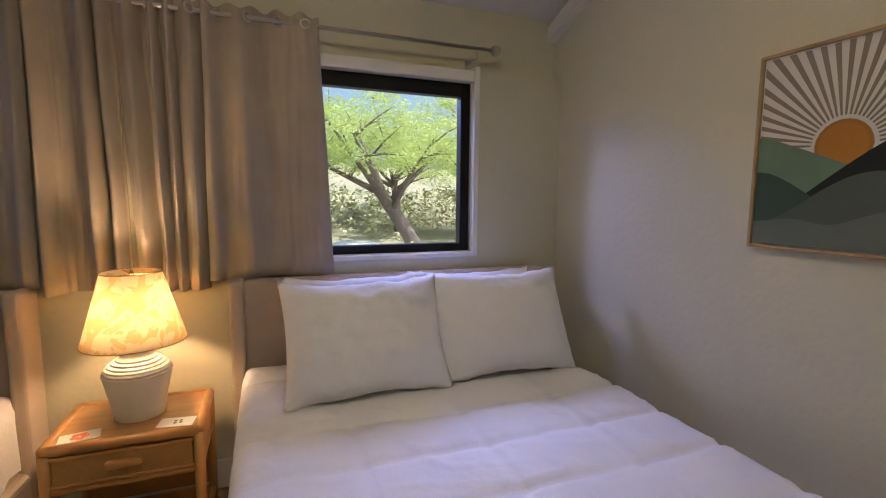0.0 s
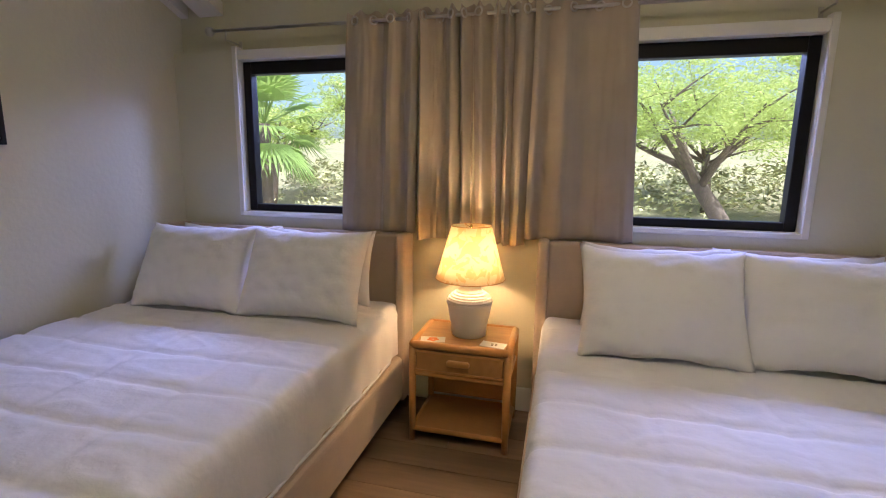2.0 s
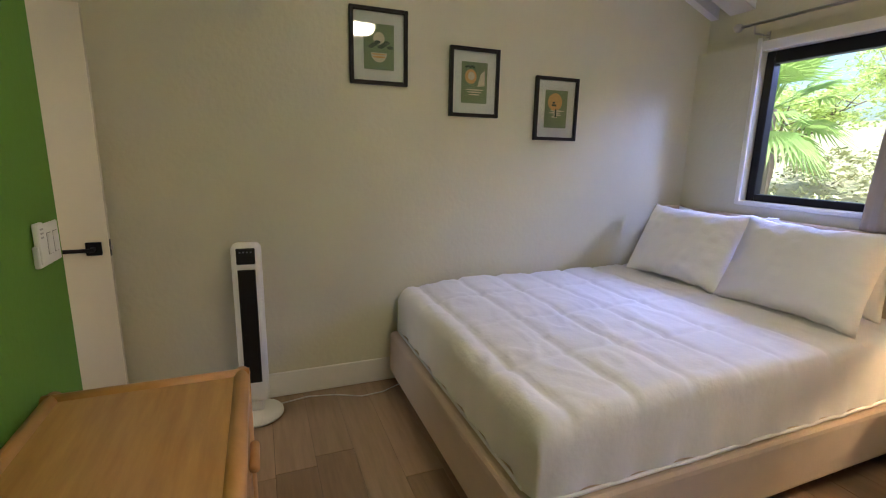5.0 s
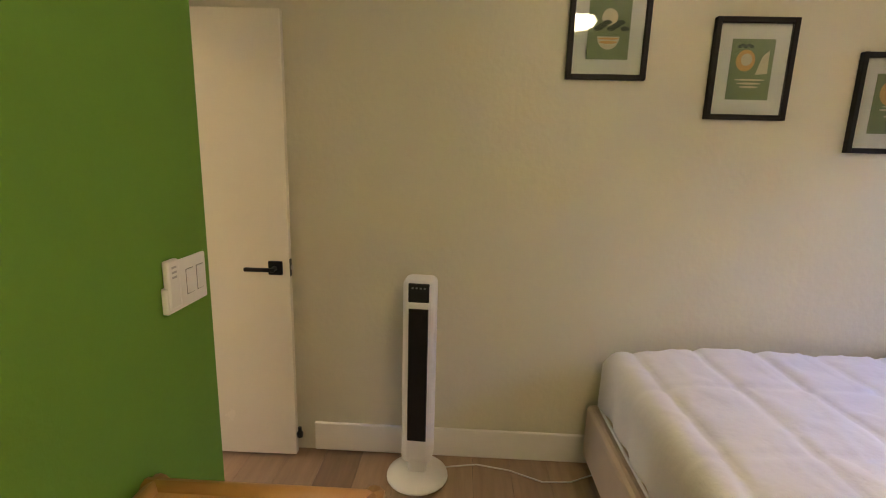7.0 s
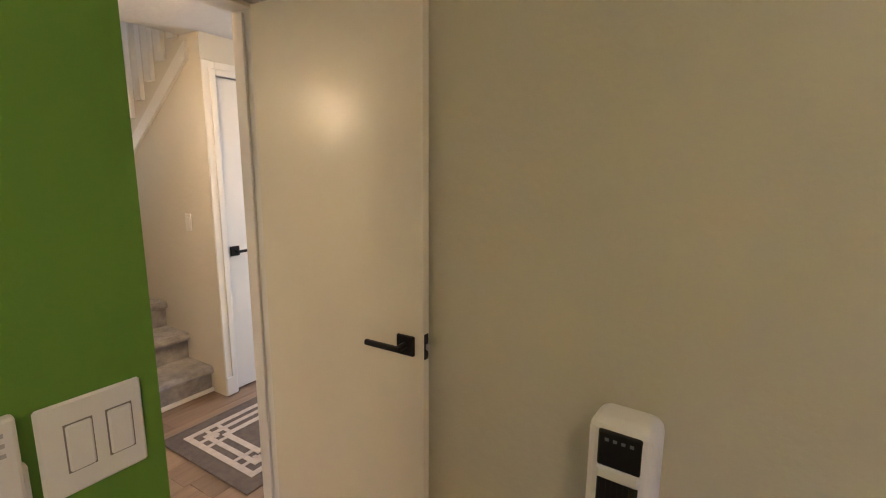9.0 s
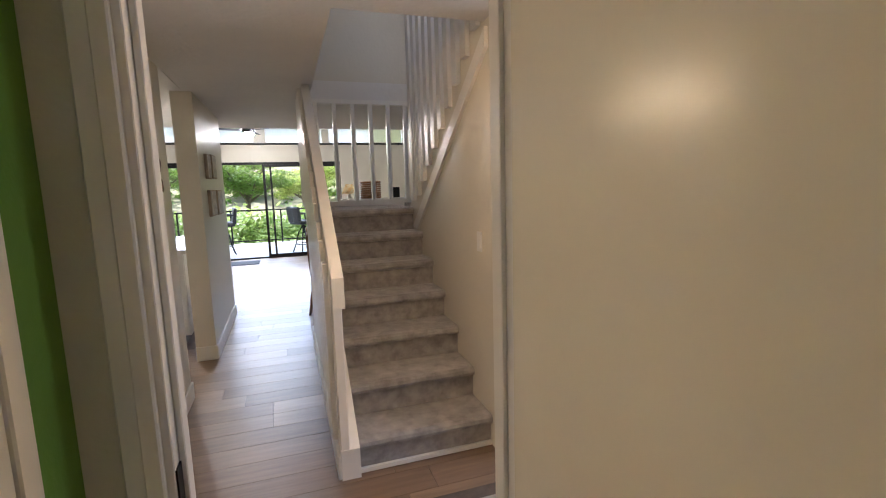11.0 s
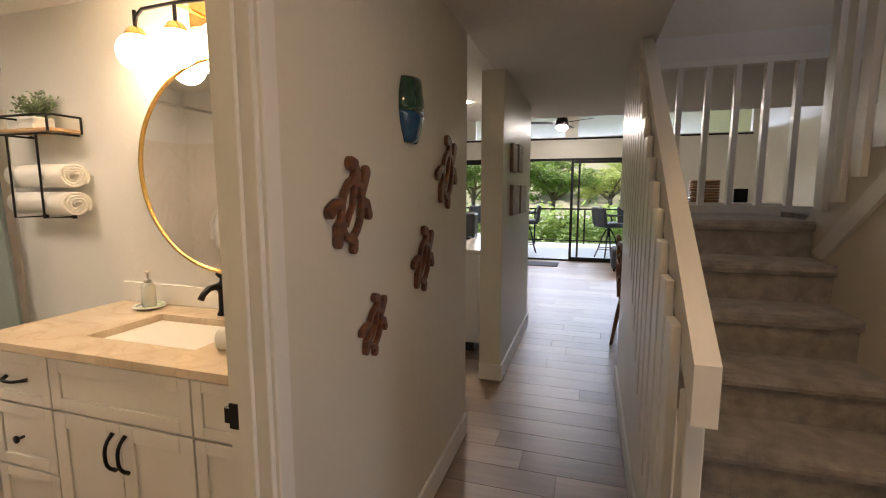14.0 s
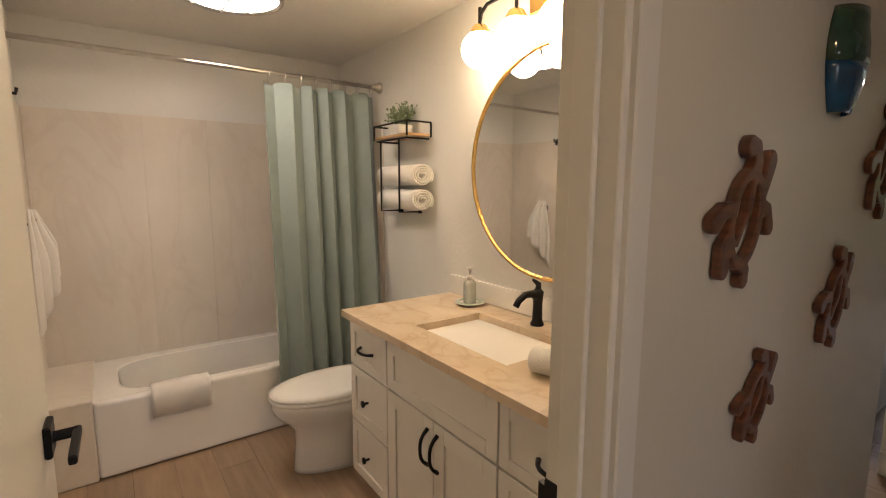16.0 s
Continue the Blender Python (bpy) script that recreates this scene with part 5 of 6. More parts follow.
# three-globe vanity light
t = thing("vanity_light", (2.235, -6.35, 2.2), "three-globe brass and black vanity light, lit", "wall light")
GZ, GYY = 2.02, -6.20
part("bar", tube([(2.452, GYY, 2.13), (2.442, GYY, 2.165), (2.407, GYY, 2.19), (2.235, GYY, 2.195), (2.066, GYY, 2.19), (2.03, GYY, 2.165), (2.018, GYY, 2.13)], 0.008, 10), BLACKM, t, "", True)
part("back_plate", bx(2.175, 2.295, -6.349, -6.33, 2.14, 2.25, 0.006, 2), BRASS, t)
part("arm", tube([(2.235, -6.335, 2.195), (2.235, GYY, 2.195)], 0.009, 10), BRASS, t)
for x in (2.452, 2.235, 2.018):
    part("stem", tube([(x, GYY, 2.19), (x, GYY, 2.115)], 0.008, 8), BLACKM, t)
    h = part("cup", lathe([(0.012, 0.105), (0.03, 0.095), (0.042, 0.075), (0.046, 0.062), (0.046, 0.055)], (x, GYY, GZ), 20), BRASS, t, "brass cup", True)
    part("globe", lathe([(0.078 * math.sin(k * math.pi / 14), -0.078 * math.cos(k * math.pi / 14)) for k in range(15)], (x, GYY, GZ), 24), GLOBE, t, "glowing opal globe", True)

# wall shelf with towels and plant
WX0, WX1, WY0, WY1, WSZ = 3.03, 3.40, -6.345, -6.19, 1.718
t = thing("towel_shelf", ((WX0 + WX1) / 2, -6.27, 1.28), "black wire wall shelf with a wooden board", "shelf")
part("board", bx(WX0, WX1, WY0, WY1, WSZ, WSZ + 0.014, 0.002, 1), mat("pale_pine_board", (0.55, 0.36, 0.18), 0.5, 0.15, 6, stretch=(1, 8, 8)), t)
w = 0.0055
zt = WSZ + 0.075
part("upper_frame", tube([(WX0, WY0, zt), (WX0, WY1, zt), (WX1, WY1, zt), (WX1, WY0, zt)], w, 6), BLACKM, t)
for x, y in ((WX0, WY0), (WX0, WY1), (WX1, WY1), (WX1, WY0)):
    part("post", tube([(x, y, WSZ - 0.004), (x, y, zt)], w, 6), BLACKM, t)
part("lower_frame", tube([(WX0 + 0.02, WY0, WSZ - 0.012), (WX0 + 0.02, WY1 - 0.01, WSZ - 0.012), (WX1 - 0.02, WY1 - 0.01, WSZ - 0.012), (WX1 - 0.02, WY0, WSZ - 0.012)], w, 6), BLACKM, t)
for x in (WX0 + 0.10, WX1 - 0.06):
    part("hanger", tube([(x, WY1 - 0.01, WSZ - 0.01), (x, WY1 - 0.01, 1.30), (x, WY0, 1.30)], w, 6), BLACKM, t)
    part("foot", lathe([(0.012, 0), (0.012, 0.02)], (x, WY0 + 0.006, 1.29), 10), BLACKM, t)
for z in (1.369, 1.505):
    tw = thing("rolled_towel", (3.2, -6.265, z), "fluffy white rolled bath towel", "towel", "rolled towels on the shelf")
    bm = bmesh.new()
    n = 90

    def spiral(u, s):
        a = u * 2 * math.pi * 3.6
        r = 0.012 + 0.052 * u + 0.002 * math.sin(a * 3)
        return Vector((WX0 - 0.03 + 0.42 * s + 0.012 * math.sin(a * 0.9) * (1 if s > 0.5 else -1), -6.27 + r * math.cos(a), z + r * math.sin(a) * 0.95))
    ob = part("roll", grid(n, 5, spiral, bm), TOWEL, tw, "", True)
    solid(ob, 0.010, 0)
t = thing("potted_plant", (3.22, -6.27, WSZ + 0.014), "small grey-green plant in a white pot", "plant")
part("pot", bx(3.17, 3.29, -6.32, -6.22, WSZ + 0.0145, WSZ + 0.075, 0.008, 2), PORCELAIN, t)
bm = bmesh.new()
rnd = random.Random(5)
stems = bmesh.new()
for k in range(46):
    a, e, ln = rnd.uniform(0, 6.28), rnd.uniform(0.25, 1.4), rnd.uniform(0.07, 0.15)
    o = Vector((3.23 + rnd.uniform(-0.04, 0.04), -6.27 + rnd.uniform(-0.03, 0.03), WSZ + 0.07))
    tip = o + ln * Vector((math.cos(a) * math.cos(e), math.sin(a) * math.cos(e) * 0.8, math.sin(e)))
    tip.y = max(tip.y, -6.34)
    tube([o, o.lerp(tip, 0.6), tip], 0.0012, 4, stems)
    for q in range(7):
        s = 0.35 + 0.65 * q / 6
        c = o.lerp(tip, s)
        d = Vector((rnd.uniform(-1, 1), rnd.uniform(-1, 1), rnd.uniform(-0.2, 1))).normalized()
        sd = d.cross(Vector((rnd.uniform(-1, 1), rnd.uniform(-1, 1), 0.3))).normalized()
        L, W = rnd.uniform(0.016, 0.026), rnd.uniform(0.006, 0.009)
        p = [c, c + d * L * 0.5 + sd * W, c + d * L, c + d * L * 0.5 - sd * W]
        for x in p:
            x.y = max(x.y, -6.345)
        bm.faces.new([bm.verts.new(x) for x in p])
part("stems", stems, SAGELEAF, t)
part("leaves", bm, SAGELEAF, t)

# tub, surround, rod, curtain
TX, TZ = 3.56, 0.40
t = thing("bathtub", (3.9, -5.5, 0), "white bathtub with a smooth apron", "bathtub")
part("apron", bx(TX, TX + 0.05, -6.345, -4.74, 0.006, TZ, 0.018, 3), PORCELAIN, t)

def tubf(u, w):
    a = 2 * math.pi * u
    k = 1 / (abs(math.cos(a)) ** 4.5 + abs(math.sin(a)) ** 4.5) ** (1 / 4.5)
    s = 1 - 0.13 * w ** 1.5
    return Vector(((TX + 0.075 + 4.15) / 2 + math.cos(a) * k * 0.262 * s, -5.56 + math.sin(a) * k * 0.71 * s, TZ - 0.01 - 0.30 * min(1, w * 1.1)))


bm = grid(112, 9, tubf, None, True)
bm.verts.ensure_lookup_table()
bm.faces.new([bm.verts[i * 9 + 8] for i in range(112)])
part("well", bm, PORCELAIN, t, "", True)


def tub_deck(u, w):
    a = 2 * math.pi * u
    q = 1 / max(abs(math.cos(a)), abs(math.sin(a)))
    x0, x1, y0, y1 = TX + 0.012, 4.226, -6.345, -4.74
    out = Vector(((x0 + x1) / 2 + math.cos(a) * q * (x1 - x0) / 2, (y0 + y1) / 2 + math.sin(a) * q * (y1 - y0) / 2, TZ - 0.001))
    edge = tubf(u, 0)
    edge.z = TZ - 0.001
    s = min(1.0, w * 1.25)
    p = out.lerp(edge, s)
    p.z -= 0.010 * max(0.0, w - 0.8) / 0.2
    return p


part("rim", grid(112, 11, tub_deck, None, True), PORCELAIN, t, "", True)
setting("tub_end_ledge", bx(TX, 4.21, -4.74, -4.52, 0.0, TZ + 0.02, 0.006, 1), SURROUND, "panelled ledge at the end of the tub", "ledge")
PX = 4.228
for a, b in ((-5.07, -4.52), (-5.42, -5.07), (-6.34, -5.42)):
    setting("tub_surround", bx(PX, 4.24, a + 0.0005, b - 0.0005, TZ, 1.86), SURROUND, "beige marble-look tub surround panel", "wall panel")
setting("tub_surround_end", bx(TX + 0.02, PX - 0.001, -6.35, -6.338, TZ, 1.86), SURROUND, "beige marble-look end panel", "wall panel")
setting("tub_surround_near", bx(TX + 0.02, PX - 0.001, -4.531, -4.52, TZ + 0.02, 1.86), SURROUND, "beige marble-look end panel", "wall panel")
tw = thing("bath_mat", (TX, -5.1, TZ), "folded white bath mat over the tub edge", "towel")
prof = [(TX - 0.012, 0.265), (TX - 0.014, 0.36), (TX - 0.006, TZ + 0.010), (TX + 0.03, TZ + 0.014), (TX + 0.09, TZ + 0.008), (TX + 0.098, 0.33)]
ob = part("cloth", grid(16, 6, lambda u, w: Vector((prof[round(w * 5)][0] + 0.003 * noise.noise(Vector((u * 5, w * 6, 0))), -5.255 + 0.275 * u, prof[round(w * 5)][1] + 0.006 * noise.noise(Vector((u * 4, w, 2)))))), TOWEL, tw, "", True)
solid(ob, 0.006, 1)
RX, RZ2 = 3.61, 2.07
t = thing("shower_rod", (RX, -5.4, RZ2), "brushed nickel shower curtain rod", "rod")
part("tube", tube([(RX, -6.345, RZ2), (RX, -4.525, RZ2)], 0.0125, 12), STEEL, t, "", True)
for y, s in ((-6.347, 1), (-4.523, -1)):
    bm = lathe([(0.034, 0), (0.034, 0.012), (0.022, 0.03), (0.016, 0.055), (0.013, 0.06)], (0, 0, 0), 20)
    bmesh.ops.transform(bm, matrix=Matrix.Translation((RX, y, RZ2)) @ pose(0, 0, 0, -90 * s, 0, 0), verts=bm.verts)
    part("flange", bm, STEEL, t, "", True)


def shower_fold(u, w):
    a = 2 * math.pi * 6.0 * (u + 0.035 * math.sin(2 * math.pi * 1.6 * u + 1.0) + 0.02 * noise.noise(Vector((u * 4, 2, w * 0.8))))
    am = (0.030 + 0.020 * w) * (0.7 + 0.6 * noise.noise(Vector((u * 5, 9, 0))) + 0.3)
    y = -6.31 + (0.70 + 0.02 * w) * u + 0.008 * math.sin(2 * a)
    return Vector((RX + 0.002 - 0.125 * w + am * math.sin(a), y, RZ2 - 0.055 - (RZ2 - 0.21) * w + (1 - w) ** 12 * 0.01 * math.cos(a)))


ob = part("shower_curtain", grid(150, 30, shower_fold), SAGE, None, "", True)
solid(ob, 0.002)
tagged(ob, "sage green fabric shower curtain drawn aside", "shower curtain")
for k in range(8):
    y = -6.28 + 0.09 * k
    part("hook", tube([(RX + 0.019 * math.cos(h * math.pi / 8), y, RZ2 - 0.020 + 0.036 * math.sin(h * math.pi / 8)) for h in range(16)], 0.002, 6, None, True), STEEL, ob)

# toilet
TCX = 3.10
t = thing("toilet", (TCX, -5.9, 0), "white porcelain toilet with closed lid", "toilet")


def loft(sections, n=36):
    """sections: (z, half width, y front, y back)."""
    bm = bmesh.new()
    rings = []
    for z, hw, yf, yb in sections:
        ring = []
        for k in range(n):
            a = 2 * math.pi * k / n
            c, s = math.cos(a), math.sin(a)
            yy = (yf + yb) / 2 + s * (yf - yb) / 2
            taper = 1 - 0.18 * max(0, s) ** 2
            ring.append(bm.verts.new((TCX + hw * taper * math.copysign(abs(c) ** 0.8, c), yy, z)))
        rings.append(ring)
    for a, b in zip(rings, rings[1:]):
        for k in range(n):
            bm.faces.new((a[k], a[(k + 1) % n], b[(k + 1) % n], b[k]))
    bm.faces.new(rings[0])
    bm.faces.new(rings[-1])
    return bm


part("bowl", loft([(0.0, 0.142, -5.545, -6.22), (0.02, 0.138, -5.552, -6.22), (0.15, 0.130, -5.560, -6.2), (0.22, 0.140, -5.555, -6.2), (0.275, 0.168, -5.510, -6.2), (0.32, 0.186, -5.462, -6.2), (0.36, 0.192, -5.448, -6.2), (0.385, 0.184, -5.456, -6.19)]), PORCELAIN, t, "", True)
part("seat", loft([(0.386, 0.190, -5.448, -6.06), (0.392, 0.196, -5.438, -6.065), (0.402, 0.196, -5.438, -6.065), (0.406, 0.190, -5.448, -6.06)]), PORCELAIN, t, "white toilet seat", True)
part("lid", loft([(0.409, 0.194, -5.446, -6.07), (0.414, 0.194, -5.440, -6.075), (0.424, 0.194, -5.442, -6.075), (0.432, 0.17, -5.465, -6.06), (0.436, 0.12, -5.52, -6.02)]), PORCELAIN, t, "white toilet lid", True)
part("tank", bx(TCX - 0.2, TCX + 0.2, -6.34, -6.15, 0.38, 0.665, 0.025, 3), PORCELAIN, t)
part("tank_lid", bx(TCX - 0.21, TCX + 0.21, -6.345, -6.14, 0.667, 0.70, 0.012, 2), PORCELAIN, t)

# hooks and hanging towel on the north wall
HY = -4.531
for x, z in ((3.40, 1.84), (3.66, 1.84), (3.78, 1.26)):
    h = thing("robe_hook", (x, HY, z), "matt black square wall hook", "hook", "bathroom wall hooks")
    part("plate", bx(x - 0.025, x + 0.025, HY - 0.008, HY + 0.009, z - 0.025, z + 0.025, 0.002, 1), BLACKM, h)
    part("prong", tube([(x, HY - 0.005, z), (x, HY - 0.05, z), (x, HY - 0.055, z + 0.025)], 0.007, 8), BLACKM, h)
tw = thing("hanging_towel", (3.78, HY - 0.04, 1.27), "white towel draped from a wall hook", "towel")


def drape(u, w):
    a = (u - 0.5) * 5
    spread = 0.03 + 0.075 * min(1, w * 1.6)
    return Vector((3.78 + (u - 0.5) * 2 * spread + 0.008 * math.sin(a * 4), HY - 0.035 - 0.085 * u * min(1, 0.25 + w * 1.5) - 0.02 * math.sin(u * 19) * min(1, w * 2), 1.33 - (0.30 + 0.26 * (1 - u)) * w - 0.05 * w * abs(math.sin(a * 1.7))))


ob = part("cloth", grid(40, 16, drape), TOWEL, tw, "", True)
solid(ob, 0.008, 0)

# round ceiling light
t = thing("ceiling_light", (3.22, -5.38, BC), "round bathroom ceiling light with pale rim, lit", "ceiling light")
part("rim", lathe([(0.235, 0.0), (0.24, -0.02), (0.232, -0.055), (0.215, -0.06), (0.213, -0.04)], (3.22, -5.38, BC), 40), STEEL, t, "", True)
part("diffuser", lathe([(0.0, -0.062), (0.16, -0.055), (0.213, -0.045), (0.20, -0.01)], (3.22, -5.38, BC), 40), BATHLIGHT, t, "lit glass diffuser", True)
bm = bmesh.new()
for k in range(4):
    box(bm, 3.03, 3.41, -5.384, -5.376, BC - 0.068, BC - 0.062, m=Matrix.Translation((3.22, -5.38, 0)) @ pose(0, 0, 0, 0, 0, k * 45) @ Matrix.Translation((-3.22, 5.38, 0)))
part("fretwork", bm, STEEL, t)

# ---- hall things ----


def turtle(yc, zc, h, w, tilt):
    """A flat carved turtle against the hall wall: tilted ring shell with a spine, hooked head, four flippers and a tail."""
    bm = bmesh.new()
    x0, x1 = -0.019, -0.001
    n = 40
    lean = math.radians(17)

    def ell(r1, r2, k):
        a = 2 * math.pi * k / n
        u, v = r1 * math.cos(a), r2 * math.sin(a)
        return (-(0.03 * w + u * math.cos(lean) + v * math.sin(lean)), -0.04 * h - u * math.sin(lean) + v * math.cos(lean))
    rows = []
    for k in range(n):
        o, i = ell(w * 0.25, h * 0.335, k), ell(w * 0.175, h * 0.255, k)
        rows.append([bm.verts.new((x, p[0], p[1])) for x, p in ((x0, o), (x0, i), (x1, i), (x1, o))])
    for k in range(n):
        a, b = rows[k], rows[(k + 1) % n]
        for j in range(4):
            bm.faces.new((a[j], b[j], b[(j + 1) % 4], a[(j + 1) % 4]))

    def limb(points, r):
        pts = [Vector((-p[0] * w, p[1] * h)) for p in points]
        left, right = [], []
        m_ = len(pts)
        for q, p in enumerate(pts):
            d = (pts[min(q + 1, m_ - 1)] - pts[max(q - 1, 0)]).normalized()
            nrm = Vector((-d.y, d.x)) * r[q] * w
            left.append(p + nrm)
            right.append(p - nrm)
        d = (pts[-1] - pts[-2]).normalized()
        cap = []
        for q in range(1, 8):
            a = math.pi * q / 8
            nv = Vector((-d.y, d.x))
            cap.append(pts[-1] + r[-1] * w * (nv * math.cos(a) + d * math.sin(a)))
        prism([tuple(p) for p in left + cap + right[::-1]], "x", x0, x1, bm)
    limb([(-0.12, -0.20), (-0.02, -0.08), (0.05, -0.02), (0.10, 0.19)], [0.035, 0.026, 0.028, 0.035])
    limb([(0.10, 0.24), (0.14, 0.33), (0.11, 0.41), (0.02, 0.415)], [0.085, 0.068, 0.068, 0.078])
    limb([(0.23, 0.11), (0.32, 0.22), (0.37, 0.34)], [0.075, 0.062, 0.078])
    limb([(-0.17, 0.02), (-0.30, 0.02), (-0.41, -0.05)], [0.06, 0.055, 0.074])
    limb([(0.25, 0.03), (0.37, 0.01), (0.42, -0.11)], [0.07, 0.062, 0.062])
    limb([(-0.18, -0.14), (-0.26, -0.20), (-0.27, -0.35)], [0.055, 0.06, 0.065])
    limb([(0.0, -0.33), (0.07, -0.38), (0.05, -0.435)], [0.065, 0.055, 0.068])
    ob = part("wooden_turtle", bm, TURTLE, None, "", True)
    md = ob.modifiers.new("one_piece", "REMESH")
    md.mode, md.voxel_size, md.use_smooth_shade = "VOXEL", 0.0024, True
    sm = ob.modifiers.new("worn_edge", "SMOOTH")
    sm.factor, sm.iterations = 0.5, 3
    ob.matrix_world = Matrix.Translation((HX - 0.001, yc, zc)) @ pose(0, 0, 0, tilt, 0, 0)
    return tagged(ob, "dark carved wooden turtle cut-out hung on the wall", "wall decor", "carved turtles")


turtle(-5.80, 1.395, 0.285, 0.265, 0)
turtle(-6.735, 1.522, 0.35, 0.33, 0)
turtle(-6.405, 1.156, 0.28, 0.26, 2)
turtle(-5.935, 1.008, 0.21, 0.195, 4)
t = thing("wall_pocket", (HX, -6.285, 1.61), "glossy green and blue ceramic wall pocket", "wall decor")
for nm, za, zb, col in (("blue_half", 0.0, 0.47, (0.012, 0.07, 0.16)), ("green_half", 0.47, 1.0, (0.02, 0.06, 0.035))):
    def pocket(u, w, za=za, zb=zb):
        s = za + (zb - za) * w
        half = 0.038 + 0.062 * math.sin((0.08 + 0.72 * s) * math.pi)
        a = math.pi * u
        return Vector((HX - 0.001 - 0.05 * math.sin(a) * (0.35 + 0.65 * math.sin(min(1, s + 0.15) * math.pi * 0.7)), -6.285 + half * math.cos(a), 1.613 + 0.23 * s))
    ob = part(nm, grid(20, 8, pocket), mat(nm + "_glaze", col, 0.08, 0.35, 14, coat=0.6), t, "", True)
    solid(ob, 0.005)
t = thing("light_switch", (-0.49, -5.96, 1.14), "white switch plate on the stair wall", "switch")
part("plate", bx(-0.49, -0.484, -6.0, -5.935, 1.085, 1.195, 0.002, 1), PLASTICW, t)
part("rocker", bx(-0.485, -0.480, -5.98, -5.945, 1.105, 1.175, 0.002, 1), PLASTICW, t)

t = thing("ceiling_light", (0.12, -5.2, HC), "small round entry ceiling light, lit", "ceiling light")
part("rim", lathe([(0.15, 0.0), (0.155, -0.02), (0.14, -0.03)], (0.12, -5.2, HC), 28), PLASTICW, t)
part("diffuser", lathe([(0.0, -0.07), (0.09, -0.06), (0.135, -0.03), (0.14, -0.01)], (0.12, -5.2, HC), 28), ENTRYLIGHT, t, "lit opal dome", True)

# entry rug
rx0, rx1, ry0, ry1 = -1.25, 0.03, -5.52, -4.75
t = thing("entry_rug", ((rx0 + rx1) / 2, (ry0 + ry1) / 2, 0.0), "grey-brown rug with a cream lattice border", "rug")
part("field", bx(rx0, rx1, ry0, ry1, 0.0, 0.010, 0.003, 1), RUGG, t)
bm = bmesh.new()
z0, z1 = 0.0101, 0.0125


def frame_lines(d, wd):
    a, b, c, e = rx0 + d, rx1 - d, ry0 + d, ry1 - d
    box(bm, a, b, c, c + wd, z0, z1)
    box(bm, a, b, e - wd, e, z0, z1)
    box(bm, a, a + wd, c + wd, e - wd, z0, z1)
    box(bm, b - wd, b, c + wd, e - wd, z0, z1)


frame_lines(0.085, 0.034)
frame_lines(0.155, 0.030)
frame_lines(0.225, 0.034)
for x in (rx0 + 0.2, rx0 + 0.27, rx1 - 0.2, rx1 - 0.27):
    for y in (ry0 + 0.11, ry1 - 0.225):
        box(bm, x - 0.011, x + 0.011, y, y + 0.115, z0, z1 + 0.0005)
for y in (ry0 + 0.2, ry0 + 0.27, ry1 - 0.2, ry1 - 0.27):
    for x in (rx0 + 0.11, rx1 - 0.225):
        box(bm, x, x + 0.115, y - 0.011, y + 0.011, z0, z1 + 0.0005)
part("lattice_border", bm, RUGW, t, "cream lattice lines")

# pictures on the kitchen stub wall
SAND = mat("sand_picture", (0.42, 0.34, 0.25), 0.7, 0.25, 9)
for a, b, c, e in ((-8.45, -8.24, 1.575, 1.795), (-8.79, -8.53, 1.585, 1.81), (-8.60, -8.25, 1.235, 1.475), (-9.05, -8.70, 1.23, 1.475)):
    t = thing("small_picture", (1.185, (a + b) / 2, c), "small unframed canvas in sandy tones", "picture", "four small pictures")
    part("canvas", bx(1.158, 1.184, a, b, c, e, 0.003, 1), SAND, t)
    part("image", bx(1.1565, 1.1578, a + 0.012, b - 0.012, c + 0.012, e - 0.012), mat("muted_image", (0.50, 0.46, 0.40), 0.6, 0.4, 16), t)

# ---- kitchen, living room, lanai ----
t = thing("kitchen_base_cabinet", (1.9, -8.75, 0), "white shaker base cabinet with black pulls", "cabinet")
part("carcass", bx(1.47, 2.55, -9.3, -8.47, 0.10, 0.89), CABINET, t)
part("toe_kick", bx(1.53, 2.55, -9.3, -8.53, 0.0, 0.10), PLASTICB, t)
for a, b in ((1.475, 1.99), (2.0, 2.545)):
    dr = shaker(t, "drawer", a, b, 0.70, 0.88, -8.45, 0.05)
    bow_pull(dr, (a + b) / 2, 0.79, -8.45, 0.13, False)
    dr = shaker(t, "cabinet_door", a, b, 0.11, 0.69, -8.45, 0.06)
    bow_pull(dr, (a + b) / 2, 0.64, -8.45, 0.13, False)
ct = thing("kitchen_counter", (2.0, -8.75, 0.89), "white kitchen counter on the base cabinet", "counter")
part("slab", bx(1.44, 2.58, -9.95, -8.43, 0.89, 0.93, 0.004, 1), mat("pale_quartz", (0.66, 0.62, 0.56), 0.25, 0.05, 6), ct)
part("support", bx(1.9, 2.1, -9.85, -9.31, 0.0, 0.889), CABINET, ct)
t = thing("coffee_machine", (1.80, -9.4, 0.93), "black coffee machine on the counter", "coffee machine")
part("body", bx(1.72, 1.90, -9.5, -9.3, 0.931, 1.20, 0.03, 3), PLASTICB, t)
part("tray", bx(1.74, 1.88, -9.3, -9.2, 0.931, 0.955, 0.006, 2), PLASTICB, t)
t = thing("recessed_light", (1.76, -9.0, HC), "round recessed ceiling light, lit", "ceiling light")
part("rim", lathe([(0.085, 0.0), (0.085, -0.008), (0.07, -0.010), (0.068, 0.0)], (1.76, -9.02, HC), 28), PLASTICW, t)
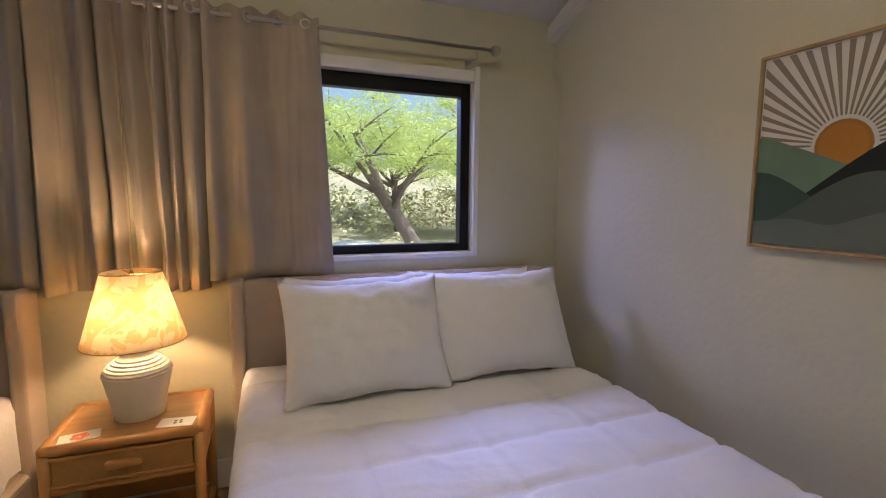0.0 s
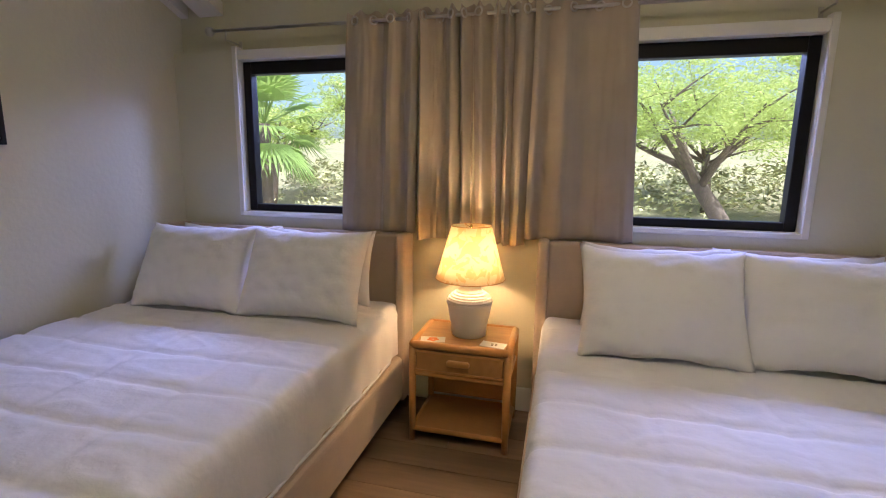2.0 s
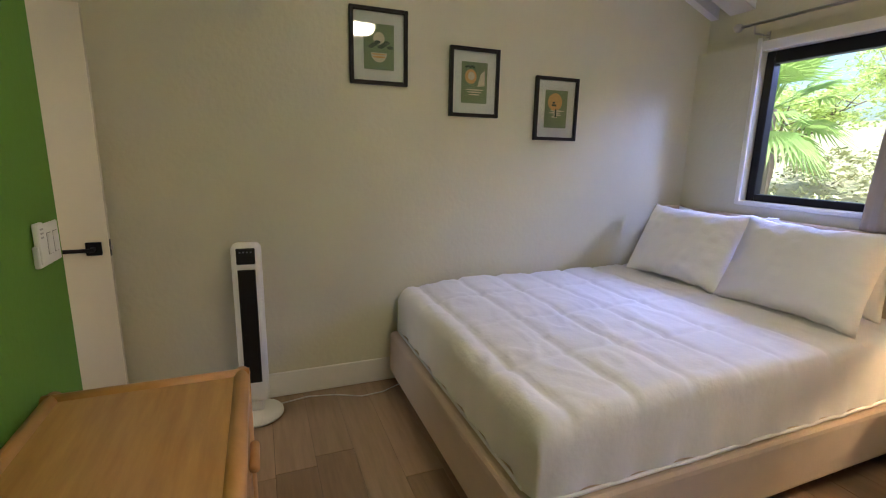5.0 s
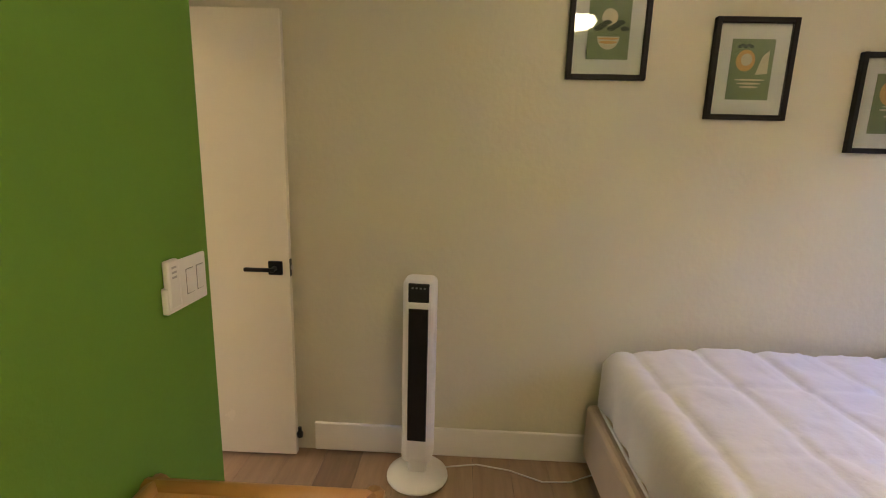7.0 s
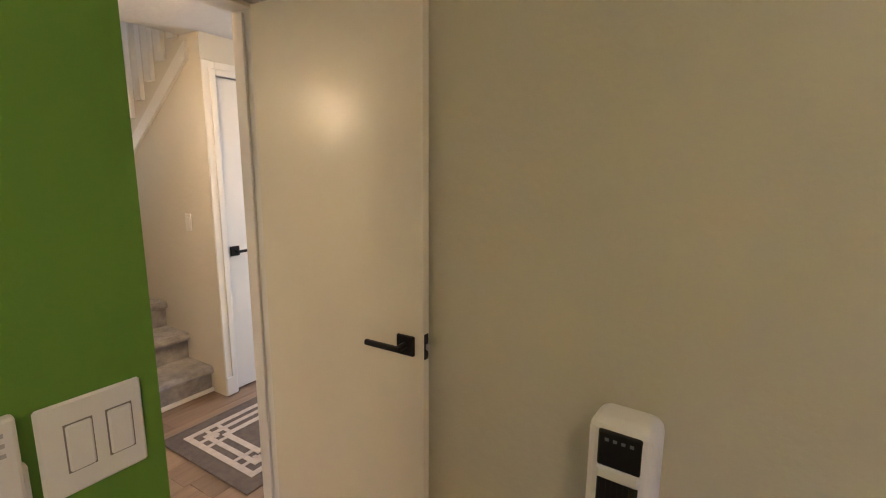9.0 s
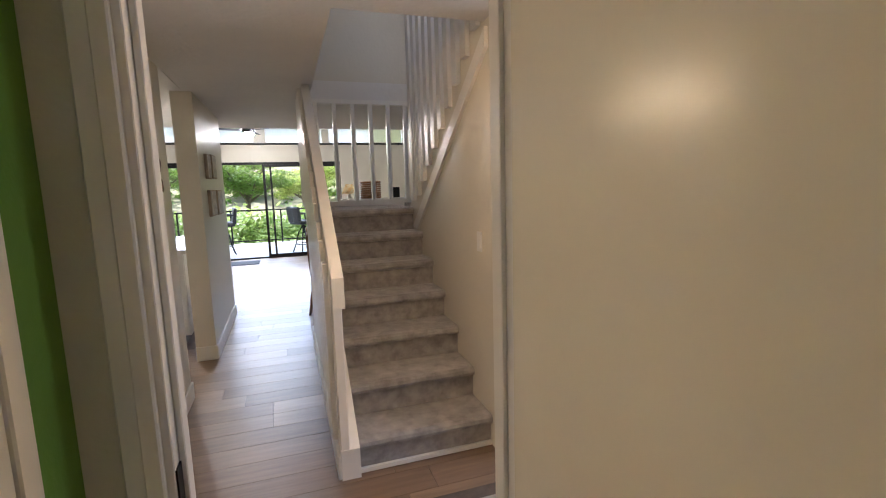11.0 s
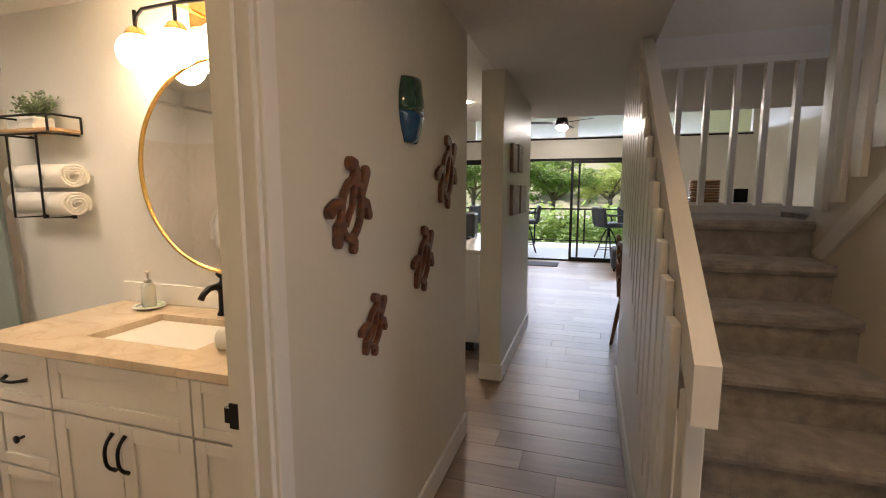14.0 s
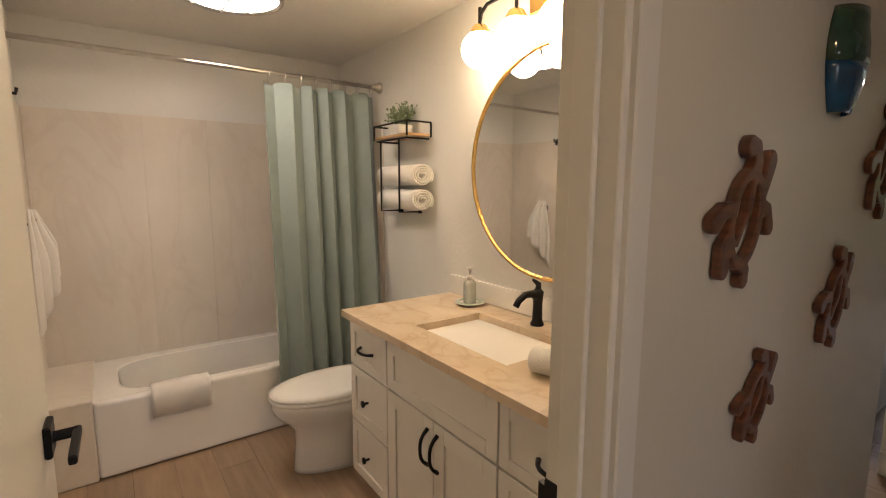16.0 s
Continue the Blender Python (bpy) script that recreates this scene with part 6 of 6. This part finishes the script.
part("lens", lathe([(0.0, -0.006), (0.068, -0.006), (0.068, -0.001)], (1.76, -9.02, HC), 24), KITLIGHT, t)

# sliding doors
for i, (a, b, sp) in enumerate(((-0.66, 1.84, (0.93, 0.80)), (2.25, 4.70, (3.5, 3.4)))):
    d = thing("sliding_door_%d" % (i + 1), ((a + b) / 2, -14.29, 0), "black-framed glass sliding door to the lanai", "door", "", "structure")
    bm = bmesh.new()
    box(bm, a, a + 0.05, -14.33, -14.25, 0.0, 2.05)
    box(bm, b - 0.05, b, -14.33, -14.25, 0.0, 2.05)
    box(bm, a + 0.05, b - 0.05, -14.33, -14.25, 2.0, 2.05)
    box(bm, a + 0.05, b - 0.05, -14.33, -14.25, 0.0, 0.03)
    part("frame", bm, BLACKF, d)
    for y, p, q in ((-14.275, a + 0.05, sp[0] + 0.03), ):
        pn = part("sliding_panel", holed("y", y - 0.018, y + 0.018, p, q, 0.031, 1.999, [(p + 0.05, q - 0.05, 0.08, 1.95)]), BLACKF, d)
        part("pane", bx(p + 0.045, q - 0.045, y - 0.003, y + 0.003, 0.075, 1.955), GLASS, pn).visible_shadow = False
        part("handle", bx(q - 0.04, q - 0.015, y + 0.018, y + 0.04, 0.92, 1.12, 0.006, 2), BLACKM, pn)
    part("fixed_stile", bx(sp[1] - 0.02, sp[1] + 0.02, -14.325, -14.30, 0.031, 1.999), BLACKF, d)
t = thing("valance_rod", (1.0, -14.18, 2.42), "dark curtain rod above the sliding doors", "curtain rod")
part("rod", tube([(-2.1, -14.17, 2.42), (4.9, -14.17, 2.42)], 0.016, 10), BLACKM, t)
for x in (-2.0, 0.9, 2.0, 4.8):
    part("bracket", bx(x - 0.01, x + 0.01, -14.229, -14.16, 2.40, 2.44), BLACKM, t)
setting("lanai_ceiling", prism([(-14.36, 3.02), (-14.36, 3.08), (-18.2, 2.70), (-18.2, 2.64)], "x", -3.5, 6.2), PLANKCEIL, "pale boarded lanai ceiling", "ceiling")
for x in (-3.4, 6.0):
    setting("lanai_post", bx(x, x + 0.14, -17.6, -17.46, -0.5, 2.70), TRIM, "white lanai post", "post")
setting("lanai_floor", bx(-3.5, 6.2, -17.7, -14.35, -0.5, -0.012), CONCRETE, "pale tiled lanai floor", "floor")

t = thing("ceiling_fan", (1.06, -12.5, 2.45), "dark ceiling fan with a lit lamp, at rest", "fan")
part("down_rod", tube([(1.06, -12.5, 3.75), (1.06, -12.5, 2.60)], 0.014, 8), BLACKM, t)
part("canopy", lathe([(0.03, 0.22), (0.07, 0.18), (0.10, 0.10), (0.105, 0.06), (0.06, 0.03)], (1.06, -12.5, 2.42), 24), BLACKM, t, "", True)
part("lamp", lathe([(0.0, -0.035), (0.06, -0.028), (0.085, 0.0), (0.085, 0.03), (0.0, 0.035)], (1.06, -12.5, 2.42), 24), KITLIGHT, t, "lit lamp bowl", True)
for k in range(3):
    a = math.radians(20 + 120 * k)
    part("blade", bx(0.10, 0.62, -0.055, 0.055, 0.075, 0.083, 0.003, 1, Matrix.Translation((1.06, -12.5, 2.42)) @ pose(0, 0, 0, 8, 0, math.degrees(a))), BLACKF, t)


def rattan_chair(m):
    c = thing("rattan_dining_chair", (0, 0, 0), "brown rattan dining chair with an arched back", "chair", "rattan dining chairs")
    part("seat", lathe([(0.0, 0.43), (0.19, 0.43), (0.215, 0.445), (0.21, 0.47), (0.15, 0.49), (0.0, 0.495)], (0, 0, 0), 28), mat("tan_seat_cushion", (0.40, 0.30, 0.18), 0.8), c, "tan padded seat", True)
    for sx, sy in ((-1, -1), (1, -1), (-1, 1), (1, 1)):
        part("leg", tube([(sx * 0.16, sy * 0.15, 0.44), (sx * 0.19, sy * 0.19, 0.22), (sx * 0.22, sy * 0.22, 0.0)], [0.018, 0.017, 0.014], 8), RATTANC, c, "", True)
    part("stretcher", tube([(0.19 * math.cos(k * math.pi / 8), 0.19 * math.sin(k * math.pi / 8), 0.22) for k in range(16)], 0.011, 6, None, True), RATTANC, c, "", True)
    arch = [(0.22 * math.cos(math.pi * k / 14), 0.17 + 0.05 * math.sin(math.pi * k / 14), 0.46 + 0.52 * math.sin(math.pi * k / 14) ** 0.8) for k in range(15)]
    part("back_hoop", tube(arch, 0.017, 8), RATTANC, c, "", True)
    arch2 = [(0.13 * math.cos(math.pi * k / 14), 0.175 + 0.045 * math.sin(math.pi * k / 14), 0.46 + 0.42 * math.sin(math.pi * k / 14) ** 0.8) for k in range(15)]
    part("inner_hoop", tube(arch2, 0.012, 8), RATTANC, c, "", True)
    for s in (-1, 1):
        part("cross_brace", tube([(s * 0.19, 0.19, 0.62), (0, 0.215, 0.72), (-s * 0.15, 0.215, 0.86)], 0.010, 6), RATTANC, c, "", True)
    c.matrix_world = m
    return c


ch = rattan_chair(pose(0.10, -8.90, 0, 0, 0, -82))
copy_thing(ch, pose(0.08, -9.55, 0, 0, 0, -96))
t = thing("dining_table", (-0.55, -9.25, 0), "round glass-topped rattan dining table", "table")
part("top", lathe([(0.0, 0.735), (0.55, 0.735), (0.555, 0.742), (0.55, 0.75), (0.0, 0.75)], (-0.55, -9.25, 0), 40), GLASS, t)
part("pedestal", lathe([(0.28, 0.0), (0.25, 0.05), (0.12, 0.35), (0.2, 0.65), (0.3, 0.733)], (-0.55, -9.25, 0), 24), RATTANC, t, "", True)
t = thing("ottoman", (-0.05, -13.45, 0), "dark grey upholstered ottoman", "ottoman")
part("cushion", bx(-0.45, 0.18, -13.75, -13.2, 0.04, 0.40, 0.05, 3), mat("charcoal_fabric", (0.05, 0.055, 0.065), 0.9, 0.1, 12, 0.4, 400), t)
for x in (-0.40, 0.13):
    for y in (-13.70, -13.25):
        part("foot", lathe([(0.02, 0), (0.025, 0.05)], (x, y, 0), 10), BLACKF, t)
t = thing("door_mat", (1.45, -13.6, 0), "grey mat by the sliding door", "mat")
part("mat", bx(1.12, 2.0, -13.95, -13.45, 0.0, 0.012, 0.004, 1), mat("slate_mat", (0.10, 0.11, 0.13), 1.0, 0.3, 30, 0.8, 300), t)


def bar_stool(m):
    s = thing("bar_stool", (0, 0, 0), "dark wicker swivel bar stool on the lanai", "stool", "lanai bar stools")
    part("seat", bx(-0.24, 0.24, -0.23, 0.23, 0.66, 0.76, 0.04, 3), WICKER, s)
    part("backrest", bx(-0.25, 0.25, 0.17, 0.25, 0.72, 1.10, 0.035, 3, pose(0, -0.1, 0.02, -8, 0, 0)), WICKER, s)
    for a in (-1, 1):
        part("arm", tube([(a * 0.25, 0.2, 0.92), (a * 0.27, 0.0, 0.92), (a * 0.26, -0.2, 0.90), (a * 0.24, -0.22, 0.74)], 0.022, 8), WICKER, s, "", True)
    part("column", tube([(0, 0, 0.66), (0, 0, 0.45)], 0.03, 10), BLACKM, s)
    for k in range(4):
        a = math.radians(45 + 90 * k)
        part("leg", tube([(0.03 * math.cos(a), 0.03 * math.sin(a), 0.62), (0.13 * math.cos(a), 0.13 * math.sin(a), 0.45), (0.2 * math.cos(a), 0.2 * math.sin(a), 0.2), (0.28 * math.cos(a), 0.28 * math.sin(a), 0.0)], 0.014, 8), BLACKM, s, "", True)
    part("foot_ring", tube([(0.2 * math.cos(k * math.pi / 10), 0.2 * math.sin(k * math.pi / 10), 0.2) for k in range(20)], 0.01, 6, None, True), BLACKM, s, "", True)
    s.matrix_world = m
    return s


ZL = -0.012
bs = bar_stool(pose(0.18, -15.0, ZL, 0, 0, -60))
copy_thing(bs, pose(1.95, -15.5, ZL, 0, 0, 100))
copy_thing(bs, pose(3.3, -15.3, ZL, 0, 0, 60))
copy_thing(bs, pose(-0.35, -15.7, ZL, 0, 0, -30))
r = thing("lanai_railing", (1.2, -17.5, ZL), "slim dark metal lanai railing", "railing")
part("top_rail", bx(-3.3, 6.0, -17.52, -17.47, 0.90, 0.94), BLACKM, r)
part("bottom_rail", bx(-3.3, 6.0, -17.51, -17.48, 0.06, 0.09), BLACKM, r)
for k in range(8):
    x = -3.2 + 1.3 * k
    part("post", bx(x - 0.02, x + 0.02, -17.515, -17.475, ZL, 0.90), BLACKM, r)
# sideboard, basket and lamp seen past the landing
t = thing("tall_cabinet", (-1.2, -11.6, 0), "white tall cabinet in the living room", "cabinet")
part("body", bx(-1.75, -0.35, -11.85, -11.35, 0.0, 1.24, 0.006, 1), CABINET, t)
part("top", bx(-1.78, -0.32, -11.88, -11.33, 1.241, 1.27, 0.004, 1), CABINET, t)
t = thing("wicker_basket", (-0.85, -11.55, 1.27), "brown woven wicker basket", "basket")
bm = bmesh.new()
for k in range(8):
    tube([(-0.85 + 0.16 * math.copysign(abs(math.cos(q * math.pi / 12)) ** 0.5, math.cos(q * math.pi / 12)), -11.55 + 0.10 * math.copysign(abs(math.sin(q * math.pi / 12)) ** 0.5, math.sin(q * math.pi / 12)), 1.29 + 0.036 * k) for q in range(24)], 0.018, 6, bm, True)
part("weave", bm, RATTANC, t, "", True)
part("bottom", bx(-1.0, -0.70, -11.64, -11.46, 1.271, 1.285), RATTANC, t)
t = thing("small_lamp", (-0.5, -11.6, 1.27), "small lamp with a cream cone shade", "lamp")
part("base", lathe([(0.06, 0), (0.05, 0.02), (0.02, 0.05), (0.02, 0.10)], (-0.5, -11.6, 1.271), 16), CERAMIC, t, "", True)
part("shade", lathe([(0.13, 0.09), (0.06, 0.25), (0.055, 0.25), (0.125, 0.09)], (-0.5, -11.6, 1.271), 24), SHADE, t, "", True)
t = thing("dark_box", (-1.28, -11.55, 1.27), "small dark picture frame on the cabinet", "frame")
part("panel", bx(-1.36, -1.2, -11.58, -11.55, 1.271, 1.45, 0.004, 1), BLACKF, t)

# ---- outdoors ----
bm = bmesh.new()


def hill(x, y):
    r = max(0.0, y - 16) if y > 0 else max(0.0, -y - 45)
    drop = 0.8 * max(0.0, min(1.0, (y - 1.5) / 3.0))
    return -0.62 - drop + min(9.0, 0.16 * r) + 0.4 * noise.noise(Vector((x * 0.05, y * 0.05, 0))) * min(1, r / 10)


gx = [-900, -300, -120] + [-60 + 5 * i for i in range(25)] + [120, 300, 900]
gv = [[bm.verts.new((x, y, hill(x, y))) for y in gx] for x in gx]
for i in range(len(gx) - 1):
    for j in range(len(gx) - 1):
        bm.faces.new((gv[i][j], gv[i + 1][j], gv[i + 1][j + 1], gv[i][j + 1]))
setting("ground", bm, DRY, "dry golden grass and lawn running up to the hills", "ground", True)
setting("lawn", bx(-25, 30, -30, -17.7, -0.56, -0.52), GRASS, "green lawn below the lanai", "ground")
setting("road", bx(-60, 60, -42, -33, -0.6, -0.5), ASPHALT, "pale road beyond the lawn", "road")
setting("driveway", bx(-30, 30, 5.0, 11.0, -1.46, -1.38), ASPHALT, "pale driveway outside the bedroom", "road")
setting("slab", bx(-2.3, 5.1, -14.34, 0.165, -0.55, -0.03), SUBFLOOR, "house slab", "floor")


def leaves(bm, rnd, c, rad, n, size, flat=0.5):
    """Small pointed leaf pieces strewn through a clump."""
    for _ in range(n):
        p = Vector((rnd.gauss(0, 1), rnd.gauss(0, 1), rnd.gauss(0, 1) * flat))
        p = c + p * rad * 0.55
        d = Vector((rnd.uniform(-1, 1), rnd.uniform(-1, 1), rnd.uniform(-0.5, 0.5))).normalized()
        s = d.cross(Vector((0, 0, 1)) + 0.8 * Vector((rnd.uniform(-1, 1), rnd.uniform(-1, 1), 0))).normalized()
        L = size * rnd.uniform(0.6, 1.3)
        bm.faces.new([bm.verts.new(p + d * L * a + s * L * b) for a, b in ((-0.5, 0), (0.0, 0.22), (0.5, 0), (0.0, -0.22))])


def tree(base, fork, height, spread, seed, leafmat, density, size, label, trunk_r=0.22, tiers=3):
    rnd = random.Random(seed)
    t = thing("tree", base, label, "tree", "trees outside")
    b, f = Vector(base), Vector(fork)
    bm = tube([b, b.lerp(f, 0.5) + Vector((0.06, 0, 0.02)), f], [trunk_r * 1.2, trunk_r, trunk_r * 0.75], 10)
    tips = []
    for k in range(7):
        a = k * 0.9 + rnd.uniform(-0.3, 0.3)
        reach = spread * rnd.uniform(0.55, 0.95)
        start = b.lerp(f, rnd.uniform(0.65, 1.0))
        end = f + Vector((math.cos(a) * reach, math.sin(a) * reach * 0.7, height * rnd.uniform(0.25, 0.9)))
        mid = start.lerp(end, 0.5) + Vector((0, 0, rnd.uniform(-0.15, 0.3)))
        tube([start, start.lerp(mid, 0.5), mid, end], [trunk_r * 0.5, trunk_r * 0.4, trunk_r * 0.27, trunk_r * 0.08], 7, bm)
        for _ in range(6):
            o = start.lerp(mid, rnd.uniform(0.5, 1)) if rnd.random() < 0.4 else mid.lerp(end, rnd.uniform(0, 1))
            e = o + Vector((rnd.uniform(-1, 1), rnd.uniform(-0.7, 0.7), rnd.uniform(0.0, 0.8))) * spread * 0.33
            tube([o, o.lerp(e, 0.5) + Vector((0, 0, 0.06)), e], [trunk_r * 0.15, trunk_r * 0.1, trunk_r * 0.03], 5, bm)
            tips.append(e)
        tips.append(end)
    part("trunk", bm, BARK, t, "", True)
    lb = bmesh.new()
    for e in tips:
        leaves(lb, rnd, e, spread * 0.20, density, size, 0.38)
        leaves(lb, rnd, e + Vector((rnd.uniform(-0.6, 0.6), rnd.uniform(-0.4, 0.4), rnd.uniform(-0.3, 0.4))), spread * 0.13, density // 2, size, 0.35)
    part("crown", lb, leafmat, t)


tree((8.35, 14.0, -1.35), (6.25, 14.1, 1.95), 3.1, 4.3, 3, LEAFL, 230, 0.14, "wide feathery shade tree with a leaning trunk", 0.26)
tree((-3.6, 14.0, -1.35), (-4.0, 14.2, 2.0), 3.6, 3.4, 8, LEAFL, 180, 0.15, "green leafy tree beyond the bedroom window", 0.18)
tree((9.3, 22.0, -0.6), (9.0, 22.0, 2.6), 4.4, 5.0, 51, LEAFL, 150, 0.2, "broad pale green tree behind the shade tree", 0.2)
tree((13.0, 19.0, -1.0), (12.5, 19.0, 2.2), 3.4, 3.8, 12, LEAFL, 110, 0.2, "pale green tree on the slope", 0.2)
tree((1.5, 24.0, -0.3), (1.7, 24.0, 2.6), 3.6, 4.2, 15, LEAFD, 110, 0.24, "distant green tree on the slope", 0.2)
tree((-13.0, 20.0, -0.9), (-12.6, 20.0, 2.2), 4.0, 4.2, 17, LEAFL, 110, 0.22, "distant pale green tree", 0.2)
tree((2.4, -30.0, -0.5), (2.4, -30.0, 1.4), 1.6, 2.4, 21, LEAFD, 130, 0.17, "round green tree across the lawn", 0.14)
tree((-0.6, -32.0, -0.5), (-0.5, -32.0, 1.3), 1.5, 2.6, 23, LEAFL, 130, 0.17, "round green tree beyond the lanai", 0.14)
tree((7.0, -31.0, -0.5), (7.0, -31.0, 1.5), 1.8, 2.6, 27, LEAFD, 120, 0.18, "green tree beyond the kitchen window", 0.14)
tree((-4.5, -48.0, 0.0), (-4.4, -48.0, 2.4), 3.5, 3.0, 29, LEAFD, 110, 0.28, "distant dark green tree", 0.16)
tree((5.0, -55.0, 1.0), (5.0, -55.0, 3.0), 3.0, 4.0, 33, LEAFD, 110, 0.3, "distant green tree line", 0.16)


def fan_palm(base, h, seed, label, n=26, size=0.85):
    rnd = random.Random(seed)
    t = thing("palm", base, label, "palm", "palms outside")
    b = Vector(base)
    top = b + Vector((0, 0, h))
    part("trunk", tube([b, b.lerp(top, 0.5), top], [0.16, 0.13, 0.12], 10), BARK, t, "", True)
    bm = bmesh.new()
    for k in range(n):
        a = rnd.uniform(0, 6.283)
        e = rnd.uniform(-0.9, 1.25)
        d = Vector((math.cos(a) * math.cos(e), math.sin(a) * math.cos(e), math.sin(e)))
        stem = top + d * size * 0.75
        tube([top, top.lerp(stem, 0.5), stem], 0.012, 4, bm)
        side = d.cross(Vector((0, 0, 1))).normalized() if abs(d.z) < 0.98 else Vector((1, 0, 0))
        upv = side.cross(d).normalized()
        for q in range(17):
            th = (q / 16 - 0.5) * 2.6
            dd = (d * math.cos(th) + side * math.sin(th)).normalized()
            L = size * (0.95 - 0.25 * abs(th) / 1.3)
            w = side * math.cos(th) - d * math.sin(th)
            tip = stem + dd * L - Vector((0, 0, 0.16 * L * rnd.uniform(0.6, 1.6)))
            m1 = stem + dd * L * 0.5
            bm.faces.new([bm.verts.new(p) for p in (stem, m1 + w * 0.035 + upv * 0.01, tip, m1 - w * 0.035 + upv * 0.01)])
    part("fronds", bm, LEAFP, t)


fan_palm((-4.2, 7.0, -1.4), 3.85, 4, "green fan palm outside the bedroom window", 34, 1.1)


def bush(x0, x1, y0, y1, z0, z1, seed, n, size, material, label):
    rnd = random.Random(seed)
    bm = bmesh.new()
    for _ in range(n):
        c = Vector((rnd.uniform(x0, x1), rnd.uniform(y0, y1), z0 + (z1 - z0) * rnd.random() ** 0.8))
        leaves(bm, rnd, c, 0.35, 14, size, 0.8)
    ob = part("hedge", bm, material)
    return tagged(ob, label, "hedge", "", "stuff")


bush(-14, 18, 11.3, 12.6, -1.38, -0.35, 41, 900, 0.16, LEAFL, "low green hedge along the driveway")
bush(-16, 22, 20, 30, -0.6, 1.9, 42, 1500, 0.32, mat("pale_scrub_leaf", (0.46, 0.45, 0.24), 0.8, 0.5, 1.0), "dry scrub on the hillside")
bush(-5, 8, -20.2, -18.2, -0.5, 0.75, 43, 800, 0.24, LEAFP, "lush tropical planting beyond the lanai railing")
bush(-30, 34, -60, -50, 0.0, 3.2, 44, 700, 0.7, LEAFD, "distant tree belt")

# parked car beyond the hedge
c = thing("parked_car", (5.2, 13.4, -1.4), "white parked car beyond the hedge", "car", "", "")
CARP = mat("white_car_paint", (0.75, 0.76, 0.78), 0.25, 0.02, 2, coat=0.8)
prof = [(3.2, 0.25), (3.15, 0.7), (4.0, 0.82), (4.6, 0.84), (5.2, 0.88), (6.9, 0.85), (7.3, 0.75), (7.3, 0.28)]
part("body", prism([(x, z - 1.38) for x, z in prof], "y", 12.75, 14.3), CARP, c)
prof = [(4.25, 0.83), (4.75, 1.24), (5.2, 1.33), (6.1, 1.32), (6.75, 1.1), (7.0, 0.84)]
part("cabin", prism([(x, z - 1.38) for x, z in prof], "y", 12.85, 14.2), CARP, c)
prof = [(4.45, 0.87), (4.85, 1.2), (6.05, 1.25), (6.6, 0.9)]
part("side_window", prism([(x, z - 1.38) for x, z in prof], "y", 12.84, 12.85), PLASTICB, c)
for x in (3.95, 6.5):
    wv = part("wheel", prism([(x + 0.31 * math.cos(k * 0.3142), -1.07 + 0.31 * math.sin(k * 0.3142)) for k in range(20)], "y", 12.74, 12.95), PLASTICB, c)
    part("hubcap", prism([(x + 0.19 * math.cos(k * 0.3142), -1.07 + 0.19 * math.sin(k * 0.3142)) for k in range(20)], "y", 12.725, 12.74), STEEL, wv)

# ---- floor planks ----
fl = setting("floor", bx(-1.7, 5.0, -14.30, 0.0, -0.019, -0.006), SUBFLOOR, "oak-look plank floor", "floor")
PW, PL = 0.182, 1.22
bm = bx(-PL / 2 + 0.0008, PL / 2 - 0.0008, -PW / 2 + 0.0008, PW / 2 - 0.0008, -0.0075, 0.0, 0.0012, 1)
pm = bpy.data.meshes.new("plank")
bmesh.ops.recalc_face_normals(bm, faces=bm.faces)
bm.to_mesh(pm)
bm.free()
pm.materials.append(PLANK)
rnd = random.Random(11)
made = 0
far = []
for j in range(79):
    y = -0.05 - PW * j
    off = rnd.uniform(0, PL)
    i = 0
    x = -1.75 - off
    while x < 5.0:
        xc = x + PL / 2
        lo, hi = (-0.1, BW + 0.1) if y > -4.5 else ((-1.7, 4.3) if y > -6.4 else (-2.3, 5.1))
        if x + PL < lo + 0.02 or x > hi - 0.02:
            x += PL
            continue
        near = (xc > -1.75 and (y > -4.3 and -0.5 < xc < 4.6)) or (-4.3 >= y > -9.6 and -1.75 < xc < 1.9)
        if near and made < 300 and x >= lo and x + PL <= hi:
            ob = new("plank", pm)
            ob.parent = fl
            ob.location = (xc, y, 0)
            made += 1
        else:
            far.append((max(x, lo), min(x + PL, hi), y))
        x += PL
bm = bmesh.new()
tmp = []
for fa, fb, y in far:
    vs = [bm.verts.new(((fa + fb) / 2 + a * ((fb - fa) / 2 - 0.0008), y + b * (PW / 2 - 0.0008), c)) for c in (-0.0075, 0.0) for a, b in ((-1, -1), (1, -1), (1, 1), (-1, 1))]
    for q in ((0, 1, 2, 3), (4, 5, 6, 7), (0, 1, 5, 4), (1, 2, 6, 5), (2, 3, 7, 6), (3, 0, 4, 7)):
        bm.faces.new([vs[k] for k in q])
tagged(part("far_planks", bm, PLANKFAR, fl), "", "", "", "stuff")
